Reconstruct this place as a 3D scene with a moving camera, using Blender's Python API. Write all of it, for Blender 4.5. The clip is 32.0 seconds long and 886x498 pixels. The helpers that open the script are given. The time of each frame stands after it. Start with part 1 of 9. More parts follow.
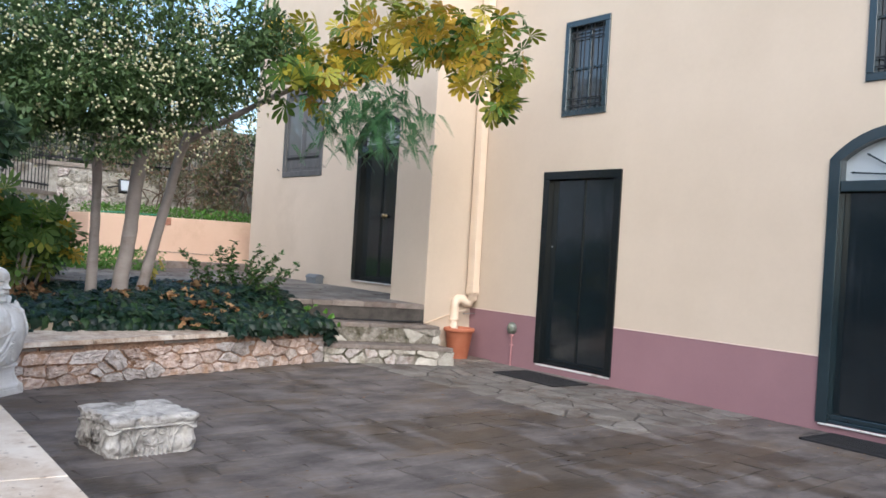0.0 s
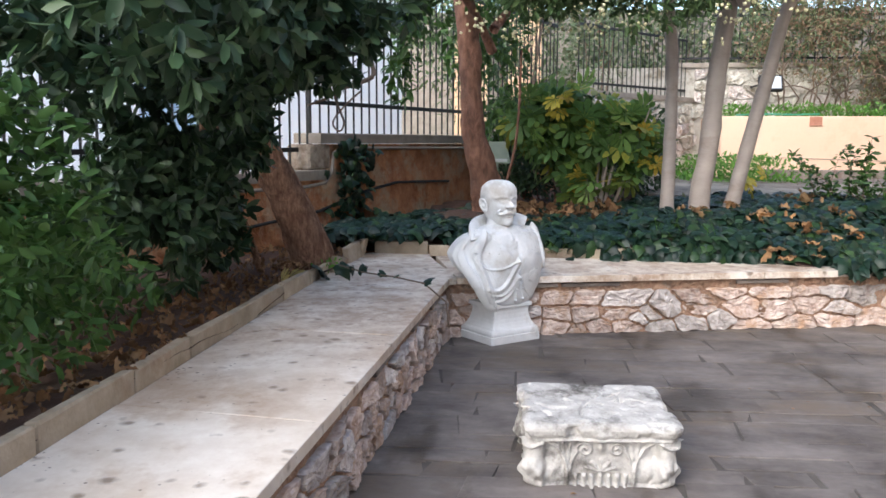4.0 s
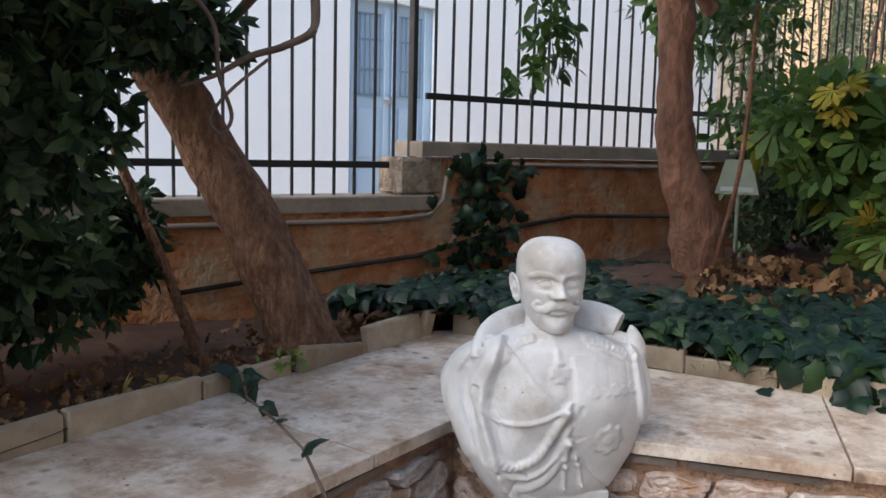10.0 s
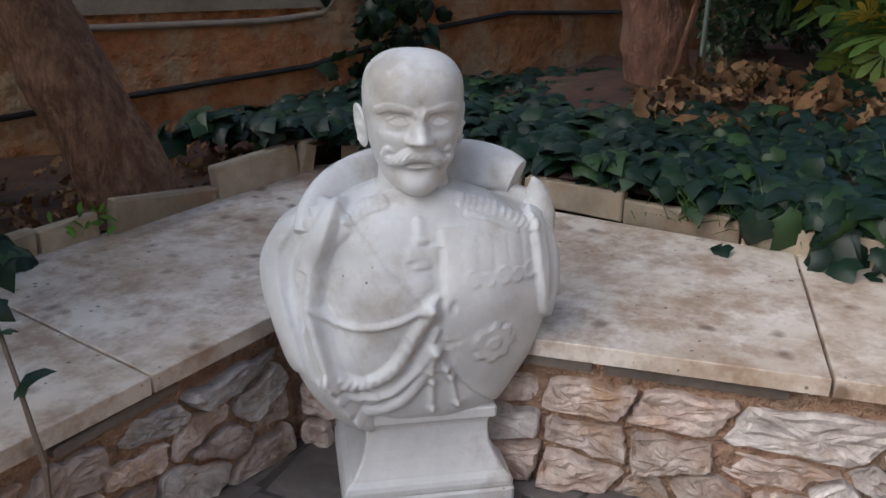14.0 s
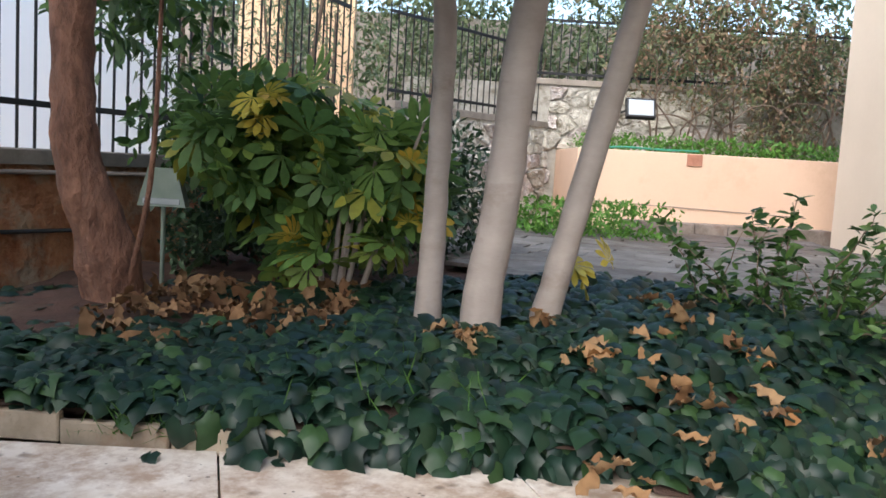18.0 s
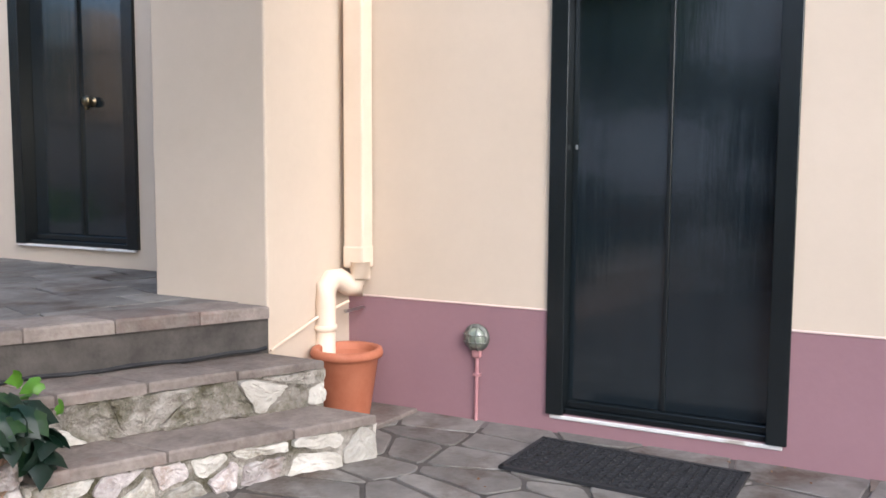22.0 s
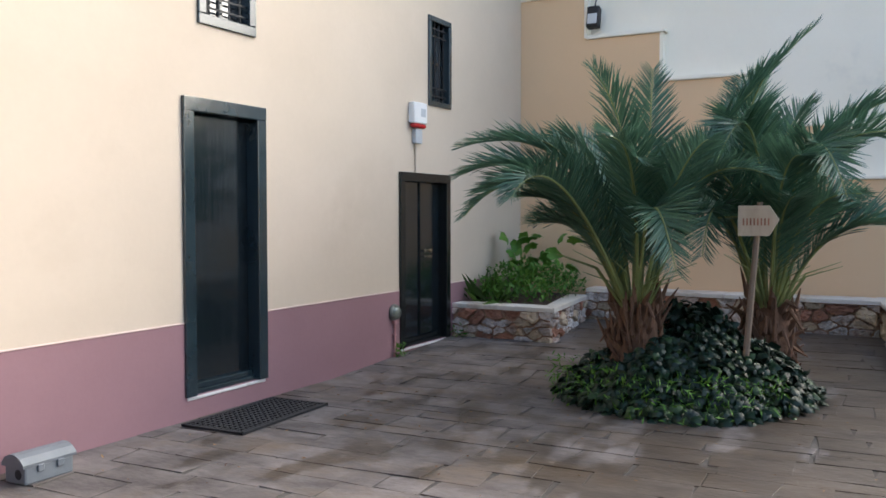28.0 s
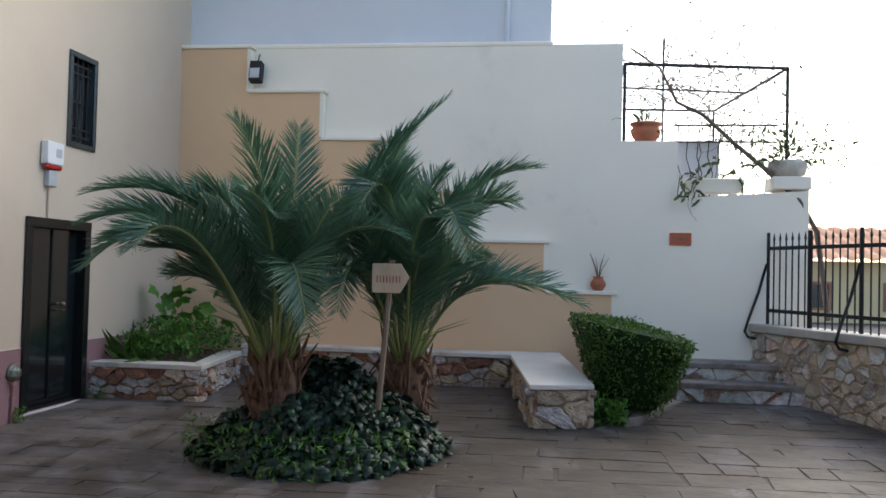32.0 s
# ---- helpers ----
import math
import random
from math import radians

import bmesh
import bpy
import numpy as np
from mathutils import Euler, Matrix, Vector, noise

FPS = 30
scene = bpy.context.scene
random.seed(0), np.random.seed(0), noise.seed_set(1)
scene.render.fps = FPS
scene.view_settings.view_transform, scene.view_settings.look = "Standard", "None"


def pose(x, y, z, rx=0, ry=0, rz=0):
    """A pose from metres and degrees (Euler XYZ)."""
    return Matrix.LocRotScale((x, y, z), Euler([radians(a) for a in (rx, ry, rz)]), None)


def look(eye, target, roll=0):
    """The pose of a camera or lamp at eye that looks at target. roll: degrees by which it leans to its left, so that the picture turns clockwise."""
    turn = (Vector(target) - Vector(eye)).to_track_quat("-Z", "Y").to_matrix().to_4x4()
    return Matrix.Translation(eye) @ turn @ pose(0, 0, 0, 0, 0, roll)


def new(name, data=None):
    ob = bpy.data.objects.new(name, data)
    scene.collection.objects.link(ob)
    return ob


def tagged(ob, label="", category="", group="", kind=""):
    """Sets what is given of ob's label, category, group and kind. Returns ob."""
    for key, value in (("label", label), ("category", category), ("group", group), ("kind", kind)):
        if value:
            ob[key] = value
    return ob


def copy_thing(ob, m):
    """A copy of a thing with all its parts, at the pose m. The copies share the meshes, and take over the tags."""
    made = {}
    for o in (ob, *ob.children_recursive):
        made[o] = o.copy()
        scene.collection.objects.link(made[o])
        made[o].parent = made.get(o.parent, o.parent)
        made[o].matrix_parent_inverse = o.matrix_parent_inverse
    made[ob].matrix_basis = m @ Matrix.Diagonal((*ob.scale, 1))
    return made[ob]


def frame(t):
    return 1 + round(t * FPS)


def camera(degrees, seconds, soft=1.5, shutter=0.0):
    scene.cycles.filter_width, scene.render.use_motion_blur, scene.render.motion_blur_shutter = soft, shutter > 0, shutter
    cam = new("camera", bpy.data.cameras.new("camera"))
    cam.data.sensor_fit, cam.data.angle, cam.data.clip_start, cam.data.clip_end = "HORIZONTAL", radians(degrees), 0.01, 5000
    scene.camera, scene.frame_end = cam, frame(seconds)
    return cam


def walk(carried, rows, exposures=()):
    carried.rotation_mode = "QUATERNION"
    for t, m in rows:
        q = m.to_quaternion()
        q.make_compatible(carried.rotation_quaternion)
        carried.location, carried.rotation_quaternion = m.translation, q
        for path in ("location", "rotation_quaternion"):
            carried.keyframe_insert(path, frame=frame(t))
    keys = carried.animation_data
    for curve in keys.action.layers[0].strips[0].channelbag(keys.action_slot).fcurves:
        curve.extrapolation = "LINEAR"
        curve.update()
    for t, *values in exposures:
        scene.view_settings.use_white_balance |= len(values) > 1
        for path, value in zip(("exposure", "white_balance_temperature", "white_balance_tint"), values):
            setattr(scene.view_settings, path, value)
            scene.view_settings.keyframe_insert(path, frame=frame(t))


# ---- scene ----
cam = camera(54.7, 32.0, soft=1.6)
PATH = [
    (0, (7.223, -7.712, 1.465), (5.652, -6.475, 1.466), 3.4),
    (0.5, (6.973, -7.398, 1.449), (5.225, -6.429, 1.362), 1.8),
    (1, (6.695, -7.151, 1.422), (4.844, -6.413, 1.253), 0.5),
    (1.5, (6.419, -6.848, 1.396), (4.5, -6.34, 1.149), 0.2),
    (2, (6.09, -6.674, 1.362), (4.141, -6.314, 1.097), 0.4),
    (2.5, (5.806, -6.488, 1.429), (3.835, -6.243, 1.196), 0.1),
    (3, (5.57, -6.235, 1.432), (3.583, -6.175, 1.217), -0.0),
    (3.5, (5.263, -6.075, 1.359), (3.279, -6.188, 1.139), 0.2),
    (5.5, (3.984, -5.528, 1.344), (2.045, -5.9, 1.022), -0.1),
    (6, (3.611, -5.419, 1.347), (1.694, -5.898, 1.04), 0.4),
    (6.5, (3.295, -5.259, 1.343), (1.428, -5.908, 1.038), 0.7),
    (7, (3.052, -5.072, 1.369), (1.243, -5.868, 1.062), 0.5),
    (7.5, (2.746, -5.013, 1.346), (0.975, -5.895, 1.05), 0.8),
    (8, (2.459, -5.01, 1.362), (0.711, -5.938, 1.073), 1.1),
    (8.5, (2.207, -4.95, 1.36), (0.488, -5.932, 1.077), 1.1),
    (9, (1.993, -4.874, 1.372), (0.32, -5.938, 1.113), 1.4),
    (9.5, (1.835, -4.928, 1.389), (0.167, -6.002, 1.139), 1.5),
    (10, (1.738, -5.004, 1.379), (0.048, -6.049, 1.145), 1.4),
    (10.5, (1.606, -5.034, 1.342), (-0.082, -6.074, 1.085), 0.4),
    (11, (1.344, -4.991, 1.348), (-0.291, -6.084, 0.986), -0.3),
    (11.5, (1.07, -5.043, 1.309), (-0.551, -6.065, 0.736), -0.9),
    (12, (0.817, -5.164, 1.294), (-0.788, -6.079, 0.529), -0.8),
    (12.5, (0.716, -5.171, 1.296), (-0.868, -6.072, 0.471), -0.4),
    (13, (0.709, -5.167, 1.305), (-0.872, -6.09, 0.499), 0.2),
    (13.5, (0.733, -5.17, 1.32), (-0.867, -6.115, 0.58), 1.0),
    (15.5, (0.832, -5.187, 1.317), (-0.923, -5.998, 0.807), 1.2),
    (16, (0.868, -5.105, 1.35), (-0.936, -5.845, 0.907), 1.6),
    (16.5, (0.901, -5.024, 1.37), (-0.968, -5.634, 1.003), 1.6),
    (17, (0.919, -4.979, 1.405), (-1.01, -5.417, 1.107), 1.8),
    (17.5, (0.94, -4.895, 1.424), (-1.032, -5.126, 1.184), 2.3),
    (18, (0.987, -4.787, 1.467), (-1.003, -4.738, 1.271), 3.3),
    (18.5, (1.024, -4.649, 1.453), (-0.932, -4.266, 1.286), 2.8),
    (19, (1.019, -4.58, 1.466), (-0.848, -3.887, 1.288), 2.8),
    (19.5, (0.988, -4.542, 1.467), (-0.761, -3.59, 1.282), 2.6),
    (20, (0.98, -4.54, 1.465), (-0.658, -3.405, 1.308), 1.9),
    (20.5, (0.985, -4.537, 1.476), (-0.531, -3.239, 1.35), 1.2),
    (21, (0.992, -4.528, 1.469), (-0.362, -3.061, 1.342), 0.8),
    (21.5, (1.03, -4.476, 1.464), (-0.125, -2.851, 1.311), 0.6),
    (22, (1.08, -4.456, 1.446), (0.166, -2.686, 1.266), 0.3),
    (22.5, (1.119, -4.431, 1.439), (0.488, -2.543, 1.255), -0.7),
    (23, (1.299, -4.389, 1.46), (0.945, -2.426, 1.304), -1.1),
    (23.5, (1.498, -4.336, 1.436), (1.358, -2.346, 1.289), -0.4),
    (24, (1.863, -4.355, 1.408), (1.832, -2.359, 1.279), -0.6),
    (24.5, (2.063, -4.344, 1.404), (2.267, -2.358, 1.286), -1.5),
    (25, (2.223, -4.365, 1.391), (2.67, -2.419, 1.286), -1.7),
    (25.5, (2.309, -4.357, 1.395), (3.008, -2.485, 1.309), -1.3),
    (26, (2.363, -4.368, 1.407), (3.343, -2.626, 1.348), -0.8),
    (26.5, (2.398, -4.377, 1.412), (3.675, -2.839, 1.354), -0.5),
    (28.5, (2.449, -4.387, 1.446), (4.292, -3.615, 1.367), 0.1),
    (29, (2.449, -4.408, 1.426), (4.359, -3.82, 1.363), 0.1),
    (29.5, (2.463, -4.453, 1.44), (4.41, -4.0, 1.395), -0.1),
    (30, (2.53, -4.556, 1.443), (4.495, -4.184, 1.422), 0.3),
    (30.5, (2.582, -4.637, 1.431), (4.554, -4.302, 1.427), 0.5),
    (31, (2.616, -4.689, 1.43), (4.592, -4.376, 1.437), 0.6),
    (31.5, (2.635, -4.701, 1.438), (4.615, -4.421, 1.469), 0.9),
    (32, (2.64, -4.695, 1.438), (4.62, -4.421, 1.493), 1.4),
]
walk(cam, [(t, look(eye, target, roll)) for t, eye, target, roll in PATH],
     exposures=[(0, 1.08, 6000, 8), (1, 1.40, 5900, 8), (2, 1.58, 5950, 8), (3, 1.64, 6000, 8), (4.5, 1.72, 6300, 9), (6, 1.82, 6600, 10), (8, 1.72, 6700, 10), (9, 1.5, 6600, 9), (11, 1.25, 6500, 9), (13, 0.95, 6300, 9), (15, 1.25, 6500, 9), (17, 1.55, 6600, 8), (18, 1.50, 6200, 8), (18.6, 1.62, 6100, 8), (19.2, 1.72, 5950, 9), (20, 1.62, 5850, 11), (21, 1.38, 5900, 11), (22, 1.42, 5900, 11), (23, 1.32, 5550, 3), (24, 1.40, 5950, 6), (25, 1.30, 6000, 5), (26, 1.45, 5900, 4), (28, 1.8, 6600, 8), (29, 2.02, 6800, 8), (30, 1.92, 6900, 8), (31, 1.82, 6800, 7), (32, 1.45, 6600, 7)])

# ---- world and light: pale hazy sky, no direct sun in the court ----
world = bpy.data.worlds.new("sky")
scene.world = world
world.use_nodes = True
wn = world.node_tree
wbg = wn.nodes["Background"]
wsky = wn.nodes.new("ShaderNodeTexSky")
wsky.sky_type = "NISHITA"
wsky.sun_disc = False
wsky.sun_elevation = radians(34.5)
wsky.sun_rotation = radians(123)
wsky.dust_density = 2.0
wsky.air_density = 1.0
wsky.ozone_density = 1.0
wn.links.new(wsky.outputs[0], wbg.inputs[0])
wbg.inputs[1].default_value = 0.15
sun_data = bpy.data.lights.new("sun", "SUN")
sun_data.energy = 1.3
sun_data.angle = radians(80)
sun_data.color = (1.0, 0.96, 0.90)
sun = new("sun", sun_data)
sun.matrix_world = look((15.2, -9.9, 12.5), (0, 0, 0))


# ---- materials ----
def material(name, c1, c2, scale=3.0, rough=0.8, bump=0.2, fine=60.0, metal=0.0, c3=None, stain=0.0, vary=0.0, spec=0.5, coat=0.0, island=False, stretch=(1, 1, 1), bdist=0.01):
    """Two colours mixed by coarse and fine noise, stains of c3, a random shade per object, fine relief."""
    m = bpy.data.materials.new(name)
    m.use_nodes = True
    nt = m.node_tree
    b = nt.nodes["Principled BSDF"]
    L = nt.links.new

    def node(kind, **kw):
        n = nt.nodes.new(kind)
        for k, v in kw.items():
            n.inputs[k].default_value = v
        return n

    geo = node("ShaderNodeNewGeometry")
    mp = node("ShaderNodeMapping")
    mp.inputs["Scale"].default_value = stretch
    L(geo.outputs["Position"], mp.inputs["Vector"])
    n1 = node("ShaderNodeTexNoise", Scale=scale, Detail=5.0, Roughness=0.6)
    n2 = node("ShaderNodeTexNoise", Scale=fine, Detail=3.0, Roughness=0.6)
    L(mp.outputs[0], n1.inputs["Vector"])
    L(mp.outputs[0], n2.inputs["Vector"])
    r1 = node("ShaderNodeMapRange")
    r1.inputs["From Min"].default_value, r1.inputs["From Max"].default_value = 0.3, 0.7
    L(n1.outputs[0], r1.inputs["Value"])
    mx = node("ShaderNodeMix")
    mx.data_type = "RGBA"
    mx.inputs["A"].default_value, mx.inputs["B"].default_value = (*c1, 1), (*c2, 1)
    add = node("ShaderNodeMath")
    add.operation = "MULTIPLY_ADD"
    L(n2.outputs[0], add.inputs[0])
    add.inputs[1].default_value = 0.5
    sub = node("ShaderNodeMath")
    sub.operation = "SUBTRACT"
    L(r1.outputs[0], sub.inputs[0])
    sub.inputs[1].default_value = 0.25
    L(sub.outputs[0], add.inputs[2])
    add.use_clamp = True
    L(add.outputs[0], mx.inputs["Factor"])
    col = mx.outputs["Result"]
    if c3 is not None:
        n3 = node("ShaderNodeTexNoise", Scale=scale * 0.45, Detail=6.0, Roughness=0.7)
        L(mp.outputs[0], n3.inputs["Vector"])
        r3 = node("ShaderNodeMapRange")
        r3.inputs["From Min"].default_value, r3.inputs["From Max"].default_value = 0.62 - 0.3 * stain, 0.72 - 0.15 * stain
        L(n3.outputs[0], r3.inputs["Value"])
        m3 = node("ShaderNodeMix")
        m3.data_type = "RGBA"
        L(col, m3.inputs["A"])
        m3.inputs["B"].default_value = (*c3, 1)
        L(r3.outputs[0], m3.inputs["Factor"])
        col = m3.outputs["Result"]
    if vary:
        if island:
            rnd = geo.outputs["Random Per Island"]
        else:
            rnd = node("ShaderNodeObjectInfo").outputs["Random"]
        rr = node("ShaderNodeMapRange")
        rr.inputs["To Min"].default_value, rr.inputs["To Max"].default_value = 1 - vary, 1 + vary
        L(rnd, rr.inputs["Value"])
        hs = node("ShaderNodeHueSaturation")
        L(rr.outputs[0], hs.inputs["Value"])
        L(col, hs.inputs["Color"])
        col = hs.outputs[0]
    L(col, b.inputs["Base Color"])
    b.inputs["Roughness"].default_value = rough
    b.inputs["Metallic"].default_value = metal
    b.inputs["Specular IOR Level"].default_value = spec
    b.inputs["Coat Weight"].default_value = coat
    b.inputs["Coat Roughness"].default_value = 0.06
    if bump:
        bp = node("ShaderNodeBump", Strength=bump, Distance=bdist)
        L(add.outputs[0], bp.inputs["Height"])
        L(bp.outputs[0], b.inputs["Normal"])
    return m


plaster = material("cream_plaster", (0.56, 0.462, 0.358), (0.62, 0.515, 0.405), 0.8, 0.9, 0.16, 18, c3=(0.55, 0.45, 0.345), stain=0.1)
plaster_rose = material("rose_plaster", (0.265, 0.145, 0.158), (0.30, 0.166, 0.180), 1.2, 0.85, 0.15, 30, c3=(0.28, 0.155, 0.168), stain=0.05)
plaster_peach = material("peach_plaster", (0.72, 0.49, 0.30), (0.76, 0.52, 0.32), 0.8, 0.9, 0.12, 25)
plaster_white = material("white_plaster", (0.86, 0.79, 0.67), (0.91, 0.84, 0.72), 0.7, 0.9, 0.15, 20, c3=(0.70, 0.66, 0.58), stain=0.15)
paint_dark = material("dark_green_paint", (0.006, 0.010, 0.013), (0.010, 0.016, 0.020), 2, 0.14, 0.22, 9, spec=0.8, coat=0.4, stretch=(7, 7, 0.35), bdist=0.004)
paint_frame = material("dark_frame_paint", (0.014, 0.026, 0.033), (0.022, 0.038, 0.046), 2, 0.18, 0.06, 30, spec=0.7, coat=0.3)
paving = material("grey_schist", (0.070, 0.062, 0.060), (0.125, 0.112, 0.105), 2.2, 0.62, 0.45, 28, c3=(0.10, 0.072, 0.055), stain=0.3, vary=0.22)
joint = material("dark_joint_mortar", (0.045, 0.039, 0.034), (0.095, 0.083, 0.072), 6, 0.9, 0.4, 50)
marble = material("weathered_marble", (0.62, 0.56, 0.48), (0.72, 0.68, 0.62), 2.5, 0.55, 0.15, 30, c3=(0.42, 0.31, 0.22), stain=0.25)
box_white = material("white_painted_casing", (0.72, 0.71, 0.70), (0.80, 0.79, 0.78), 4, 0.5, 0.1, 40)
mortar = material("ochre_mortar", (0.24, 0.13, 0.085), (0.46, 0.30, 0.205), 14, 0.95, 1.0, 60, c3=(0.24, 0.19, 0.15), stain=0.3, bdist=0.03)
soil = material("dark_soil", (0.045, 0.025, 0.018), (0.09, 0.05, 0.035), 6, 0.95, 0.8, 70)
iron = material("black_iron", (0.012, 0.012, 0.014), (0.02, 0.02, 0.022), 8, 0.5, 0.2, 60, metal=0.3)
bark = material("brown_bark", (0.14, 0.08, 0.055), (0.24, 0.15, 0.11), 10, 0.9, 0.9, 60, stretch=(1, 1, 0.35), bdist=0.02)


# ---- building helpers ----
def part(name, bm, mat, parent=None, label="", smooth=False):
    me = bpy.data.meshes.new(name)
    bm.to_mesh(me)
    bm.free()
    me.materials.append(mat)
    if smooth:
        for p in me.polygons:
            p.use_smooth = True
    ob = new(name, me)
    if parent is not None:
        ob.parent = parent
    if label:
        ob["label"] = label
    return ob


def mesh_part(name, verts, faces, mat, parent=None, label="", smooth=False):
    me = bpy.data.meshes.new(name)
    me.from_pydata(verts, [], faces)
    me.materials.append(mat)
    if smooth:
        for p in me.polygons:
            p.use_smooth = True
    ob = new(name, me)
    if parent is not None:
        ob.parent = parent
    if label:
        ob["label"] = label
    return ob


def thing(name, label, category, group="", at=(0, 0, 0)):
    e = new(name)
    e.location = at
    e.empty_display_size = 0.1
    return tagged(e, label, category, group)


def box(bm, lo, hi, bevel=0.0, seg=1, m=None):
    """A box between two corners, with bevelled edges."""
    lo, hi = [min(a, b) for a, b in zip(lo, hi)], [max(a, b) for a, b in zip(lo, hi)]
    r = bmesh.ops.create_cube(bm, size=1.0)
    vs = r["verts"]
    for v in vs:
        v.co = Vector([lo[i] + (v.co[i] + 0.5) * (hi[i] - lo[i]) for i in range(3)])
    if bevel:
        es = list({e for v in vs for e in v.link_edges})
        rb = bmesh.ops.bevel(bm, geom=es, offset=bevel, segments=seg, affect="EDGES", profile=0.5)
        vs = rb["verts"]
    if m is not None:
        bmesh.ops.transform(bm, matrix=m, verts=list({v for v in vs}))
    return bm


def boxm(lo, hi, bevel=0.0, seg=1, m=None):
    return box(bmesh.new(), lo, hi, bevel, seg, m)


def prism(bm, pts, z0, z1):
    """A polygon in plan, raised from z0 to z1."""
    a = [bm.verts.new((x, y, z0)) for x, y in pts]
    b = [bm.verts.new((x, y, z1)) for x, y in pts]
    n = len(pts)
    bm.faces.new(b)
    bm.faces.new(a[::-1])
    for i in range(n):
        bm.faces.new((a[i], a[(i + 1) % n], b[(i + 1) % n], b[i]))
    bmesh.ops.recalc_face_normals(bm, faces=bm.faces)
    return bm


def tube(bm, pts, radii, sides=8, caps=True):
    """A tapered tube along a line of points."""
    pts = [Vector(p) for p in pts]
    if not hasattr(radii, "__len__"):
        radii = [radii] * len(pts)
    rings = []
    up = Vector((0.31, 0.17, 0.93))
    for i, p in enumerate(pts):
        d = (pts[min(i + 1, len(pts) - 1)] - pts[max(i - 1, 0)]).normalized()
        u = d.cross(up)
        if u.length < 0.05:
            u = d.cross(Vector((1, 0, 0)))
        u.normalize()
        v = d.cross(u)
        rings.append([bm.verts.new(p + radii[i] * (math.cos(a) * u + math.sin(a) * v)) for a in [2 * math.pi * k / sides for k in range(sides)]])
    for a, b in zip(rings, rings[1:]):
        for k in range(sides):
            bm.faces.new((a[k], a[(k + 1) % sides], b[(k + 1) % sides], b[k]))
    if caps:
        bm.faces.new(rings[0])
        bm.faces.new(rings[-1][::-1])
    return bm


def lathe(bm, prof, sides=24, at=(0, 0, 0), caps=True):
    """A turned shape: prof is a list of (radius, height)."""
    rings = [[bm.verts.new((at[0] + r * math.cos(2 * math.pi * k / sides), at[1] + r * math.sin(2 * math.pi * k / sides), at[2] + z)) for k in range(sides)] for r, z in prof]
    for a, b in zip(rings, rings[1:]):
        for k in range(sides):
            bm.faces.new((a[k], a[(k + 1) % sides], b[(k + 1) % sides], b[k]))
    if caps:
        bm.faces.new(rings[0][::-1])
        bm.faces.new(rings[-1])
    return bm


def ground_z(x):
    return 0.045 * max(0.0, x - 8.5)


# ---- the plan ----
END_X = 12.75          # end wall
BENCH_Y0, BENCH_Y1 = -6.52, -7.42
TERRACE_Z = 0.72
# ---- more materials ----
sill_white = material("chalky_white_sill", (0.62, 0.60, 0.57), (0.72, 0.70, 0.67), 8, 0.8, 0.2, 60, c3=(0.4, 0.35, 0.3), stain=0.2)
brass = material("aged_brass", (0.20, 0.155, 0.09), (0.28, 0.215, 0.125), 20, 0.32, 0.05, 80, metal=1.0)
steel = material("dull_steel", (0.45, 0.45, 0.44), (0.55, 0.55, 0.54), 20, 0.35, 0.05, 80, metal=1.0)
rubber = material("black_rubber", (0.012, 0.012, 0.013), (0.024, 0.024, 0.026), 12, 0.75, 0.2, 80)
grey_plastic = material("grey_plastic", (0.13, 0.145, 0.16), (0.165, 0.18, 0.195), 6, 0.5, 0.08, 60)
cream_plastic = material("cream_plastic_pipe", (0.72, 0.58, 0.44), (0.76, 0.62, 0.48), 4, 0.55, 0.05, 50)
terracotta = material("terracotta", (0.38, 0.115, 0.055), (0.46, 0.16, 0.085), 6, 0.7, 0.15, 60)
rose_metal = material("rose_painted_pipe", (0.40, 0.18, 0.19), (0.47, 0.24, 0.24), 20, 0.6, 0.15, 80)
step_stone = material("worn_grey_step_stone", (0.125, 0.098, 0.082), (0.26, 0.218, 0.188), 5, 0.75, 0.5, 40, c3=(0.16, 0.10, 0.08), stain=0.25, vary=0.18)
limestone = material("pale_limestone_rubble", (0.38, 0.35, 0.30), (0.58, 0.55, 0.49), 8, 0.9, 0.7, 50, c3=(0.2, 0.17, 0.12), stain=0.35, vary=0.22)


def glass_material(name, colour, rough):
    m = bpy.data.materials.new(name)
    m.use_nodes = True
    b = m.node_tree.nodes["Principled BSDF"]
    b.inputs["Base Color"].default_value = (*colour, 1)
    b.inputs["Roughness"].default_value = rough
    b.inputs["Specular IOR Level"].default_value = 0.9
    b.inputs["Coat Weight"].default_value = 1.0
    b.inputs["Coat Roughness"].default_value = 0.03
    return m


pane_dark = glass_material("window_glass_over_dark_room", (0.03, 0.035, 0.04), 0.08)
pane_grey = glass_material("grey_panel_glass", (0.13, 0.13, 0.13), 0.3)
pane_pale = glass_material("frosted_pale_glass", (0.42, 0.46, 0.49), 0.25)


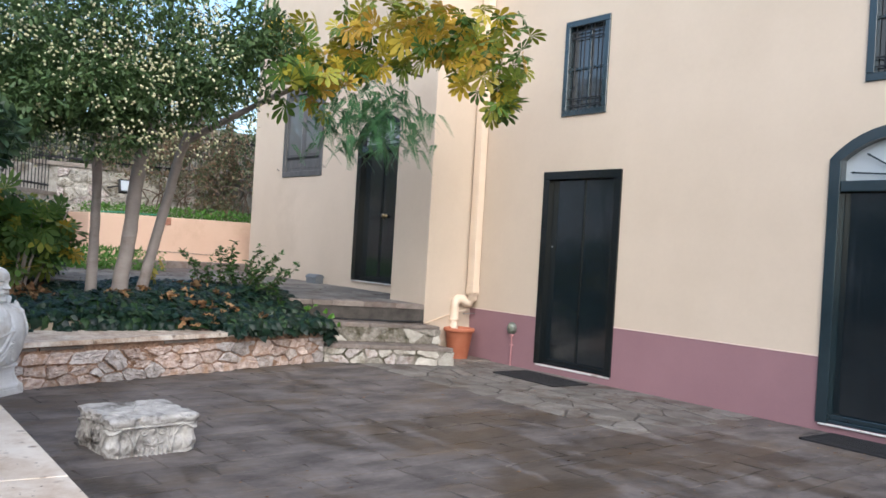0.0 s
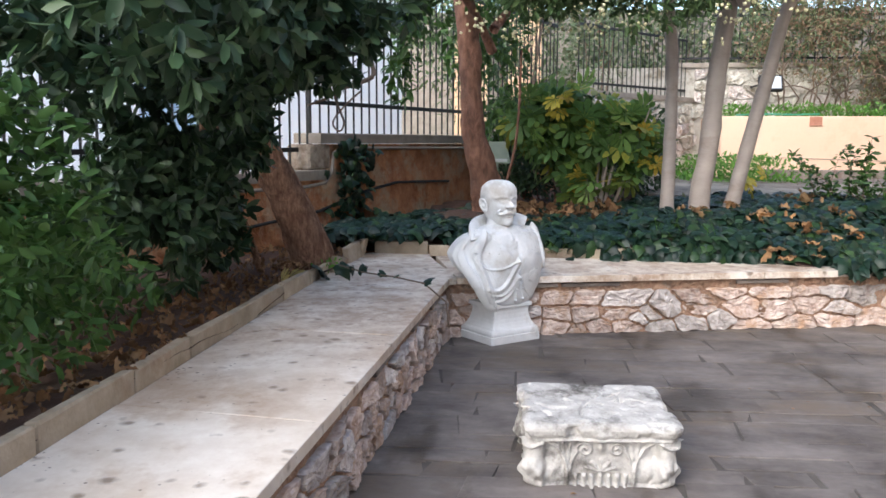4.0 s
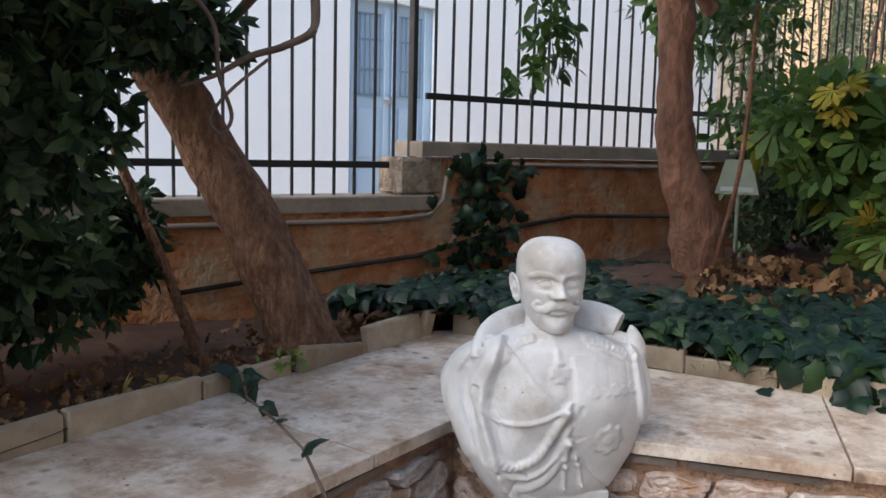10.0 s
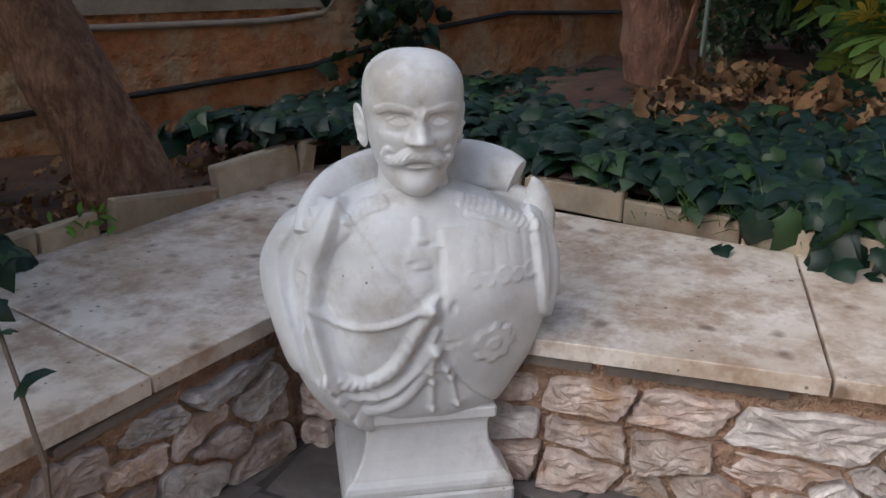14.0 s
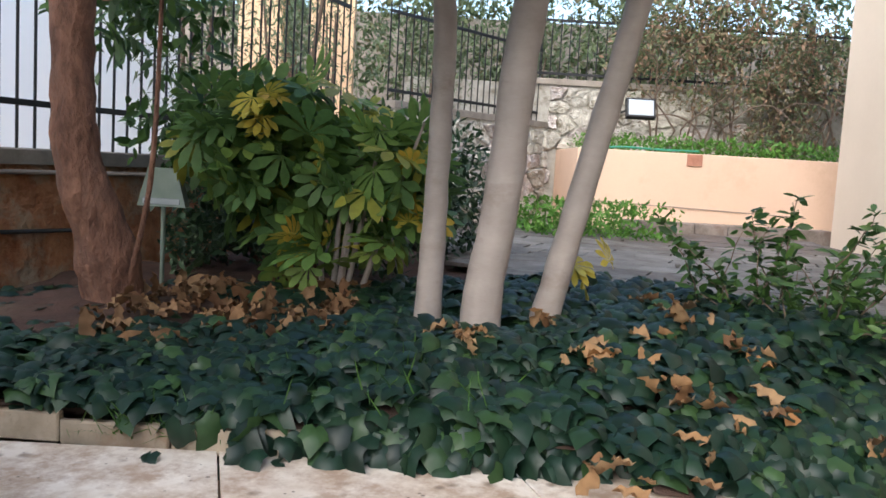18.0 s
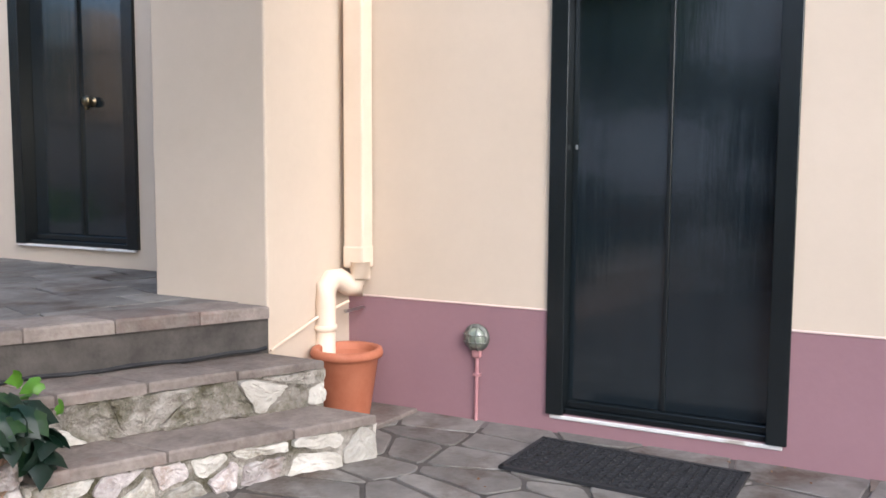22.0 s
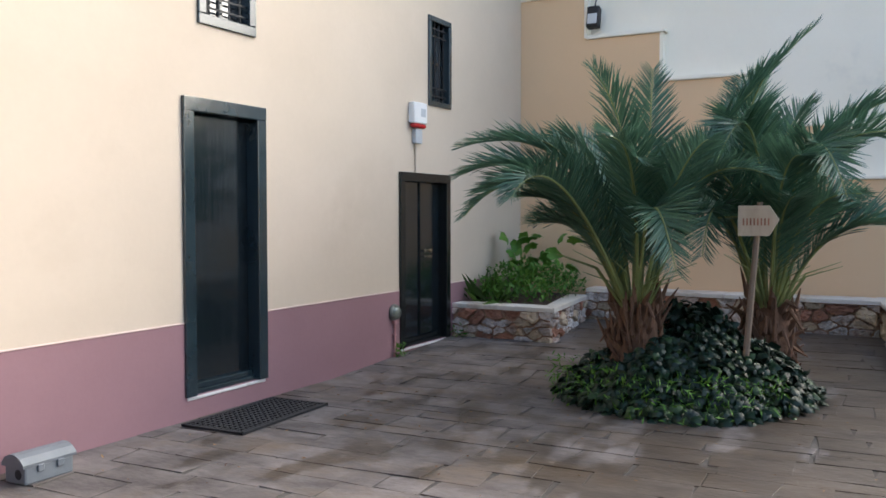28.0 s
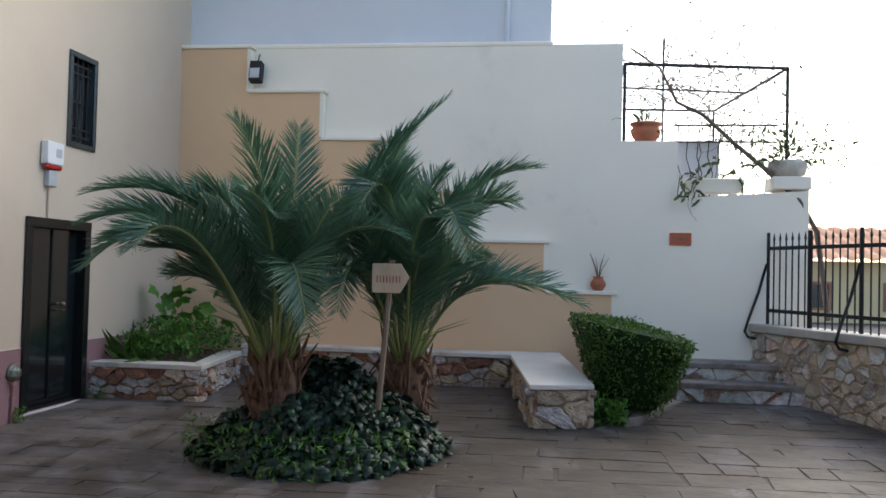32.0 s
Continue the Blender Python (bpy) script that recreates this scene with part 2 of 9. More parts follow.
def wet_shaded_paving(name, island):
    """Schist flags with rusty patches and damp, darker, glossier areas; part of that darkening is painted shade."""
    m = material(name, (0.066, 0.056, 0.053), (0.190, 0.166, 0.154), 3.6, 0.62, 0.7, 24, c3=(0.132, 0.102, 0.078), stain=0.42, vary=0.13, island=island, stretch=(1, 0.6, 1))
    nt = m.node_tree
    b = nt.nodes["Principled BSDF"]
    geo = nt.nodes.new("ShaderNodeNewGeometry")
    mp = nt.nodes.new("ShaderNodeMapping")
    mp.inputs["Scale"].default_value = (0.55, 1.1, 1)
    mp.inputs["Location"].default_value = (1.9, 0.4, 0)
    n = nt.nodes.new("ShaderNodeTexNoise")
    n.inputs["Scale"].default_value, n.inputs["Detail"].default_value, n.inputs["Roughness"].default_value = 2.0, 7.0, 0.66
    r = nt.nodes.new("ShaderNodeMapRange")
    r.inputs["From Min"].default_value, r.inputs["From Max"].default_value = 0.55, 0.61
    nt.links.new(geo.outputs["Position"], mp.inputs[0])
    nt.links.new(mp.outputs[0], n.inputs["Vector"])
    # wet places near doors and palms, the widest also painted shade: centre and reach
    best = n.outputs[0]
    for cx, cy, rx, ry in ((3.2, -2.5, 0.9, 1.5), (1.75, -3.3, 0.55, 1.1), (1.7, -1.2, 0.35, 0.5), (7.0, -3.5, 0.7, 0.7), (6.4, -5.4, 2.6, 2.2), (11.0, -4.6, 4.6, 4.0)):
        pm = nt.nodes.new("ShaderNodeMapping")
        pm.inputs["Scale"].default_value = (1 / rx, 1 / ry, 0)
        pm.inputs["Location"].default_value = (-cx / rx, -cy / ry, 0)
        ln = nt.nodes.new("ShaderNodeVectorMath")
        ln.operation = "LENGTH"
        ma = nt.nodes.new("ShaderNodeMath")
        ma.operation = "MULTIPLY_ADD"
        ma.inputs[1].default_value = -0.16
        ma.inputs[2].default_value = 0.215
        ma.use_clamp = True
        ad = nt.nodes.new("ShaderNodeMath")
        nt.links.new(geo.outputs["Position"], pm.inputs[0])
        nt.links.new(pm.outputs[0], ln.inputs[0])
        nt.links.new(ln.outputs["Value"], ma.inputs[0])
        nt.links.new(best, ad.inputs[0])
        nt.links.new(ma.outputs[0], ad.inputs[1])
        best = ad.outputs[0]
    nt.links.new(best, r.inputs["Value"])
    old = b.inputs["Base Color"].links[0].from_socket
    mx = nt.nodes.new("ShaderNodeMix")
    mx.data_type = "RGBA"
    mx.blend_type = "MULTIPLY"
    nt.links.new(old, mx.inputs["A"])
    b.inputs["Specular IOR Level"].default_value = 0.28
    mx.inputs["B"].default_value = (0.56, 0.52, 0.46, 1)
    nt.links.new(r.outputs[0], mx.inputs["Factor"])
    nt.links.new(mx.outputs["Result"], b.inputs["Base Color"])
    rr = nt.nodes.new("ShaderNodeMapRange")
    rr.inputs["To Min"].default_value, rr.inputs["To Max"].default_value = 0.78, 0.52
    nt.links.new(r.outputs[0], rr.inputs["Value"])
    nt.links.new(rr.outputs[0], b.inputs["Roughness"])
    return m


flag_near = wet_shaded_paving("schist_flag", False)
flag_far = wet_shaded_paving("schist_flags_joined", True)


def spotted(name):
    """Marble with brown leaf stains in round spots."""
    m = material(name, (0.56, 0.47, 0.385), (0.75, 0.69, 0.62), 4.0, 0.5, 0.14, 26, c3=(0.46, 0.35, 0.26), stain=0.35, vary=0.05)
    nt = m.node_tree
    b = nt.nodes["Principled BSDF"]
    geo = nt.nodes.new("ShaderNodeNewGeometry")
    v = nt.nodes.new("ShaderNodeTexVoronoi")
    v.inputs["Scale"].default_value = 9.0
    n = nt.nodes.new("ShaderNodeTexNoise")
    n.inputs["Scale"].default_value = 11.0
    n.inputs["Detail"].default_value = 5.0
    ad = nt.nodes.new("ShaderNodeMath")
    ad.operation = "MULTIPLY_ADD"
    r = nt.nodes.new("ShaderNodeMapRange")
    r.inputs["From Min"].default_value, r.inputs["From Max"].default_value = 0.67, 0.48
    r.inputs["To Max"].default_value = 0.8
    nt.links.new(geo.outputs["Position"], v.inputs["Vector"])
    nt.links.new(geo.outputs["Position"], n.inputs["Vector"])
    nt.links.new(n.outputs[0], ad.inputs[0])
    ad.inputs[1].default_value = 0.9
    nt.links.new(v.outputs["Distance"], ad.inputs[2])
    nt.links.new(ad.outputs[0], r.inputs["Value"])
    # leaf mould lies thickest where the branches hang over the slabs
    xyz = nt.nodes.new("ShaderNodeSeparateXYZ")
    nt.links.new(geo.outputs["Position"], xyz.inputs[0])
    under = nt.nodes.new("ShaderNodeMapRange")
    under.inputs["From Min"].default_value, under.inputs["From Max"].default_value = 2.4, 0.4
    under.inputs["To Min"].default_value = 0.12
    nt.links.new(xyz.outputs[0], under.inputs["Value"])
    blot = nt.nodes.new("ShaderNodeTexNoise")
    blot.inputs["Scale"].default_value, blot.inputs["Detail"].default_value, blot.inputs["Roughness"].default_value = 6.0, 9.0, 0.72
    nt.links.new(geo.outputs["Position"], blot.inputs["Vector"])
    br = nt.nodes.new("ShaderNodeMapRange")
    br.inputs["From Min"].default_value, br.inputs["From Max"].default_value, br.inputs["To Max"].default_value = 0.43, 0.61, 0.85
    nt.links.new(blot.outputs[0], br.inputs["Value"])
    bu = nt.nodes.new("ShaderNodeMath")
    bu.operation = "MULTIPLY"
    nt.links.new(br.outputs[0], bu.inputs[0])
    nt.links.new(under.outputs[0], bu.inputs[1])
    brown = nt.nodes.new("ShaderNodeMix")
    brown.data_type = "RGBA"
    nt.links.new(b.inputs["Base Color"].links[0].from_socket, brown.inputs["A"])
    brown.inputs["B"].default_value = (0.33, 0.215, 0.14, 1)
    nt.links.new(bu.outputs[0], brown.inputs["Factor"])
    old = brown.outputs["Result"]
    mx = nt.nodes.new("ShaderNodeMix")
    mx.data_type = "RGBA"
    nt.links.new(old, mx.inputs["A"])
    mx.inputs["B"].default_value = (0.15, 0.095, 0.06, 1)
    nt.links.new(r.outputs[0], mx.inputs["Factor"])
    nt.links.new(mx.outputs["Result"], b.inputs["Base Color"])
    return m




def specked(m, scale, lo, hi, colour, amount=0.85):
    """Small dark specks of dirt scattered over a material."""
    nt = m.node_tree
    b = nt.nodes["Principled BSDF"]
    geo = nt.nodes.new("ShaderNodeNewGeometry")
    v = nt.nodes.new("ShaderNodeTexVoronoi")
    v.inputs["Scale"].default_value = scale
    n = nt.nodes.new("ShaderNodeTexNoise")
    n.inputs["Scale"].default_value = scale * 0.22
    ad = nt.nodes.new("ShaderNodeMath")
    ad.operation = "MULTIPLY_ADD"
    ad.inputs[1].default_value = 0.7
    r = nt.nodes.new("ShaderNodeMapRange")
    r.inputs["From Min"].default_value, r.inputs["From Max"].default_value = hi, lo
    r.inputs["To Max"].default_value = amount
    nt.links.new(geo.outputs["Position"], v.inputs["Vector"])
    nt.links.new(geo.outputs["Position"], n.inputs["Vector"])
    nt.links.new(n.outputs[0], ad.inputs[0])
    nt.links.new(v.outputs["Distance"], ad.inputs[2])
    nt.links.new(ad.outputs[0], r.inputs["Value"])
    old = b.inputs["Base Color"].links[0].from_socket
    mx = nt.nodes.new("ShaderNodeMix")
    mx.data_type = "RGBA"
    nt.links.new(old, mx.inputs["A"])
    mx.inputs["B"].default_value = (*colour, 1)
    nt.links.new(r.outputs[0], mx.inputs["Factor"])
    nt.links.new(mx.outputs["Result"], b.inputs["Base Color"])
    return m


marble_spot = specked(spotted("leaf_stained_marble"), 26.0, 0.36, 0.44, (0.10, 0.07, 0.05))

# ---- ground ----
GX = [-300, -40, -1.0, 2, 5, 8.5, 10, 12, 14, 40, 300]
GY = [-300, -40, -12, -8, -4, 0.1, 6, 40, 300]
ground = mesh_part("ground", [(x, y, ground_z(min(x, 14)) - 0.006) for x in GX for y in GY],
                   [(i * len(GY) + j, (i + 1) * len(GY) + j, (i + 1) * len(GY) + j + 1, i * len(GY) + j + 1) for i in range(len(GX) - 1) for j in range(len(GY) - 1)], joint)
tagged(ground, "dark earth and mortar bed under the paving", "ground", "", "structure")

# ---- house walls ----
OPEN = [  # x0, x1, z0, z1 of the openings in the long wall
    (-0.56, 0.70, 0.10, 2.52), (3.17, 4.49, 0.08, 2.81), (6.77, 7.63, 0.16, 2.25), (9.62, 10.66, 0.10, 1.85),
    (-0.33, 0.39, 3.20, 4.38), (3.45, 4.17, 3.20, 4.38), (6.93, 7.53, 2.77, 3.75), (10.20, 10.69, 2.56, 3.49)]
ARCH_RISE = 0.30


def pierced(bm, x0, x1, z0, z1, y0, y1, opens):
    """A wall along x with rectangular holes through its thickness."""
    xs = sorted({x0, x1, *[v for o in opens for v in o[:2] if x0 < v < x1]})
    zs = sorted({z0, z1, *[v for o in opens for v in o[2:4] if z0 < v < z1]})
    solid = lambda i, k: 0 <= i < len(xs) - 1 and 0 <= k < len(zs) - 1 and not any(o[0] < (xs[i] + xs[i + 1]) / 2 < o[1] and o[2] < (zs[k] + zs[k + 1]) / 2 < o[3] for o in opens)
    q = lambda a: bm.faces.new([bm.verts.new(p) for p in a])
    for i in range(len(xs) - 1):
        for k in range(len(zs) - 1):
            if not solid(i, k):
                continue
            a, b, c, d = xs[i], xs[i + 1], zs[k], zs[k + 1]
            q([(a, y0, c), (b, y0, c), (b, y0, d), (a, y0, d)])
            q([(b, y1, c), (a, y1, c), (a, y1, d), (b, y1, d)])
            if not solid(i - 1, k):
                q([(a, y1, c), (a, y0, c), (a, y0, d), (a, y1, d)])
            if not solid(i + 1, k):
                q([(b, y0, c), (b, y1, c), (b, y1, d), (b, y0, d)])
            if not solid(i, k - 1):
                q([(a, y1, c), (b, y1, c), (b, y0, c), (a, y0, c)])
            if not solid(i, k + 1):
                q([(a, y0, d), (b, y0, d), (b, y1, d), (a, y1, d)])
    bmesh.ops.remove_doubles(bm, verts=bm.verts, dist=1e-4)
    return bm


def arc_points(x0, x1, z_spring, rise, n=14):
    h = (x1 - x0) / 2
    r = (h * h + rise * rise) / (2 * rise)
    cx, cz = (x0 + x1) / 2, z_spring + rise - r
    a = math.asin(h / r)
    return [(cx + r * math.sin(-a + 2 * a * i / n), cz + r * math.cos(-a + 2 * a * i / n)) for i in range(n + 1)]


def spandrel(bm, o, rise, y0, y1):
    """Closes the square corners of an opening above its flat arch."""
    pts = arc_points(o[0], o[1], o[3] - rise, rise)
    for (xa, za), (xb, zb) in zip(pts, pts[1:]):
        f = [[bm.verts.new((x, y, z)) for x, z in ((xa, za), (xb, zb), (xb, o[3]), (xa, o[3]))] for y in (y0, y1)]
        if abs(za - o[3]) + abs(zb - o[3]) < 1e-4:
            continue
        bm.faces.new(f[0])
        bm.faces.new(f[1][::-1])
        bm.faces.new((f[0][1], f[0][0], f[1][0], f[1][1]))
    return bm


lit_edge_pink = material("pale_pink_lit_edge", (0.58, 0.42, 0.38), (0.70, 0.55, 0.49), 4, 0.85, 0.3, 60)
OPEN_E = [(-4.99, -3.67, 0.87, 3.60), (-7.68, -6.2, 2.66, 4.3)]
bm = pierced(bmesh.new(), -1.95, END_X + 0.3, 0.68, 6.6, 0.0, 0.5, OPEN)
spandrel(bm, OPEN[1], ARCH_RISE, 0.0, 0.5)
bmesh.ops.remove_doubles(bm, verts=bm.verts, dist=1e-4)
tagged(part("wall_main", bm, plaster), "smooth cream plastered house wall", "wall", "", "structure")
tagged(part("wall_dado", pierced(bmesh.new(), -1.90, END_X + 0.3, -0.3, 0.68, -0.005, 0.5, OPEN), plaster_rose), "dusty rose painted plinth band of the house wall", "wall", "", "structure")
# pale strip that paints the plinth's brightly lit top edge
edges = [-1.88, *sorted(e for o in OPEN if o[2] < 0.68 < o[3] for e in o[:2]), END_X]
for xa, xb in zip(edges[::2], edges[1::2]):
    tagged(part("trim", boxm((xa, -0.011, 0.676), (xb, 0.02, 0.687), 0.003), lit_edge_pink), "thin pale pink strip painting the lit top edge of the plinth", "trim", "", "structure")
bm = pierced(bmesh.new(), -8.95, -2.7, -0.3, 6.6, 0.0, 0.5, OPEN_E)
spandrel(bm, OPEN_E[0], ARCH_RISE, 0.0, 0.5)
bmesh.ops.remove_doubles(bm, verts=bm.verts, dist=1e-4)
tagged(part("wall_terrace", bm, plaster), "cream plastered wall beside the terrace", "wall", "", "structure")
tagged(part("wall_pier", boxm((-2.7, -0.8, -0.3), (-1.88, 0.5, 6.6), 0.012, 2), plaster), "cream plastered pier between terrace and court", "wall", "", "structure")
tagged(part("wall_west", boxm((-8.95, 0.5, -0.3), (-8.5, 7, 6.6)), plaster), "cream plastered side wall of the house", "wall", "", "structure")
tagged(part("house_roof", boxm((-9.2, -0.05, 6.6), (END_X + 0.3, 7, 6.8)), plaster_white), "flat roof slab of the house", "roof", "", "structure")
tagged(part("wall_back", boxm((-8.5, 6.6, -0.3), (END_X + 0.3, 7, 6.6)), plaster), "plain back wall of the house", "wall", "", "structure")


# ---- doors and windows ----
def frame_piece(name, lo, hi, parent, mat=None, bevel=0.006):
    return part(name, boxm(lo, hi, bevel, 2), mat or paint_frame, parent)


def knob(parent, x, y, z, r=0.035):
    bm = lathe(bmesh.new(), [(0.0, 0), (r * 0.9, 0), (r * 0.9, 0.006), (r * 0.35, 0.01), (r * 0.35, 0.03), (r * 0.8, 0.04), (r, 0.055), (r * 0.85, 0.075), (r * 0.3, 0.083)], 16)
    bmesh.ops.rotate(bm, matrix=Matrix.Rotation(radians(90), 3, "X"), verts=bm.verts)
    bmesh.ops.translate(bm, vec=(x, y, z), verts=bm.verts)
    return part("knob", bm, brass, parent, "round brass knob", True)


def leaf_panel(parent, x0, x1, z0, z1, y, name="door_leaf"):
    bm = boxm((x0, y, z0), (x1, y + 0.045, z1), 0.004, 1)
    return part(name, bm, paint_dark, parent, "glossy dark green painted door leaf")


paint_black = material("black_gloss_paint", (0.006, 0.008, 0.009), (0.010, 0.013, 0.014), 2, 0.25, 0.06, 30, spec=0.5)


def flat_door(name, o, label, split, fw=0.10, knob_at=None, fp=None):
    fp = fp or paint_frame
    x0, x1, z0, z1 = o
    d = tagged(new(name), label, "door", "", "structure")
    frame_piece("jamb", (x0, -0.025, z0), (x0 + fw, 0.10, z1 - fw), d, fp)
    frame_piece("jamb", (x1 - fw, -0.025, z0), (x1, 0.10, z1 - fw), d, fp)
    frame_piece("door_head", (x0, -0.027, z1 - fw), (x1, 0.10, z1), d, fp)
    zb = z0 + 0.075
    part("threshold", boxm((x0 + fw * 0.2, -0.012, z0 - 0.025), (x1 - fw * 0.2, 0.2, z0 - 0.002), 0.004), sill_white, d, "chipped white threshold strip")
    part("weather_board", boxm((x0 + fw, 0.015, z0), (x1 - fw, 0.10, z0 + 0.035), 0.006, 2), fp, d)
    part("weather_board", boxm((x0 + fw, 0.040, z0 + 0.035), (x1 - fw, 0.10, zb), 0.006, 2), fp, d)
    xs = x0 + fw + (x1 - x0 - 2 * fw) * split
    if split < 1:
        leaf_panel(d, x0 + fw, xs - 0.004, zb, z1 - fw, 0.072)
        leaf_panel(d, xs + 0.004, x1 - fw, zb, z1 - fw, 0.072)
        part("cover_strip", boxm((xs - 0.012, 0.056, zb), (xs + 0.012, 0.080, z1 - fw - 0.01), 0.004, 2), fp, d)
    else:
        leaf_panel(d, x0 + fw, x1 - fw, zb, z1 - fw, 0.085)
    part("keyhole", boxm((x0 + fw + 0.018, 0.066, z0 + 1.47), (x0 + fw + 0.03, 0.073, z0 + 1.495), 0.002), steel, d)
    part("reveal", boxm((x0 - 0.0, 0.125, z0), (x1, 0.16, z1)), paint_dark, d)
    if knob_at:
        knob(d, *knob_at, r=0.026)
    return d


flat_door("door_1", OPEN[0], "closed double-leaf dark green painted door with plain frame", 0.5, fp=paint_black)
flat_door("door_3", OPEN[2], "closed single-leaf dark green painted door with plain frame", 1.0)
d4 = flat_door("door_4", OPEN[3], "closed double-leaf dark green painted door beside the raised bed", 0.5, 0.09, fp=paint_black)
knob(d4, 10.26, 0.07, 1.05, 0.022)
knob(d4, 10.26, 0.07, 0.99, 0.014)


def arched_door(name, o, label, knob_x=0.20, knob_z=1.21, fp=None):
    x0, x1, z0, z1 = o
    fw = 0.11
    rise = ARCH_RISE
    zs = z1 - rise
    zt = z0 + 2.13
    d = tagged(new(name), label, "door", "", "structure")
    frame_piece("jamb", (x0, -0.03, z0), (x0 + fw, 0.13, zs), d, fp)
    frame_piece("jamb", (x1 - fw, -0.03, z0), (x1, 0.13, zs), d, fp)
    outer = arc_points(x0, x1, zs, rise, 16)
    inner = arc_points(x0 + fw, x1 - fw, zs - 0.012, rise - fw + 0.02, 16)
    bm = bmesh.new()
    rows = [[bm.verts.new((x, y, z)) for x, z in line] for line, y in ((outer, -0.03), (inner, -0.03), (inner, 0.13), (outer, 0.13))]
    for i in range(16):
        for a, b in ((0, 1), (1, 2), (3, 0)):
            bm.faces.new((rows[a][i], rows[b][i], rows[b][i + 1], rows[a][i + 1]))
    bmesh.ops.recalc_face_normals(bm, faces=bm.faces)
    part("arch_head", bm, (fp or paint_frame), d)
    frame_piece("transom", (x0 + fw, -0.018, zt), (x1 - fw, 0.10, zt + 0.10), d)
    zb = z0 + 0.08
    part("threshold", boxm((x0 + 0.03, -0.035, z0 - 0.018), (x1 - 0.03, 0.2, z0 - 0.002), 0.004), sill_white, d, "chipped white threshold strip")
    part("weather_board", boxm((x0 + fw, 0.0, z0), (x1 - fw, 0.13, z0 + 0.035), 0.006, 2), (fp or paint_frame), d)
    part("weather_board", boxm((x0 + fw, 0.03, z0 + 0.035), (x1 - fw, 0.13, zb), 0.006, 2), (fp or paint_frame), d)
    xm = (x0 + x1) / 2 - 0.01
    leaf_panel(d, x0 + fw, xm - 0.004, zb, zt, 0.085)
    leaf_panel(d, xm + 0.004, x1 - fw, zb, zt, 0.085)
    part("cover_strip", boxm((xm - 0.014, 0.062, zb), (xm + 0.014, 0.095, zt - 0.02), 0.005, 2), (fp or paint_frame), d)
    part("escutcheon", boxm((xm + 0.045, 0.072, z0 + knob_z - 0.06), (xm + 0.08, 0.086, z0 + knob_z - 0.01), 0.012, 3), brass, d, "small brass lock plate")
    knob(d, xm + knob_x, 0.086, z0 + knob_z, 0.042)
    # fanlight: pale glass with a half star of iron rods
    bm = bmesh.new()
    f = [bm.verts.new((x, 0.075, z)) for x, z in [(x0 + fw, zt + 0.09)] + inner + [(x1 - fw, zt + 0.09)]]
    bm.faces.new(f)
    bmesh.ops.recalc_face_normals(bm, faces=bm.faces)
    part("fanlight_pane", bm, pane_pale, d, "pale frosted fanlight glass")
    hub = (xm + 0.01, 0.035, zt + 0.145)
    bm = bmesh.new()
    ring = [(hub[0] + 0.05 * math.cos(a), hub[1], hub[2] + 0.05 * math.sin(a)) for a in [math.pi * k / 8 for k in range(17)]]
    part("fan_ring", tube(bm, ring, 0.008, 8, False), (fp or paint_frame), d)
    for ang, ln in ((4, 0.48), (36, 0.42), (90, 0.20), (144, 0.42), (176, 0.48)):
        a = radians(ang)
        p = [(hub[0] + r * math.cos(a), hub[1], hub[2] + r * math.sin(a) * (0.8 if 20 < ang < 160 and ang != 90 else 1)) for r in (0.05, ln * 0.5, ln)]
        bm = tube(bmesh.new(), p, 0.008, 8)
        tip = Vector(p[-1]) - Vector(p[-2])
        tube(bm, [Vector(p[-1]) - tip.normalized() * 0.02, Vector(p[-1]) + tip.normalized() * 0.012], [0.014, 0.002], 8)
        part("fan_rod", bm, (fp or paint_frame), d)
    part("reveal", boxm((x0, 0.14, z0), (x1, 0.17, z1)), paint_dark, d)
    return d


arched_door("door_2", OPEN[1], "closed arched double-leaf dark green door with iron-barred fanlight")
arched_door("door_5", OPEN_E[0], "closed arched double-leaf dark green door onto the terrace", 0.13, 1.08, paint_black)


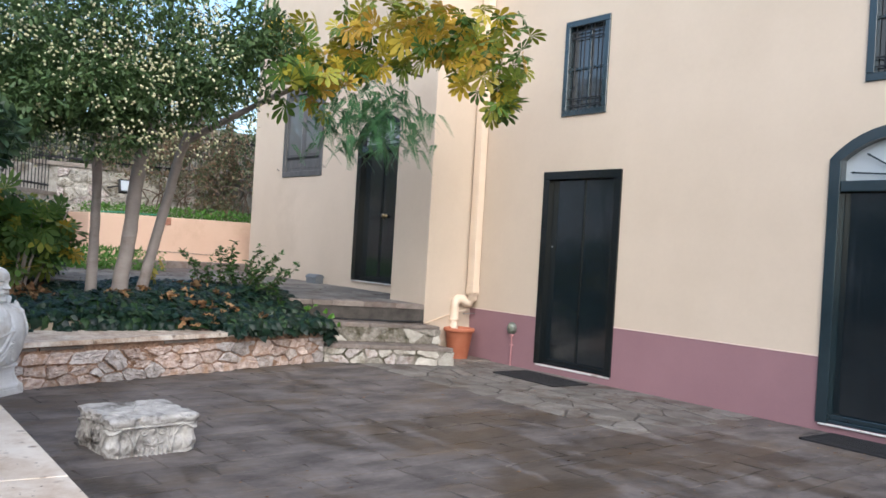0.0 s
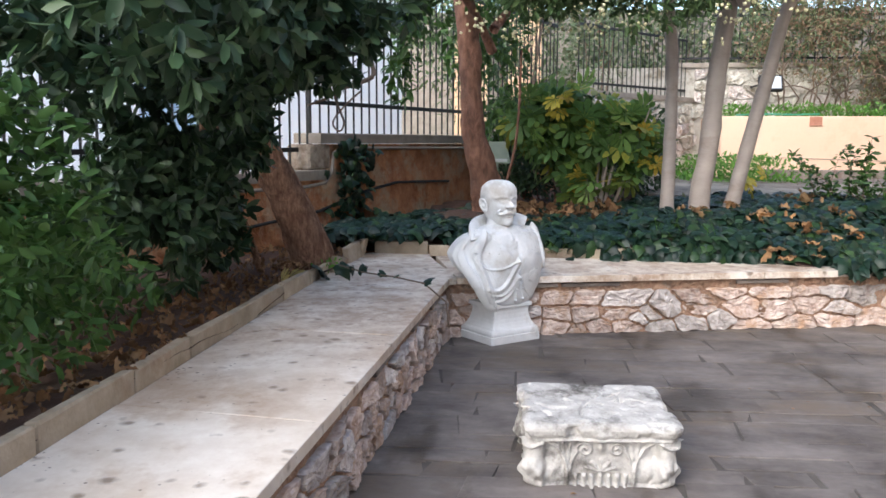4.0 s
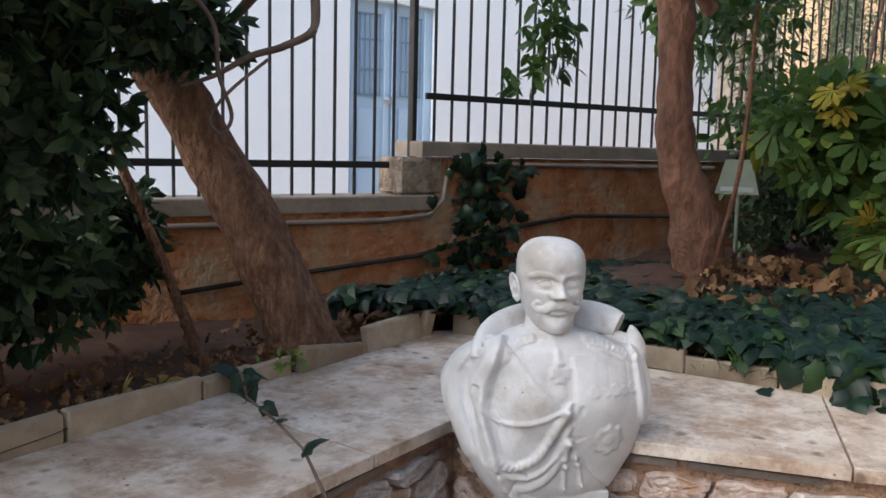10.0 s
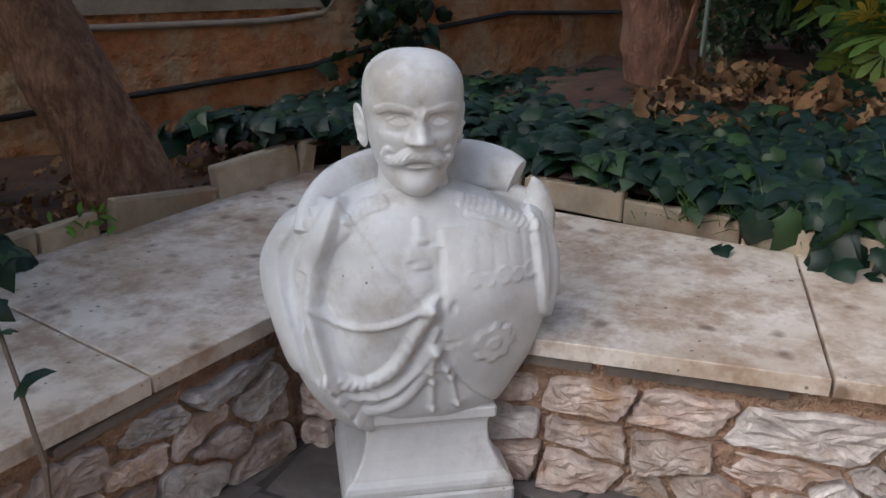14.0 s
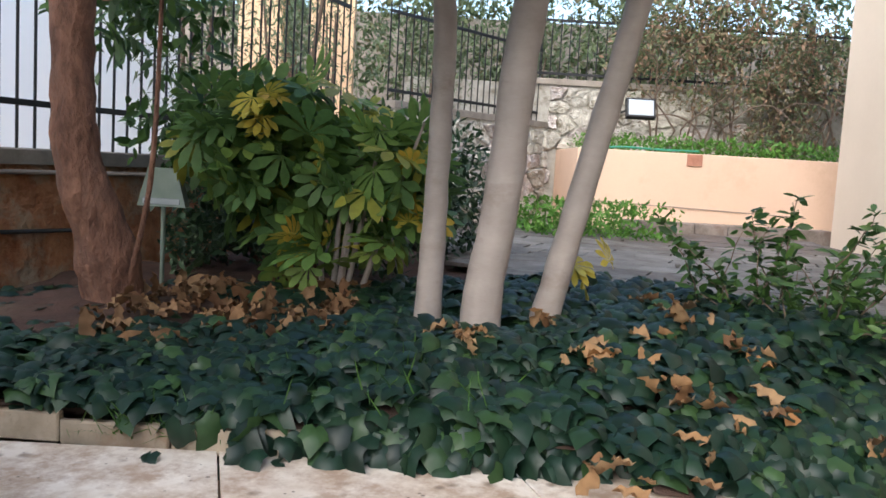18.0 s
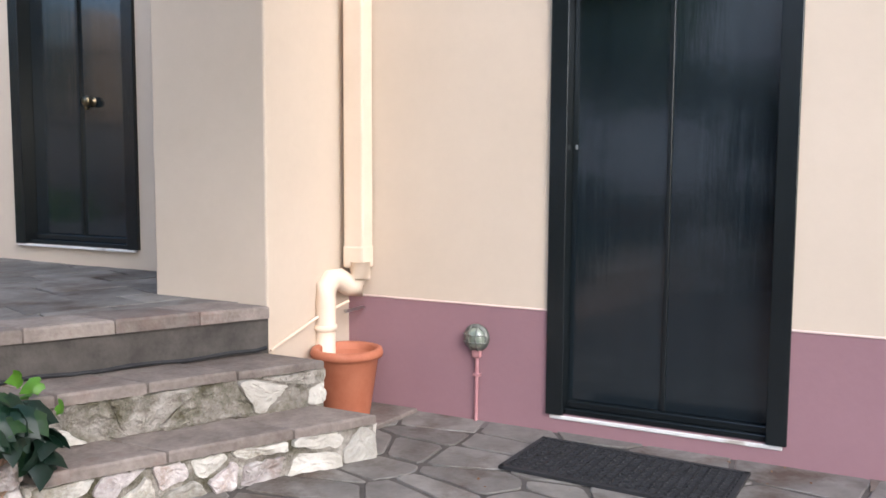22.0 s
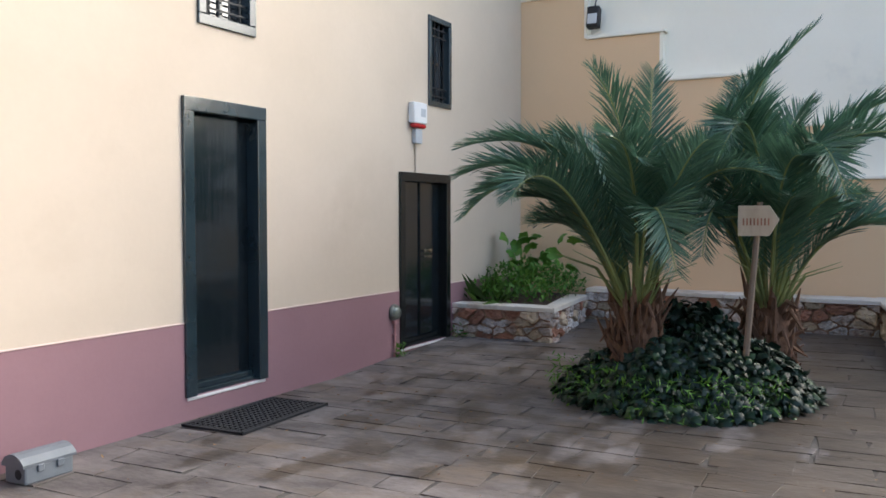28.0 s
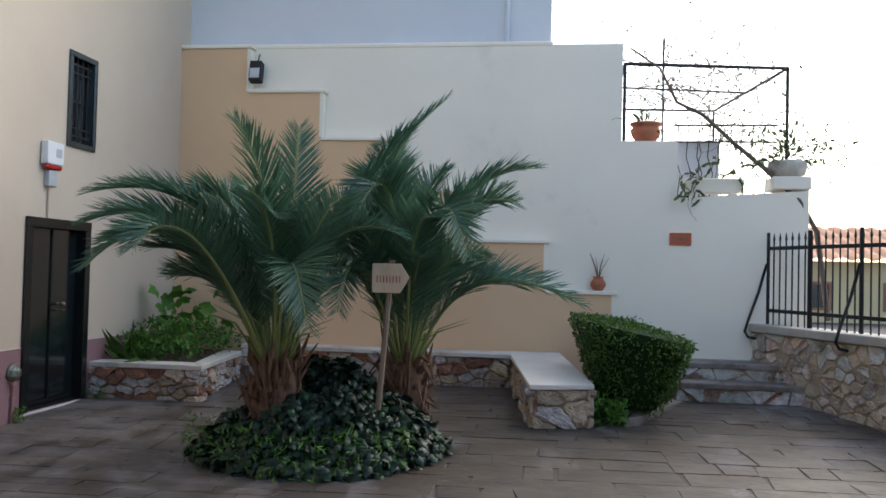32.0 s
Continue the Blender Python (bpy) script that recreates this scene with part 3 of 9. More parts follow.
def barred_window(name, o, label, fw=0.075):
    x0, x1, z0, z1 = o
    w = tagged(new(name), label, "window", "", "structure")
    fr = part("window_frame", boxm((x0, -0.02, z0), (x1, 0.07, z0 + fw), 0.005), paint_frame, w)
    part("window_frame", boxm((x0, -0.02, z1 - fw), (x1, 0.07, z1), 0.005), paint_frame, w)
    part("window_frame", boxm((x0, -0.022, z0 + fw), (x0 + fw, 0.07, z1 - fw), 0.005), paint_frame, w)
    part("window_frame", boxm((x1 - fw, -0.022, z0 + fw), (x1, 0.07, z1 - fw), 0.005), paint_frame, w)
    xm, zm = (x0 + x1) / 2, (z0 + z1) / 2
    for a, b in ((x0 + fw, xm - 0.015), (xm + 0.015, x1 - fw)):
        for c, e in ((z0 + fw, zm - 0.015), (zm + 0.015, z1 - fw)):
            part("pane", boxm((a, 0.075, c), (b, 0.085, e)), pane_dark, w, "dark reflecting window pane")
    part("glazing_bar", boxm((xm - 0.015, 0.055, z0 + fw), (xm + 0.015, 0.09, z1 - fw), 0.003), paint_frame, w)
    part("glazing_bar", boxm((x0 + fw, 0.053, zm - 0.015), (x1 - fw, 0.09, zm + 0.015), 0.003), paint_frame, w)
    n = 4
    for k in range(n):
        x = x0 + fw + (x1 - x0 - 2 * fw) * (k + 0.5) / n
        part("bar", tube(bmesh.new(), [(x, 0.03, z0 + fw * 0.6), (x, 0.03, z1 - fw * 0.6)], 0.008, 6), iron, w)
    for z in (z0 + fw + 0.06, z0 + fw + 0.14, z1 - fw - 0.06, z1 - fw - 0.14):
        part("cross_bar", boxm((x0 + fw * 0.6, 0.018, z - 0.007), (x1 - fw * 0.6, 0.026, z + 0.007)), iron, w)
    part("reveal", boxm((x0, 0.10, z0), (x1, 0.14, z1)), paint_dark, w)
    return w


barred_window("window_1", OPEN[4], "small upper window with dark frame and iron bars")
barred_window("window_2", OPEN[5], "small upper window with dark frame and iron bars")
barred_window("window_3", OPEN[6], "small window with dark frame and iron bars")
barred_window("window_4", OPEN[7], "narrow window with dark frame and iron bars", 0.055)
# shuttered window beside the terrace
shutter_grey = material("weathered_grey_shutter_wood", (0.075, 0.075, 0.075), (0.125, 0.122, 0.12), 6, 0.6, 0.2, 60, stretch=(1, 1, 0.3))
x0, x1, z0, z1 = OPEN_E[1]
w5 = tagged(new("window_5"), "shuttered window with dark wooden frame beside the terrace", "window", "", "structure")
for lo, hi in (((x0, -0.02, z0), (x1, 0.08, z0 + 0.10)), ((x0, -0.02, z1 - 0.1), (x1, 0.08, z1)), ((x0, -0.022, z0 + 0.1), (x0 + 0.1, 0.08, z1 - 0.1)), ((x1 - 0.1, -0.022, z0 + 0.1), (x1, 0.08, z1 - 0.1))):
    part("window_frame", boxm(lo, hi, 0.006), shutter_grey, w5)
xm = (x0 + x1) / 2
for a, b in ((x0 + 0.1, xm - 0.004), (xm + 0.004, x1 - 0.1)):
    sh = part("shutter", boxm((a, 0.02, z0 + 0.1), (b, 0.06, z1 - 0.1), 0.004), shutter_grey, w5)
    part("shutter_panel", boxm((a + 0.08, 0.012, z0 + 0.42), (b - 0.08, 0.03, z1 - 0.2), 0.004), pane_grey, sh, "grey glossy shutter panel")
    part("shutter_panel", boxm((a + 0.08, 0.012, z0 + 0.16), (b - 0.08, 0.03, z0 + 0.30), 0.004), shutter_grey, sh)
    part("strap_hinge", boxm((a + 0.02, 0.004, z0 + 0.335), (b - 0.05, 0.022, z0 + 0.375), 0.004), iron, sh)
for x in (x0 - 0.14, x1 + 0.12):
    part("shutter_catch", tube(bmesh.new(), [(x, 0.0, z0 + 0.14), (x, -0.05, z0 + 0.14), (x, -0.06, z0 + 0.17), (x + 0.06, -0.06, z0 + 0.15)], 0.006, 6), iron, w5)


# ---- stone pieces ----
def clip_poly(poly, nx, ny, c):
    out = []
    for (ax, ay), (bx, by) in zip(poly, poly[1:] + poly[:1]):
        da, db = nx * ax + ny * ay - c, nx * bx + ny * by - c
        if da <= 0:
            out.append((ax, ay))
        if da * db < 0:
            t = da / (da - db)
            out.append((ax + t * (bx - ax), ay + t * (by - ay)))
    return out


def rubble_cells(length, z0, z1, cw, ch, gap, seed):
    """Irregular stone outlines in a band: cells round jittered seeds, shrunk by the joint."""
    r = random.Random(seed)
    rows = max(1, round((z1 - z0) / ch))
    seeds = []
    for j in range(rows):
        u = -cw * r.random()
        while u < length + cw:
            seeds.append((u + r.uniform(-0.2, 0.2) * cw, z0 + (j + 0.5 + r.uniform(-0.42, 0.42)) * (z1 - z0) / rows))
            u += cw * r.uniform(0.5, 1.7)
    seeds = [q for q in seeds if r.random() > 0.22]
    asp = ch / cw
    cells = []
    for i, (u, z) in enumerate(seeds):
        poly = [(max(0, u - 2 * cw), z0), (min(length, u + 2 * cw), z0), (min(length, u + 2 * cw), z1), (max(0, u - 2 * cw), z1)]
        if poly[0][0] >= poly[1][0]:
            continue
        for k, (v, w) in enumerate(seeds):
            if k == i or abs(v - u) > 3 * cw:
                continue
            nx, ny = (v - u) * asp, (w - z) / asp
            d = math.hypot(nx, ny) or 1
            nx, ny = nx / d, ny / d
            poly = clip_poly(poly, nx, ny, nx * (u + v) / 2 + ny * (z + w) / 2 - gap * 0.5)
            if len(poly) < 3:
                break
        if len(poly) >= 3:
            cx, cz = sum(p[0] for p in poly) / len(poly), sum(p[1] for p in poly) / len(poly)
            area = abs(sum(a[0] * b[1] - b[0] * a[1] for a, b in zip(poly, poly[1:] + poly[:1]))) / 2
            if area > 0.0012:
                cells.append((cx, cz, poly))
    return cells


def rubble(parent, origin, way, length, z0, z1, cw=0.22, ch=0.13, gap=0.022, depth=0.035, mats=None, seed=1):
    """Craggy rubble stones standing proud of a mortar face that runs along way from origin."""
    r = random.Random(seed + 77)
    ux, uy = way
    nx, ny = uy, -ux
    mats = mats or [rubble_a]
    for cx, cz, poly in rubble_cells(length, z0, z1, cw, ch, gap, seed):
        out = []
        for a, b in zip(poly, poly[1:] + poly[:1]):
            ln = math.hypot(b[0] - a[0], b[1] - a[1])
            for f in ((0.08, 0.25, 0.42, 0.58, 0.75, 0.92) if ln > 0.10 else (0.12, 0.38, 0.64, 0.88) if ln > 0.05 else (0.2, 0.8)):
                j = min(0.05 * ln, 0.009) if 0.2 < f < 0.8 else 0.02 * ln
                out.append((a[0] + (b[0] - a[0]) * f + r.uniform(-j, j), a[1] + (b[1] - a[1]) * f + r.uniform(-j, j)))
        n = len(out)
        d = depth * r.uniform(0.2, 1.4)
        tu, tz = r.uniform(-0.18, 0.18), r.uniform(-0.18, 0.18)
        off = Vector((r.uniform(0, 50), r.uniform(0, 50), r.uniform(0, 50)))
        verts = []
        for s, h in ((1.0, -0.02), (0.99, d * 0.6), (0.955, d * 0.95), (0.84, d), (0.64, d), (0.42, d), (0.20, d)):
            for u, z in out:
                uu, zz = cx + (u - cx) * s, cz + (z - cz) * s
                q = Vector((uu, zz, 0)) + off
                hh = h if h < 0 else h + (uu - cx) * tu + (zz - cz) * tz + depth * (0.45 * noise.noise(q * 13) + 0.55 * abs(noise.noise(q * 30)) + 0.40 * noise.noise(q * 75))
                verts.append((uu, zz, hh))
        verts.append((cx, cz, d + depth * 0.42 * noise.noise((Vector((cx, cz, 0)) + off) * 17)))
        V = [(origin[0] + ux * u + nx * h, origin[1] + uy * u + ny * h, z) for u, z, h in verts]
        F = [(k * n + i, k * n + (i + 1) % n, (k + 1) * n + (i + 1) % n, (k + 1) * n + i) for k in range(6) for i in range(n)]
        F += [(6 * n + i, 6 * n + (i + 1) % n, 7 * n) for i in range(n)]
        mesh_part("stone", V, F, r.choice(mats), parent)


rubble_a = material("pinkish_rubble", (0.30, 0.20, 0.158), (0.64, 0.545, 0.49), 13, 0.88, 0.9, 70, bdist=0.009, c3=(0.36, 0.23, 0.15), stain=0.35, vary=0.28)
rubble_b = material("grey_rubble", (0.31, 0.26, 0.24), (0.63, 0.58, 0.55), 13, 0.88, 0.9, 70, bdist=0.009, c3=(0.30, 0.22, 0.17), stain=0.3, vary=0.25)
rubble_r = material("red_rubble", (0.26, 0.11, 0.07), (0.36, 0.17, 0.11), 9, 0.85, 0.6, 45, vary=0.25)
rubble_y = material("ochre_rubble", (0.38, 0.28, 0.19), (0.54, 0.44, 0.33), 9, 0.88, 0.8, 40, vary=0.25)


def slab(parent, name, pts, z0, z1, mat, bevel=0.008, label=""):
    bm = prism(bmesh.new(), pts, z0, z1)
    bmesh.ops.bevel(bm, geom=[e for e in bm.edges if abs(e.verts[0].co.z - e.verts[1].co.z) < 1e-5 and e.verts[0].co.z > (z0 + z1) / 2], offset=bevel, segments=2, affect="EDGES", profile=0.5)
    return part(name, bm, mat, parent, label)


# ---- terrace and its steps ----
def along(p, d, t, side=0.0):
    return (p[0] + d[0] * t - d[1] * side, p[1] + d[1] * t + d[0] * side)


SD = Vector((-0.70, -1.37)).normalized()    # the way the step edges run
TE = (-1.86, -0.82)                         # terrace edge at the pier
bed_low = [(-2.62, -2.32), (-3.9, -2.92), (-5.0, -3.95), (-7.2, -4.85), (-10.2, -5.0)]
terrace_base = prism(bmesh.new(), [TE, *bed_low, (-10.2, 0.2), (-2.75, 0.2), (-2.75, -0.82)], -0.2, TERRACE_Z - 0.04)
terrace = tagged(part("terrace", terrace_base, joint), "raised terrace paved with worn grey stone slabs", "terrace", "", "structure")
lime_mortar = material("rough_lime_mortar", (0.20, 0.175, 0.145), (0.46, 0.42, 0.37), 9, 0.95, 1.0, 45, c3=(0.085, 0.075, 0.042), stain=0.7, bdist=0.03)
step = thing("stone_steps", "worn grey stone steps with rubble risers up to the terrace", "steps")
for k, (off, z) in enumerate(((0.36, 0.47), (0.69, 0.23))):
    a = (TE[0] + off, TE[1] - 0.02 * k)
    ln = 1.62
    b = along(a, SD, ln)
    ai, bi = (a[0] - 0.42, a[1] + 0.0), (b[0] - 0.42, b[1])
    core = part("step_core", prism(bmesh.new(), [ai, bi, b, a], -0.2, z - 0.05), lime_mortar, step)
    r = random.Random(40 + k)
    t = 0.0
    while t < ln - 0.1:
        w = min(r.uniform(0.36, 0.62), ln - t)
        p, q = along(a, SD, t + 0.006, 0.02), along(a, SD, t + w - 0.006, 0.02)
        slab(step, "tread", [(p[0] - 0.44, p[1]), (q[0] - 0.44, q[1]), q, p], z - 0.05 + r.uniform(-0.004, 0.004), z + r.uniform(-0.006, 0.006), step_stone, 0.012)
        t += w
    b2 = along(a, SD, ln)
    rubble(step, (b2[0], b2[1]), (-SD[0], -SD[1]), ln, z - 0.235, z - 0.055, (0.22, 0.15)[k], 0.085, (0.006, 0.024)[k], (0.012, 0.018)[k], ([lime_mortar, lime_mortar, lime_mortar, limestone], [limestone, limestone, rubble_b])[k], 50 + k)
    # the free end of the step
    rubble(step, (a[0], a[1]), (-1, 0), 0.36, z - 0.235, z - 0.055, 0.2, 0.09, 0.006, 0.02, [limestone, lime_mortar], 60 + k)
# terrace edge: dressed riser blocks under a row of slabs
r = random.Random(5)
t = 0.0
while t < 1.7:
    w = r.uniform(0.26, 0.46)
    p, q = along(TE, SD, t + 0.004), along(TE, SD, t + w - 0.004)
    slab(terrace, "riser_block", [(p[0] - 0.2, p[1]), (q[0] - 0.2, q[1]), q, p], 0.46, 0.655, step_stone, 0.008)
    p, q = along(TE, SD, t + 0.004, 0.025), along(TE, SD, t + w - 0.004, 0.025)
    slab(terrace, "edge_slab", [(p[0] - 0.34, p[1]), (q[0] - 0.34, q[1]), q, p], 0.655, TERRACE_Z + r.uniform(-0.004, 0.006), step_stone, 0.014)
    t += w
hose = tagged(part("hose", tube(bmesh.new(), [(-1.84, -0.86, 0.50), *[(*along((TE[0] + 0.03, TE[1]), SD, 0.1 + 0.13 * i), 0.487 + 0.006 * math.sin(i * 1.7)) for i in range(12)]], 0.011, 8), rubber, None, smooth=True), "thin black hose lying along the terrace step", "hose")
wire = tagged(part("earth_wire", tube(bmesh.new(), [(-1.86, -0.80, 0.47), (-1.87, -0.6, 0.52), (-1.85, -0.35, 0.60), (-1.79, -0.14, 0.66)], 0.009, 6), cream_plastic, None), "cream cable strung from the step to the drainpipe", "cable")


def in_poly(x, y, poly):
    c = False
    for (ax, ay), (bx, by) in zip(poly, poly[1:] + poly[:1]):
        if (ay > y) != (by > y) and x < (bx - ax) * (y - ay) / (by - ay) + ax:
            c = not c
    return c


def flags(poly, zf, near, far, near_test, parent, joined_name, label, seed, wx=(0.24, 0.46), wy=(0.35, 0.95), turn=0.0, skip=lambda x, y: False):
    """Irregular flagstones in rows; those in reach are pieces of their own, the rest one joined part."""
    r = random.Random(seed)
    xs, ys = [p[0] for p in poly], [p[1] for p in poly]
    cx, cy = sum(xs) / len(xs), sum(ys) / len(ys)
    ca, sa = math.cos(turn), math.sin(turn)
    R = max(max(xs) - min(xs), max(ys) - min(ys))
    V, F = [], []
    count = 0
    x = -R
    while x < R:
        w = r.uniform(*wx)
        y = -R - r.random()
        while y < R:
            h = r.uniform(*wy)
            mx, my = x + w / 2, y + h / 2
            gx, gy = cx + ca * mx - sa * my, cy + sa * mx + ca * my
            edge = [(cx + ca * a - sa * b, cy + sa * a + ca * b) for a, b in ((x, y), (x + w, y), (x + w, y + h), (x, y + h))]
            if (in_poly(gx, gy, poly) or any(in_poly(*e, poly) for e in edge)) and not skip(gx, gy):
                g = r.uniform(0.001, 0.005)
                cs = []
                for (a, b) in ((x + g, y + g), (x + w - g, y + g), (x + w - g, y + h - g), (x + g, y + h - g)):
                    a, b = a + r.uniform(-0.014, 0.014), b + r.uniform(-0.026, 0.026)
                    cs.append((cx + ca * a - sa * b, cy + sa * a + ca * b))
                dz = r.uniform(-0.0025, 0.0025)
                tx, ty = r.uniform(-0.004, 0.004), r.uniform(-0.004, 0.004)
                m2 = (sum(c[0] for c in cs) / 4, sum(c[1] for c in cs) / 4)
                vs = []
                for s, h2 in ((1.0, -0.03), (1.0, -0.002), (0.99, 0.0)):
                    for c in cs:
                        px, py = m2[0] + (c[0] - m2[0]) * s, m2[1] + (c[1] - m2[1]) * s
                        vs.append((px, py, zf(px) + h2 + dz + (px - m2[0]) * tx + (py - m2[1]) * ty))
                fs = [(8, 9, 10, 11)] + [(k * 4 + i, k * 4 + (i + 1) % 4, k * 4 + 4 + (i + 1) % 4, k * 4 + 4 + i) for k in range(2) for i in range(4)]
                if near_test(gx, gy) and count < 300:
                    mesh_part("flagstone", vs, fs, near, parent)
                    count += 1
                else:
                    n0 = len(V)
                    V += vs
                    F += [tuple(n0 + i for i in f) for f in fs]
            y += h
        x += w
    if V:
        o = mesh_part(joined_name, V, F, far, parent, label)
        o["kind"] = "stuff"


# ---- drainpipe, lamps, boxes, mats, pot ----
pipe = thing("drainpipe", "cream painted drainpipe with an elbow, fixed in the wall corner", "drainpipe", at=(-1.76, -0.09, 0))
bm = boxm((-0.075, -0.04, 0.92), (0.065, 0.075, 6.6), 0.012, 2)
part("downpipe", bm, cream_plastic, pipe)
bm = boxm((-0.08, -0.045, 0.86), (0.07, 0.08, 1.0), 0.016, 2)
part("socket", bm, cream_plastic, pipe)
path = [(0.02, 0.0, 0.90), (0.02, -0.0, 0.80), (0.01, -0.02, 0.74), (-0.03, -0.05, 0.755), (-0.06, -0.11, 0.80), (-0.075, -0.17, 0.80), (-0.08, -0.215, 0.76), (-0.08, -0.225, 0.68), (-0.08, -0.225, 0.34)]
part("elbow", tube(bmesh.new(), path, [0.062, 0.062, 0.066, 0.066, 0.066, 0.066, 0.066, 0.062, 0.058], 14), cream_plastic, pipe, smooth=True)
part("collar", lathe(bmesh.new(), [(0.058, 0.5), (0.070, 0.505), (0.070, 0.535), (0.058, 0.54)], 16, (-0.08, -0.225, 0)), cream_plastic, pipe, smooth=True)
part("pipe_clip", boxm((-0.02, -0.12, 0.60), (0.0, 0.08, 0.615)), steel, pipe)

pot = thing("flower_pot", "empty terracotta plastic flower pot beside the drainpipe", "flower pot", at=(-1.66, -0.36, 0.0))
part("pot_body", lathe(bmesh.new(), [(0.13, 0.02), (0.135, 0.05), (0.185, 0.38), (0.19, 0.385), (0.165, 0.385), (0.12, 0.06), (0.0, 0.06)], 28, caps=False), terracotta, pot, smooth=True)
part("pot_rim", lathe(bmesh.new(), [(0.186, 0.375), (0.207, 0.38), (0.212, 0.40), (0.205, 0.425), (0.185, 0.43), (0.165, 0.42), (0.165, 0.37)], 28, caps=False), terracotta, pot, smooth=True)
part("potting_soil", lathe(bmesh.new(), [(0.0, 0.33), (0.16, 0.33)], 20, caps=False), soil, pot)
tagged(slab(None, "pot_slab", [(-1.88, -0.6), (-1.42, -0.6), (-1.38, -0.02), (-1.88, -0.02)], -0.04, 0.022, step_stone, 0.01), "low mossy stone slab under the flower pot", "slab")


def wall_lamp(x, z, z0):
    l = thing("bulkhead_lamp", "round caged bulkhead lamp on a rose painted conduit", "wall lamp", "bulkhead lamps on the plinth", at=(x, -0.005, z))
    bm = lathe(bmesh.new(), [(0.0, 0), (0.078, 0), (0.082, 0.012), (0.075, 0.03), (0.062, 0.034)], 22, caps=False)
    rot = lambda b: (bmesh.ops.rotate(b, matrix=Matrix.Rotation(radians(90), 3, "X"), verts=b.verts), b)[1]
    part("lamp_base", rot(bm), lamp_metal, l, smooth=True)
    part("lamp_glass", rot(lathe(bmesh.new(), [(0.062, 0.03), (0.058, 0.05), (0.04, 0.066), (0.0, 0.072)], 20, caps=False)), lamp_glass, l, "greenish ribbed lamp glass", True)
    for a in (-0.022, 0.022):
        for vert in (0, 1):
            p = [(a if vert else s, -0.03 - 0.05 * math.cos(s / 0.08 * math.pi / 2), s if vert else a) for s in (-0.072, -0.045, 0, 0.045, 0.072)]
            part("cage_wire", tube(bmesh.new(), p, 0.004, 6), lamp_metal, l)
    part("conduit", tube(bmesh.new(), [(0.005, -0.018, -0.07), (0.005, -0.018, -0.20), (0.0, -0.014, z0 - z)], 0.011, 8), rose_metal, l)
    part("conduit_box", boxm((-0.022, -0.035, -0.115), (0.03, 0.0, -0.07), 0.006), rose_metal, l)
    part("conduit_clip", boxm((-0.016, -0.03, -0.225), (0.026, 0.0, -0.21)), rose_metal, l)
    return l


lamp_metal = material("weathered_lamp_metal", (0.13, 0.14, 0.12), (0.22, 0.22, 0.19), 25, 0.5, 0.2, 90, metal=0.6)
lamp_glass = glass_material("greenish_lamp_glass", (0.22, 0.25, 0.19), 0.2)
wall_lamp(-0.99, 0.49, 0.0)
wall_lamp(4.86, 0.45, -0.01)
wall_lamp(9.50, 0.48, 0.04)


def bait_box(m):
    b = thing("bait_box", "grey plastic rodent bait box on the paving by the wall", "bait box", "grey bait boxes")
    part("box_base", boxm((-0.15, -0.085, 0), (0.15, 0.085, 0.10), 0.012, 2), grey_plastic, b)
    bm = bmesh.new()
    prof = [(-0.09, 0.095), (-0.092, 0.112), (-0.06, 0.145), (-0.02, 0.162), (0.02, 0.162), (0.06, 0.145), (0.092, 0.112), (0.09, 0.095)]
    rows = [[bm.verts.new((x, y, z)) for y, z in prof] for x in (-0.165, 0.165)]
    for i in range(len(prof) - 1):
        bm.faces.new((rows[0][i], rows[1][i], rows[1][i + 1], rows[0][i + 1]))
    bm.faces.new(rows[0][::-1])
    bm.faces.new(rows[1])
    bmesh.ops.recalc_face_normals(bm, faces=bm.faces)
    part("lid", bm, grey_plastic, b)
    hole = lathe(bmesh.new(), [(0.0, 0), (0.028, 0)], 14, caps=False)
    bmesh.ops.rotate(hole, matrix=Matrix.Rotation(radians(-90), 3, "Y"), verts=hole.verts)
    bmesh.ops.translate(hole, vec=(-0.1515, -0.03, 0.055), verts=hole.verts)
    part("entry_hole", hole, rubber, b)
    for x in (-0.06, 0.06):
        part("latch", boxm((x - 0.02, -0.098, 0.06), (x + 0.02, -0.084, 0.10), 0.004), grey_plastic, b)
    b.matrix_world = m
    return b


bb = bait_box(pose(5.47, -0.23, 0.0, 0, 0, 0))
copy_thing(bb, pose(-5.95, -0.16, 0.74, 0, 0, 4))


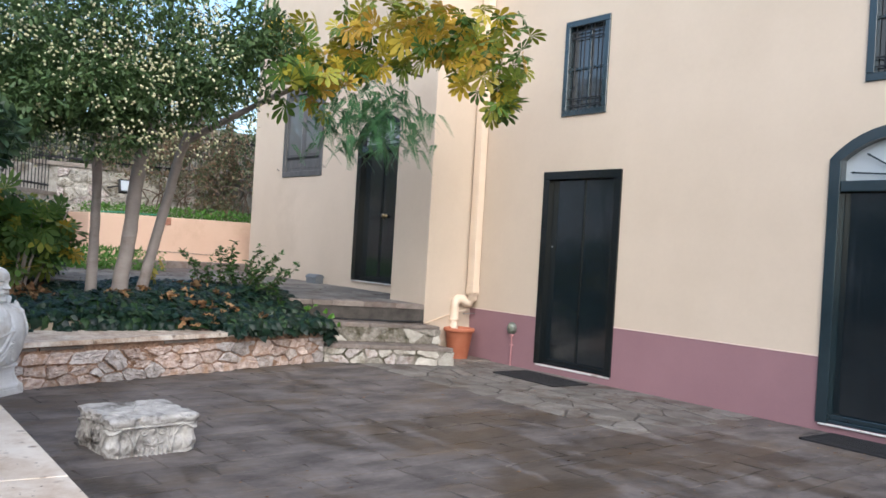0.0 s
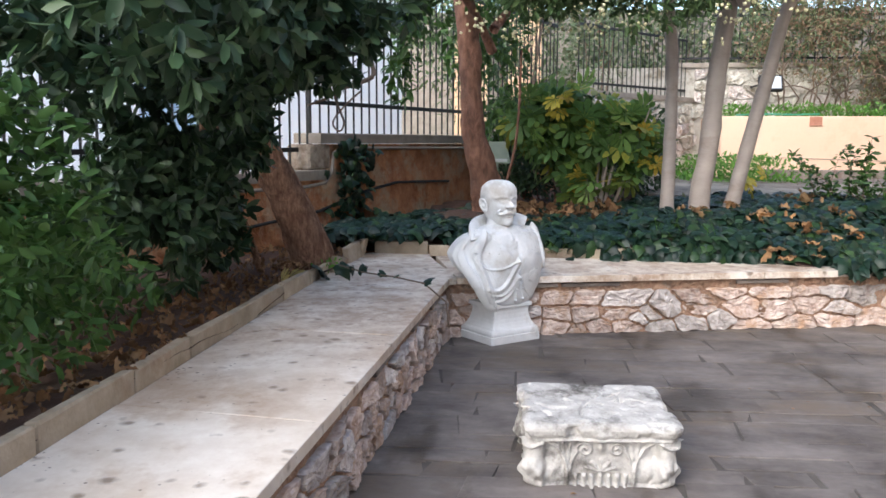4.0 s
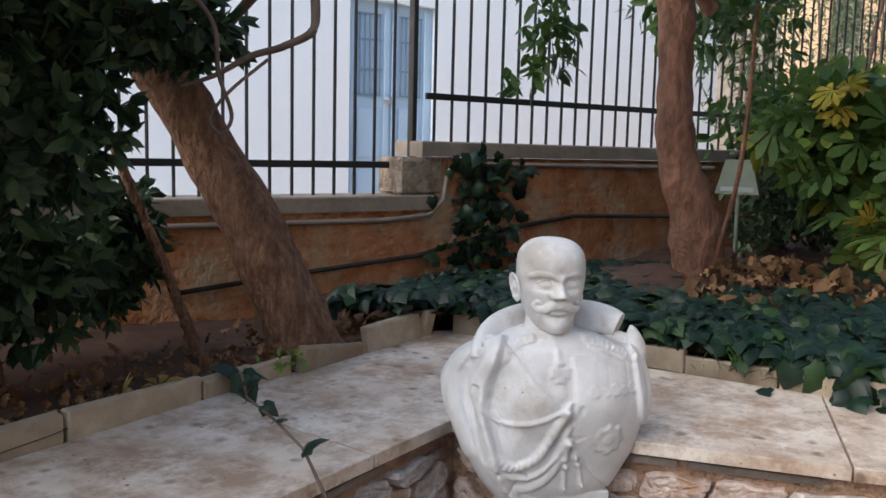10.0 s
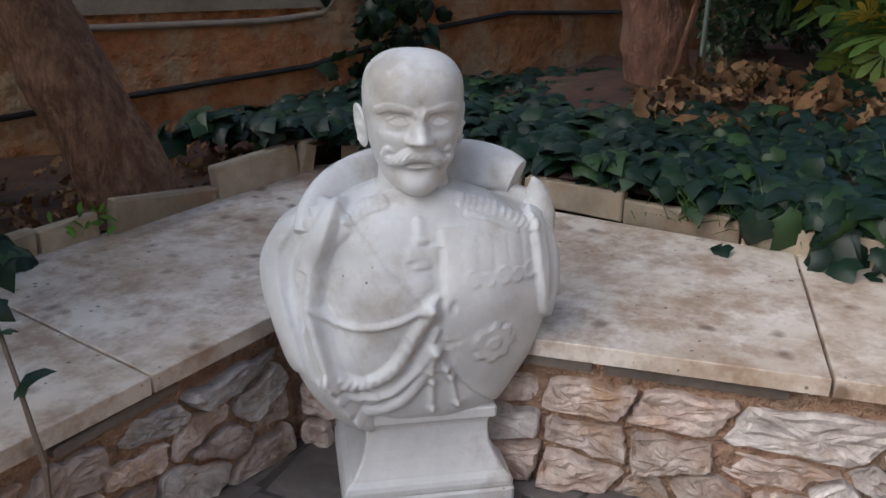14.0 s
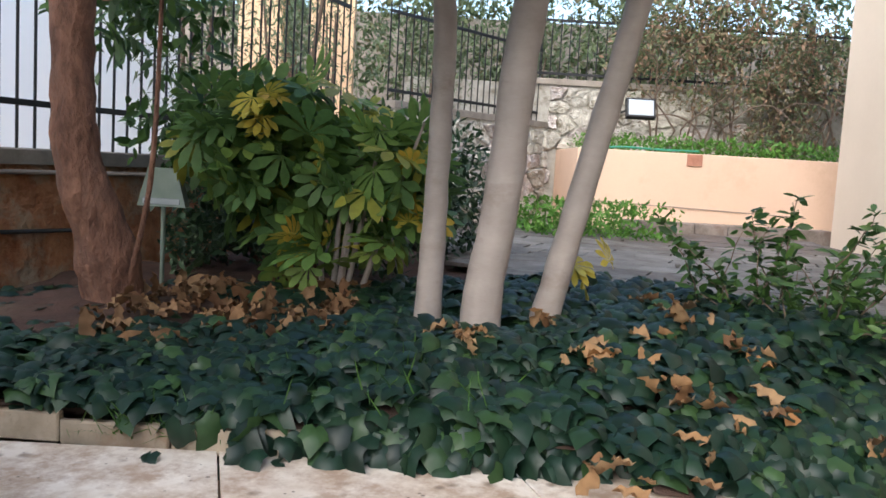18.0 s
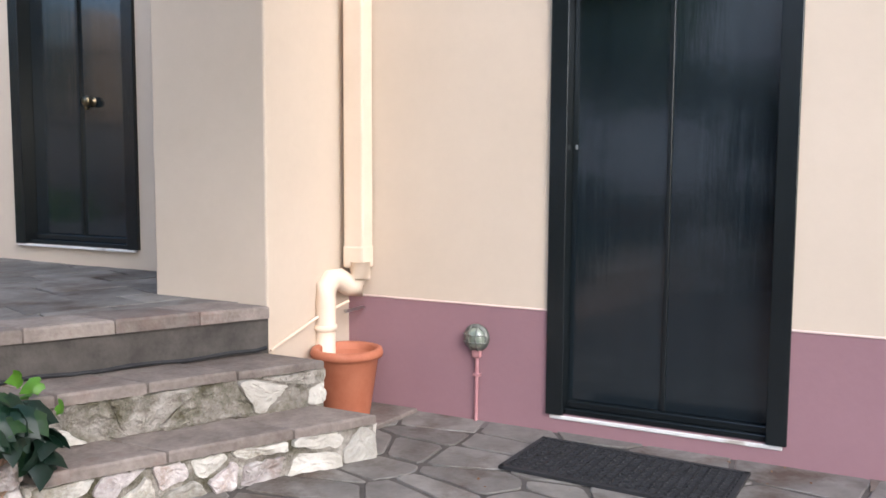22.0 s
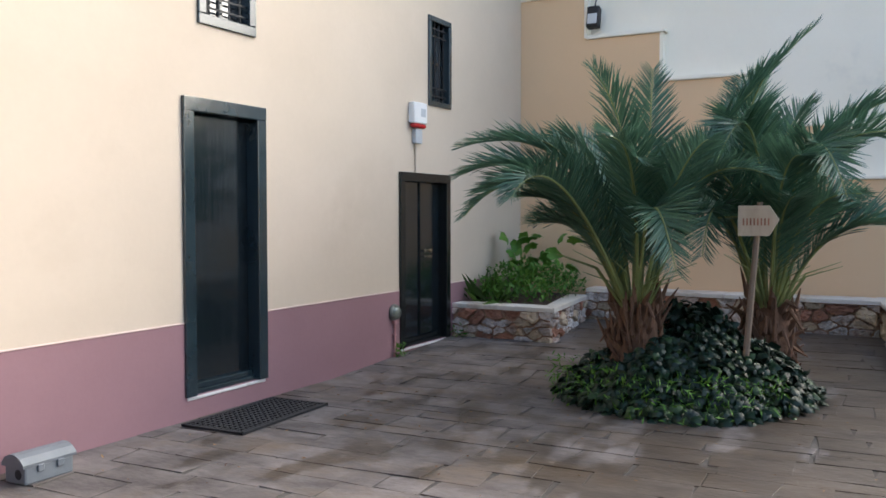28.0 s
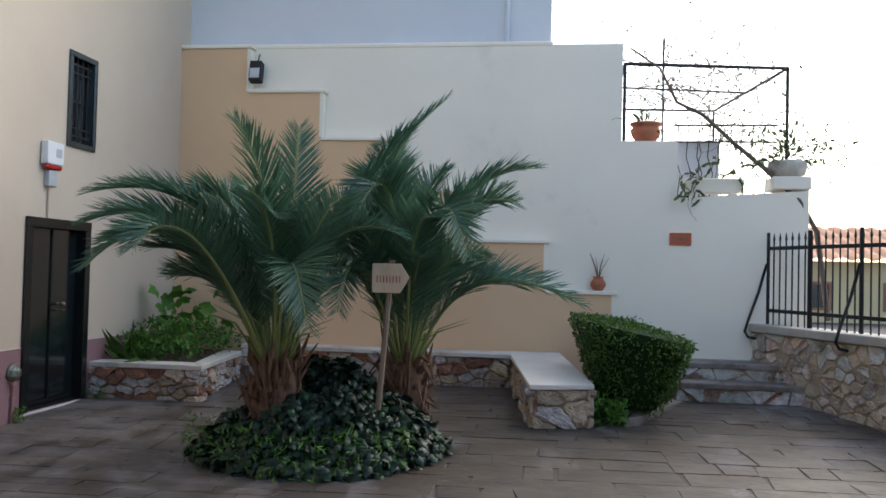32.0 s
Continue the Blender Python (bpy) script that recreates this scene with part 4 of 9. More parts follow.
def mat_thing(x0, x1, y0, y1, z, turn):
    """A rubber ring mat: rim and a lattice of ribs."""
    t = thing("doormat", "black rubber lattice doormat lying on the paving", "doormat", "black rubber doormats", at=((x0 + x1) / 2, (y0 + y1) / 2, z))
    w, d = (x1 - x0) / 2, (y1 - y0) / 2
    bm = bmesh.new()
    for lo, hi in (((-w, -d, 0), (w, -d + 0.025, 0.016)), ((-w, d - 0.025, 0), (w, d, 0.016)), ((-w, -d, 0), (-w + 0.025, d, 0.016)), ((w - 0.025, -d, 0), (w, d, 0.016))):
        box(bm, lo, hi)
    part("rim", bm, rubber, t)
    V, F = [], []
    n, k = int(w * 2 / 0.045), int(d * 2 / 0.045)
    for i in range(1, n):
        V += [(-w + 2 * w * i / n + a, b, c) for a, b, c in ((-0.010, -d, 0.001), (0.010, -d, 0.001), (0.006, -d, 0.014), (-0.006, -d, 0.014), (-0.010, d, 0.001), (0.010, d, 0.001), (0.006, d, 0.014), (-0.006, d, 0.014))]
    for j in range(1, k):
        V += [(b, -d + 2 * d * j / k + a, c) for a, b, c in ((-0.010, -w, 0.001), (0.010, -w, 0.001), (0.006, -w, 0.014), (-0.006, -w, 0.014), (-0.010, w, 0.001), (0.010, w, 0.001), (0.006, w, 0.014), (-0.006, w, 0.014))]
    for q in range(len(V) // 8):
        o = q * 8
        F += [(o + 0, o + 1, o + 5, o + 4), (o + 1, o + 2, o + 6, o + 5), (o + 2, o + 3, o + 7, o + 6), (o + 3, o + 0, o + 4, o + 7)]
    mesh_part("lattice", V, F, rubber, t)
    t.rotation_euler = (0, 0, radians(turn))
    return t


mat_thing(-0.53, 0.55, -0.74, -0.20, 0.003, -3)
mat_thing(3.35, 4.45, -0.62, -0.10, 0.003, -2)
mat_thing(6.65, 7.63, -0.60, -0.08, 0.003, 2)
# ---- bench wall and planter ----
PF0, PF1 = Vector((-0.83, -6.52)), Vector((-1.90, -2.30))     # planter front line
PW = (PF1 - PF0).normalized()
PL = (PF1 - PF0).length
PB = Vector((-PW[1], PW[0]))                                   # towards the bed
BY0 = lambda x: BENCH_Y0 - 0.036 * (x + 0.8)
BW = Vector((1.0, -0.036)).normalized()
bench = thing("bench_wall", "low rubble stone bench wall capped with stained marble slabs", "bench wall")
part("wall_core", prism(bmesh.new(), [(-2.3, BENCH_Y1 - 0.05), (4.6, BENCH_Y1 - 0.05), (4.6, BY0(4.6) - 0.03), (-0.8, BY0(-0.8) - 0.03), (-2.3, -6.3)], -0.2, 0.372), mortar, bench)
rubble(bench, (4.6, BY0(4.6) - 0.03), tuple(-BW), 5.4, 0.0, 0.318, 0.165, 0.085, 0.016, 0.024, [rubble_a, rubble_a, rubble_b, rubble_a], 3)
r = random.Random(9)
xs = [-1.28, -0.36, 0.95, 2.25, 3.45, 4.62]
for a, b in zip(xs, xs[1:]):
    k = 0.10 if a > -1 else 0.0
    pts = [(a + 0.004 - k, BENCH_Y1 + 0.02), (a + 0.004, BY0(a)), (b - 0.004, BY0(b)), (b - 0.004 - (0.10 if b < 4 else 0), BENCH_Y1 + 0.02)]
    slab(bench, "marble_slab", pts[::-1], 0.376, 0.42 + r.uniform(-0.0015, 0.0015), marble_spot, 0.003)
# thin slate levelling strips under the slabs
for a, b in ((-0.45, -0.12), (0.1, 0.5), (0.9, 1.4)):
    part("levelling_strip", boxm((a, BY0(b) - 0.05, 0.335), (b, BY0(b) - 0.006, 0.36), 0.005), step_stone, bench)

planter = thing("planter_wall", "rubble stone retaining wall of the ivy bed with marble capping", "planter wall")
pb = lambda u, v: (PF0[0] + PW[0] * u + PB[0] * v, PF0[1] + PW[1] * u + PB[1] * v)
part("wall_core", prism(bmesh.new(), [pb(-0.2, 0.03), pb(PL, 0.03), pb(PL, 0.75), pb(-0.2, 0.75)], -0.2, 0.375), mortar, planter)
rubble(planter, pb(0.0, 0.03), tuple(PW), PL, 0.0, 0.308, 0.20, 0.105, 0.016, 0.026, [rubble_a, rubble_b, rubble_a], 8)
rubble(planter, pb(PL, 0.03), tuple(PB), 0.5, 0.0, 0.335, 0.22, 0.12, 0.020, 0.026, [rubble_a, rubble_b], 12)
us = [0.05, 1.30, 2.30, 3.30, PL + 0.02]
EDGE_X = -1.955
for a, b in zip(us, us[1:]):
    back = lambda q: (EDGE_X, pb(q, 0.0)[1] + (EDGE_X - pb(q, 0.0)[0]) * PB[1] / PB[0]) if q < 3.6 else pb(q, 0.55)
    slab(planter, "marble_slab", [pb(a + 0.004, -0.015), pb(b - 0.004, -0.015), back(b - 0.004), back(a + 0.004)][::-1], 0.376, 0.42 + r.uniform(-0.0015, 0.0015), marble_spot, 0.003)
slab(planter, "marble_slab", [(-1.28 + 0.006, -7.40), (-1.28 + 0.006, -6.6), (-0.80, -6.525), pb(0.045, -0.012), (EDGE_X, -6.80), (-2.10, -6.80), (-2.10, -7.30), (-2.0, -7.40)], 0.374, 0.419, marble_spot, 0.003)
for u, v, ln in ((0.55, 0.022, 0.22), (0.80, 0.022, 0.42), (2.1, 0.022, 0.4)):
    p, q = pb(u, v - 0.012), pb(u + ln, v - 0.012)
    part("levelling_strip", prism(bmesh.new(), [p, q, pb(u + ln, 0.08), pb(u, 0.08)], 0.338, 0.362), step_stone, planter)


# ---- edging stones round the bed ----
edging_mat = material("grey_edging_stone", (0.27, 0.215, 0.15), (0.44, 0.36, 0.27), 7, 0.85, 0.5, 45, c3=(0.30, 0.20, 0.13), stain=0.3, vary=0.2)
edging = thing("bed_edging", "row of upright edging stones along the soil bed", "edging")


def edge_row(p, q, seed, hmin=0.07, hmax=0.11, lean=0.008, wide=(0.2, 0.48)):
    r = random.Random(seed)
    p, q = Vector(p), Vector(q)
    d = (q - p).normalized()
    n = Vector((-d[1], d[0]))
    t, ln = 0.0, (q - p).length
    while t < ln - 0.05:
        w = min(r.uniform(*wide), ln - t)
        h = r.uniform(hmin, hmax)
        a, b = p + d * (t + 0.005) + n * r.uniform(-0.008, 0.008), p + d * (t + w - 0.005) + n * r.uniform(-0.008, 0.008)
        bm = prism(bmesh.new(), [tuple(a), tuple(b), tuple(b + n * 0.045), tuple(a + n * 0.045)], 0.40, 0.42 + h)
        bmesh.ops.bevel(bm, geom=bm.edges[:], offset=0.006, segments=1, affect="EDGES")
        tilt, tip = r.uniform(-1, 1) * lean * 5, r.uniform(-1, 1) * lean * 4
        for v in bm.verts:
            v.co.z += (r.uniform(-0.006, 0.006) + ((Vector(v.co[:2]) - p).dot(d) - t - w / 2) * tip if v.co.z > 0.45 else 0)
            v.co.xy += n * ((v.co.z - 0.42) * tilt)
        part("edging_stone", bm, edging_mat, edging)
        t += w


edge_row((4.6, -7.40), (-0.45, -7.40), 21, 0.088, 0.098, 0.002, (0.45, 0.9))
edge_row((-0.45, -7.40), (-0.93, -7.38), 26, 0.07, 0.09, 0.01, (0.16, 0.3))
edge_row((-0.95, -7.36), (-1.95, -7.34), 22, 0.07, 0.15, 0.05)
edge_row((-2.04, -7.28), (-2.06, -6.45), 23)
edge_row((-2.05, -6.44), (-1.935, -5.4), 24, 0.06, 0.09)
edge_row((-1.935, -5.39), (-1.96, -3.6), 25, 0.06, 0.09)

# ---- soil bed ----
FD = Vector((0.92, -0.39)).normalized()          # the way the street wall runs
FP = Vector((-2.45, -7.98))                      # its step at the pillar
BED = [(4.6, -7.40), (-2.08, -7.36), (-2.15, -6.45), (-2.05, -5.4), (-2.05, -3.6), pb(PL - 0.05, 0.70), (-2.62, -2.32), (-4.9, -3.35), (-7.2, -4.1), (-10.2, -4.6), (-10.2, -4.75), tuple(FP - FD * 8.0), tuple(FP), tuple(FP + FD * 7.7)]


def bed_z(x, y):
    """Soil level: rises from the edging towards the back of the bed and the terrace."""
    d = min(1.0, max(0.0, (-1.75 - x) / 1.4)) if y > -7.2 else 0.0
    return 0.44 + 0.20 * d + 0.05 * noise.noise((x * 1.3, y * 1.3, 0.0))


vsx, vsy = np.arange(-10.2, 4.7, 0.1), np.arange(-11.2, -2.2, 0.1)
V, idx, F = [], {}, []
for i, x in enumerate(vsx):
    for j, y in enumerate(vsy):
        idx[i, j] = len(V)
        V.append((x, y, bed_z(x, y) + 0.02 * noise.noise((x * 5, y * 5, 3))))
for i in range(len(vsx) - 1):
    for j in range(len(vsy) - 1):
        if in_poly(vsx[i] + 0.05, vsy[j] + 0.05, BED):
            F.append((idx[i, j], idx[i + 1, j], idx[i + 1, j + 1], idx[i, j + 1]))
soil_red = material("reddish_soil", (0.040, 0.018, 0.012), (0.085, 0.042, 0.028), 6, 0.95, 0.9, 60, c3=(0.09, 0.06, 0.04), stain=0.3)
tagged(mesh_part("soil_bed", V, F, soil_red, None, "", True), "dark reddish soil of the garden bed", "soil", "", "structure")

# ---- street wall, pillar and railings ----
street_mat = material("rusty_render_over_stone", (0.27, 0.09, 0.035), (0.52, 0.25, 0.12), 7.0, 0.95, 1.0, 24, c3=(0.42, 0.32, 0.22), stain=0.45, bdist=0.03)
cope_mat = material("grey_cement_coping", (0.20, 0.17, 0.14), (0.30, 0.26, 0.22), 5, 0.9, 0.4, 40)
street = thing("street_wall", "rust stained rendered boundary wall with cement coping and iron railings", "boundary wall")


def strip(p, d, a, b, side0, side1):
    n = Vector((d[1], -d[0]))
    return [tuple(p + d * a + n * side0), tuple(p + d * b + n * side0), tuple(p + d * b + n * side1), tuple(p + d * a + n * side1)]


part("wall_low", prism(bmesh.new(), strip(FP, FD, -0.33, 7.7, 0.0, 0.25), 0.0, 1.00), street_mat, street)
part("wall_high", prism(bmesh.new(), strip(FP, FD, -8.0, -0.33, 0.0, 0.25), 0.0, 1.32), street_mat, street)
slab(street, "coping", strip(FP, FD, -0.31, 7.7, -0.03, 0.28), 1.00, 1.09, cope_mat, 0.01)
slab(street, "coping", strip(FP, FD, -8.0, -0.21, -0.03, 0.28), 1.325, 1.42, cope_mat, 0.01)
pier_stone = material("flaking_pier_stone", (0.20, 0.15, 0.11), (0.40, 0.34, 0.28), 12, 0.95, 1.0, 40, c3=(0.13, 0.09, 0.06), stain=0.4, bdist=0.03)
part("pillar", boxm((-0.16, -0.13, 1.09), (0.16, 0.13, 1.32), 0.02, 1, Matrix.Translation((*(FP + FD * -0.25 + Vector((-0.02, -0.12))), 0)) @ Matrix.Rotation(math.atan2(FD[1], FD[0]), 4, "Z")), pier_stone, street, "flaking weathered stone pier")
rails = thing("street_railing", "black iron railing on the boundary wall", "railing")
n2 = Vector((FD[1], -FD[0])) * 0.12


def rail_run(parent, p, d, n, a, b, zb, rail_zs, ztop, pitch, rad=0.010, spear=False):
    for z in rail_zs:
        bm = boxm((a, -0.013, z - 0.020), (b, 0.013, z + 0.020), 0.003, 1, Matrix.Translation((*(p + n), 0)) @ Matrix.Rotation(math.atan2(d[1], d[0]), 4, "Z"))
        part("rail", bm, iron, parent)
    k = int((b - a) / pitch)
    for i in range(k + 1):
        q = p + d * (a + i * pitch) + n
        pts, rr = [(q[0], q[1], zb), (q[0], q[1], ztop)], [rad, rad]
        if spear:
            pts += [(q[0], q[1], ztop + 0.015), (q[0], q[1], ztop + 0.09)]
            rr += [rad * 1.7, 0.002]
        part("bar", tube(bmesh.new(), pts, rr, 6), iron, parent)


rail_run(rails, FP, FD, n2, -0.23, 5.6, 1.09, (1.27, 3.05), 3.25, 0.135)
rail_run(rails, FP, FD, n2, -6.2, -0.33, 1.42, (1.70, 3.05), 3.25, 0.135)
for a in (-0.23,):
    q = FP + FD * a + n2
    part("post", boxm((q[0] - 0.022, q[1] - 0.022, 1.09), (q[0] + 0.022, q[1] + 0.022, 3.3), 0.004), iron, rails)
# cables along the wall
n3 = Vector((FD[1], -FD[0])) * -0.02
cab = lambda a, z: (*(FP + FD * a + n3), z)
grey_cable = material("grey_cable_sheath", (0.20, 0.17, 0.15), (0.27, 0.23, 0.2), 10, 0.7, 0.1, 60)
tagged(part("grey_conduit", tube(bmesh.new(), [cab(4.5, 0.94), cab(2.2, 0.95), cab(0.02, 0.945), cab(-0.28, 0.97), cab(-0.38, 1.06), cab(-0.41, 1.24), cab(-0.53, 1.285), cab(-1.5, 1.28), cab(-3.0, 1.275)], 0.016, 8), grey_cable, None, smooth=True), "grey conduit clipped under the coping of the boundary wall", "conduit")
tagged(part("black_cable", tube(bmesh.new(), [cab(1.3, 0.60), cab(0.6, 0.66), cab(-0.2, 0.72), cab(-0.9, 0.86), cab(-1.5, 0.93), cab(-2.6, 0.9)], 0.014, 8), rubber, None, smooth=True), "black cable sagging along the boundary wall", "cable")

# ---- the street behind: white house with a pale blue door ----
facade_white = material("sunlit_white_facade", (0.90, 0.90, 0.89), (0.93, 0.93, 0.92), 0.6, 0.9, 0.05, 20)
pale_blue = material("pale_blue_paint", (0.42, 0.56, 0.68), (0.50, 0.63, 0.74), 2, 0.5, 0.05, 30)
blue_dark = material("blue_grey_ironwork", (0.20, 0.28, 0.36), (0.26, 0.34, 0.42), 6, 0.5, 0.05, 50)
HP = FP + Vector((FD[1], -FD[0])) * 4.6
house = thing("street_house", "white plastered house with a pale blue door across the street", "house")
hm = Matrix.Translation((*HP, 0)) @ Matrix.Rotation(math.atan2(FD[1], FD[0]), 4, "Z")
DX = -2.88
bm = pierced(bmesh.new(), -9.0, 11.0, 0.0, 6.5, 0, 0.4, [(DX - 0.62, DX + 0.62, 0.55, 3.1)])
bmesh.ops.transform(bm, matrix=hm @ Matrix.Scale(-1, 4, (0, 1, 0)), verts=bm.verts)
bmesh.ops.reverse_faces(bm, faces=bm.faces)
part("house_wall", bm, facade_white, house)
blue = part("blue_door", boxm((DX - 0.62, -0.16, 0.55), (DX + 0.62, -0.12, 3.1), 0.0, 1, hm), pale_blue, house, "pale blue double door with grilles")
for s in (-1, 1):
    cx = DX + s * 0.29
    part("door_stile", boxm((cx - 0.27, -0.12, 0.6), (cx - 0.20, -0.09, 3.05), 0.005, 1, hm), pale_blue, blue)
    part("door_stile", boxm((cx + 0.20, -0.12, 0.6), (cx + 0.27, -0.09, 3.05), 0.005, 1, hm), pale_blue, blue)
    for z0, z1 in ((0.7, 1.15), (1.25, 1.85)):
        part("door_panel", boxm((cx - 0.16, -0.12, z0), (cx + 0.16, -0.10, z1), 0.01, 1, hm), pale_blue, blue)
    for i in range(5):
        part("grille_bar", boxm((cx - 0.14 + 0.07 * i - 0.008, -0.115, 2.0), (cx - 0.14 + 0.07 * i + 0.008, -0.095, 2.95), 0, 1, hm), blue_dark, blue)
    for z in (2.0, 2.3, 2.65, 2.95):
        part("grille_bar", boxm((cx - 0.16, -0.113, z - 0.01), (cx + 0.16, -0.093, z + 0.01), 0, 1, hm), blue_dark, blue)
bm = lathe(bmesh.new(), [(0.0, 0), (0.05, 0.01), (0.06, 0.04), (0.0, 0.08)], 12, caps=False)
bmesh.ops.rotate(bm, matrix=Matrix.Rotation(radians(-90), 3, "X"), verts=bm.verts)
bmesh.ops.transform(bm, matrix=hm @ Matrix.Translation((DX + 0.06, -0.09, 1.95)), verts=bm.verts)
part("door_knob", bm, steel, blue)
part("plinth", boxm((-9, 0.0, 0), (11, 0.03, 0.5), 0, 1, hm), facade_white, house)
# unseen street surface, kept pale to bounce light onto the house front
street_bounce = material("pale_bounce_concrete", (0.42, 0.40, 0.37), (0.52, 0.50, 0.47), 3, 0.9, 0.2, 30)
road = prism(bmesh.new(), strip(FP, FD, -14, 14, 0.25, 4.6), -0.03, 0.05)
tagged(part("street", road, street_bounce), "narrow grey street behind the railing", "street", "", "structure")
# ---- bust ----
def smooth_line(pts, k=8):
    """A rounded line through the points."""
    P = np.array(pts, float)
    out = []
    for i in range(len(P) - 1):
        p0, p1, p2, p3 = P[max(i - 1, 0)], P[i], P[i + 1], P[min(i + 2, len(P) - 1)]
        for t in np.arange(k) / k:
            out.append(0.5 * (2 * p1 + (p2 - p0) * t + (2 * p0 - 5 * p1 + 4 * p2 - p3) * t * t + (3 * p1 - p0 - 3 * p2 + p3) * t ** 3))
    out.append(P[-1])
    return np.array(out)


def to_line(x, z, line):
    """Distance from each place to a line, signed to its right going along it, and how far along it lies."""
    best = np.full(x.shape, 9.0)
    side, far = np.zeros(x.shape), np.zeros(x.shape)
    n = len(line) - 1
    for i in range(n):
        a, b = line[i][:2], line[i + 1][:2]
        d = b - a
        ll = max(1e-9, d @ d)
        t = np.clip(((x - a[0]) * d[0] + (z - a[1]) * d[1]) / ll, 0, 1)
        dx, dz = x - a[0] - d[0] * t, z - a[1] - d[1] * t
        q = np.hypot(dx, dz)
        m = q < best
        best = np.where(m, q, best)
        side = np.where(m, np.sign(d[1] * dx - d[0] * dz), side)
        far = np.where(m, (i + t) / n, far)
    return best, side, far


def step01(v, a, b):
    t = np.clip((v - a) / (b - a), 0, 1)
    return t * t * (3 - 2 * t)


def bump_at(x, z, cx, cz, sx, sz, h):
    return h * np.exp(-((x - cx) / sx) ** 2 - ((z - cz) / sz) ** 2)


def cord(x, z, pts, r, h=1.0, twist=0.0):
    """A round cord lying on a surface, twisted if asked."""
    d, side, far = to_line(x, z, smooth_line(pts))
    k = h * np.sqrt(np.maximum(0, r * r - d * d))
    if twist:
        k = k * (1 + 0.16 * np.sin(far * twist + side * d / r * 1.8))
    return k


def grid_mesh(V, rows, cols):
    """Quads over a closed ring grid."""
    i, j = np.meshgrid(np.arange(rows - 1), np.arange(cols), indexing="ij")
    a, b = i * cols + j, i * cols + (j + 1) % cols
    return np.stack([a, b, b + cols, a + cols], -1).reshape(-1, 4)


def ring_normals(G):
    du = np.roll(G, -1, 1) - np.roll(G, 1, 1)
    dv = np.gradient(G, axis=0)
    return unit(np.cross(du, dv))


def unit(a):
    return a / np.maximum(np.linalg.norm(a, axis=-1, keepdims=True), 1e-9)


def sections(rows, n, cols, power):
    """Rings between given sections: z, centre x, half width, reach to the front and to the back."""
    R = smooth_line(rows, max(2, n // (len(rows) - 1)))
    a = np.linspace(0, 2 * math.pi, cols, endpoint=False)
    c, s = np.cos(a), np.sin(a)
    c, s = np.sign(c) * np.abs(c) ** (2 / power), np.sign(s) * np.abs(s) ** (2 / power)
    z, cx, rx, f, b = [R[:, k:k + 1] for k in range(5)]
    return np.stack([cx + rx * c, np.where(s < 0, f * s, b * s), z + 0 * c], -1)


shells = []
# torso: a cut-off chest with rounded lower edge; x to the figure's left, -y to the front
G = sections([(0.246, -0.01, 0.130, 0.085, 0.080), (0.252, -0.01, 0.160, 0.108, 0.095), (0.272, -0.012, 0.190, 0.130, 0.105), (0.315, -0.016, 0.226, 0.152, 0.115), (0.38, -0.020, 0.268, 0.172, 0.128), (0.46, -0.024, 0.308, 0.186, 0.14),
              (0.53, -0.026, 0.338, 0.196, 0.14), (0.59, -0.026, 0.348, 0.190, 0.145), (0.64, -0.024, 0.334, 0.176, 0.132), (0.69, -0.020, 0.312, 0.160, 0.125), (0.728, -0.016, 0.270, 0.142, 0.118), (0.748, -0.016, 0.205, 0.124, 0.108), (0.772, -0.018, 0.145, 0.106, 0.10), (0.79, -0.02, 0.09, 0.09, 0.09)], 210, 320, 2.25)
low = step01(0.63 - G[..., 2], 0.0, 0.24)
G[..., 1] = np.where(G[..., 1] > 0, G[..., 1] * (1 - 0.85 * low), G[..., 1]) * (1 - 0.46 * low) - 0.090 * low
G[..., 1] += 0.085 * step01(-G[..., 0], 0.08, 0.30) * np.exp(-((G[..., 2] - 0.60) / 0.12) ** 2)
N = ring_normals(G)
x, z = G[..., 0], G[..., 2]
face = step01(-N[..., 1], 0.0, 0.35)
H = bump_at(x, z, 0.115, 0.56, 0.11, 0.12, 0.016) + bump_at(x, z, -0.10, 0.57, 0.10, 0.11, 0.012) - bump_at(x, z, 0.01, 0.60, 0.03, 0.12, 0.008)
# cloak on the figure's right: a heavy fold with a sharp inner edge, folds beyond it
edge = smooth_line([(-0.165, 0.765), (-0.185, 0.735), (-0.212, 0.66), (-0.232, 0.57), (-0.236, 0.51), (-0.218, 0.42), (-0.192, 0.355), (-0.150, 0.285), (-0.115, 0.25)])
d, side, far = to_line(x, z, edge)
out = np.where((x < -0.10) & (side > 0), d, 0.0)
H += step01(out, 0.0, 0.010) * (0.030 - 0.017 * step01(out, 0.03, 0.10)) * step01(far, -0.05, 0.12)
H -= cord(x, z, [(-0.262, 0.715), (-0.300, 0.64), (-0.300, 0.56), (-0.285, 0.50)], 0.020, 0.75)
H -= cord(x, z, [(-0.262, 0.60), (-0.278, 0.52), (-0.262, 0.45), (-0.245, 0.40)], 0.014, 0.7)
H += cord(x, z, [(-0.20, 0.72), (-0.245, 0.66), (-0.258, 0.58), (-0.252, 0.50), (-0.225, 0.40), (-0.18, 0.32)], 0.026, 0.42)
H += cord(x, z, [(-0.31, 0.66), (-0.335, 0.58), (-0.325, 0.50), (-0.295, 0.41)], 0.020, 0.35)
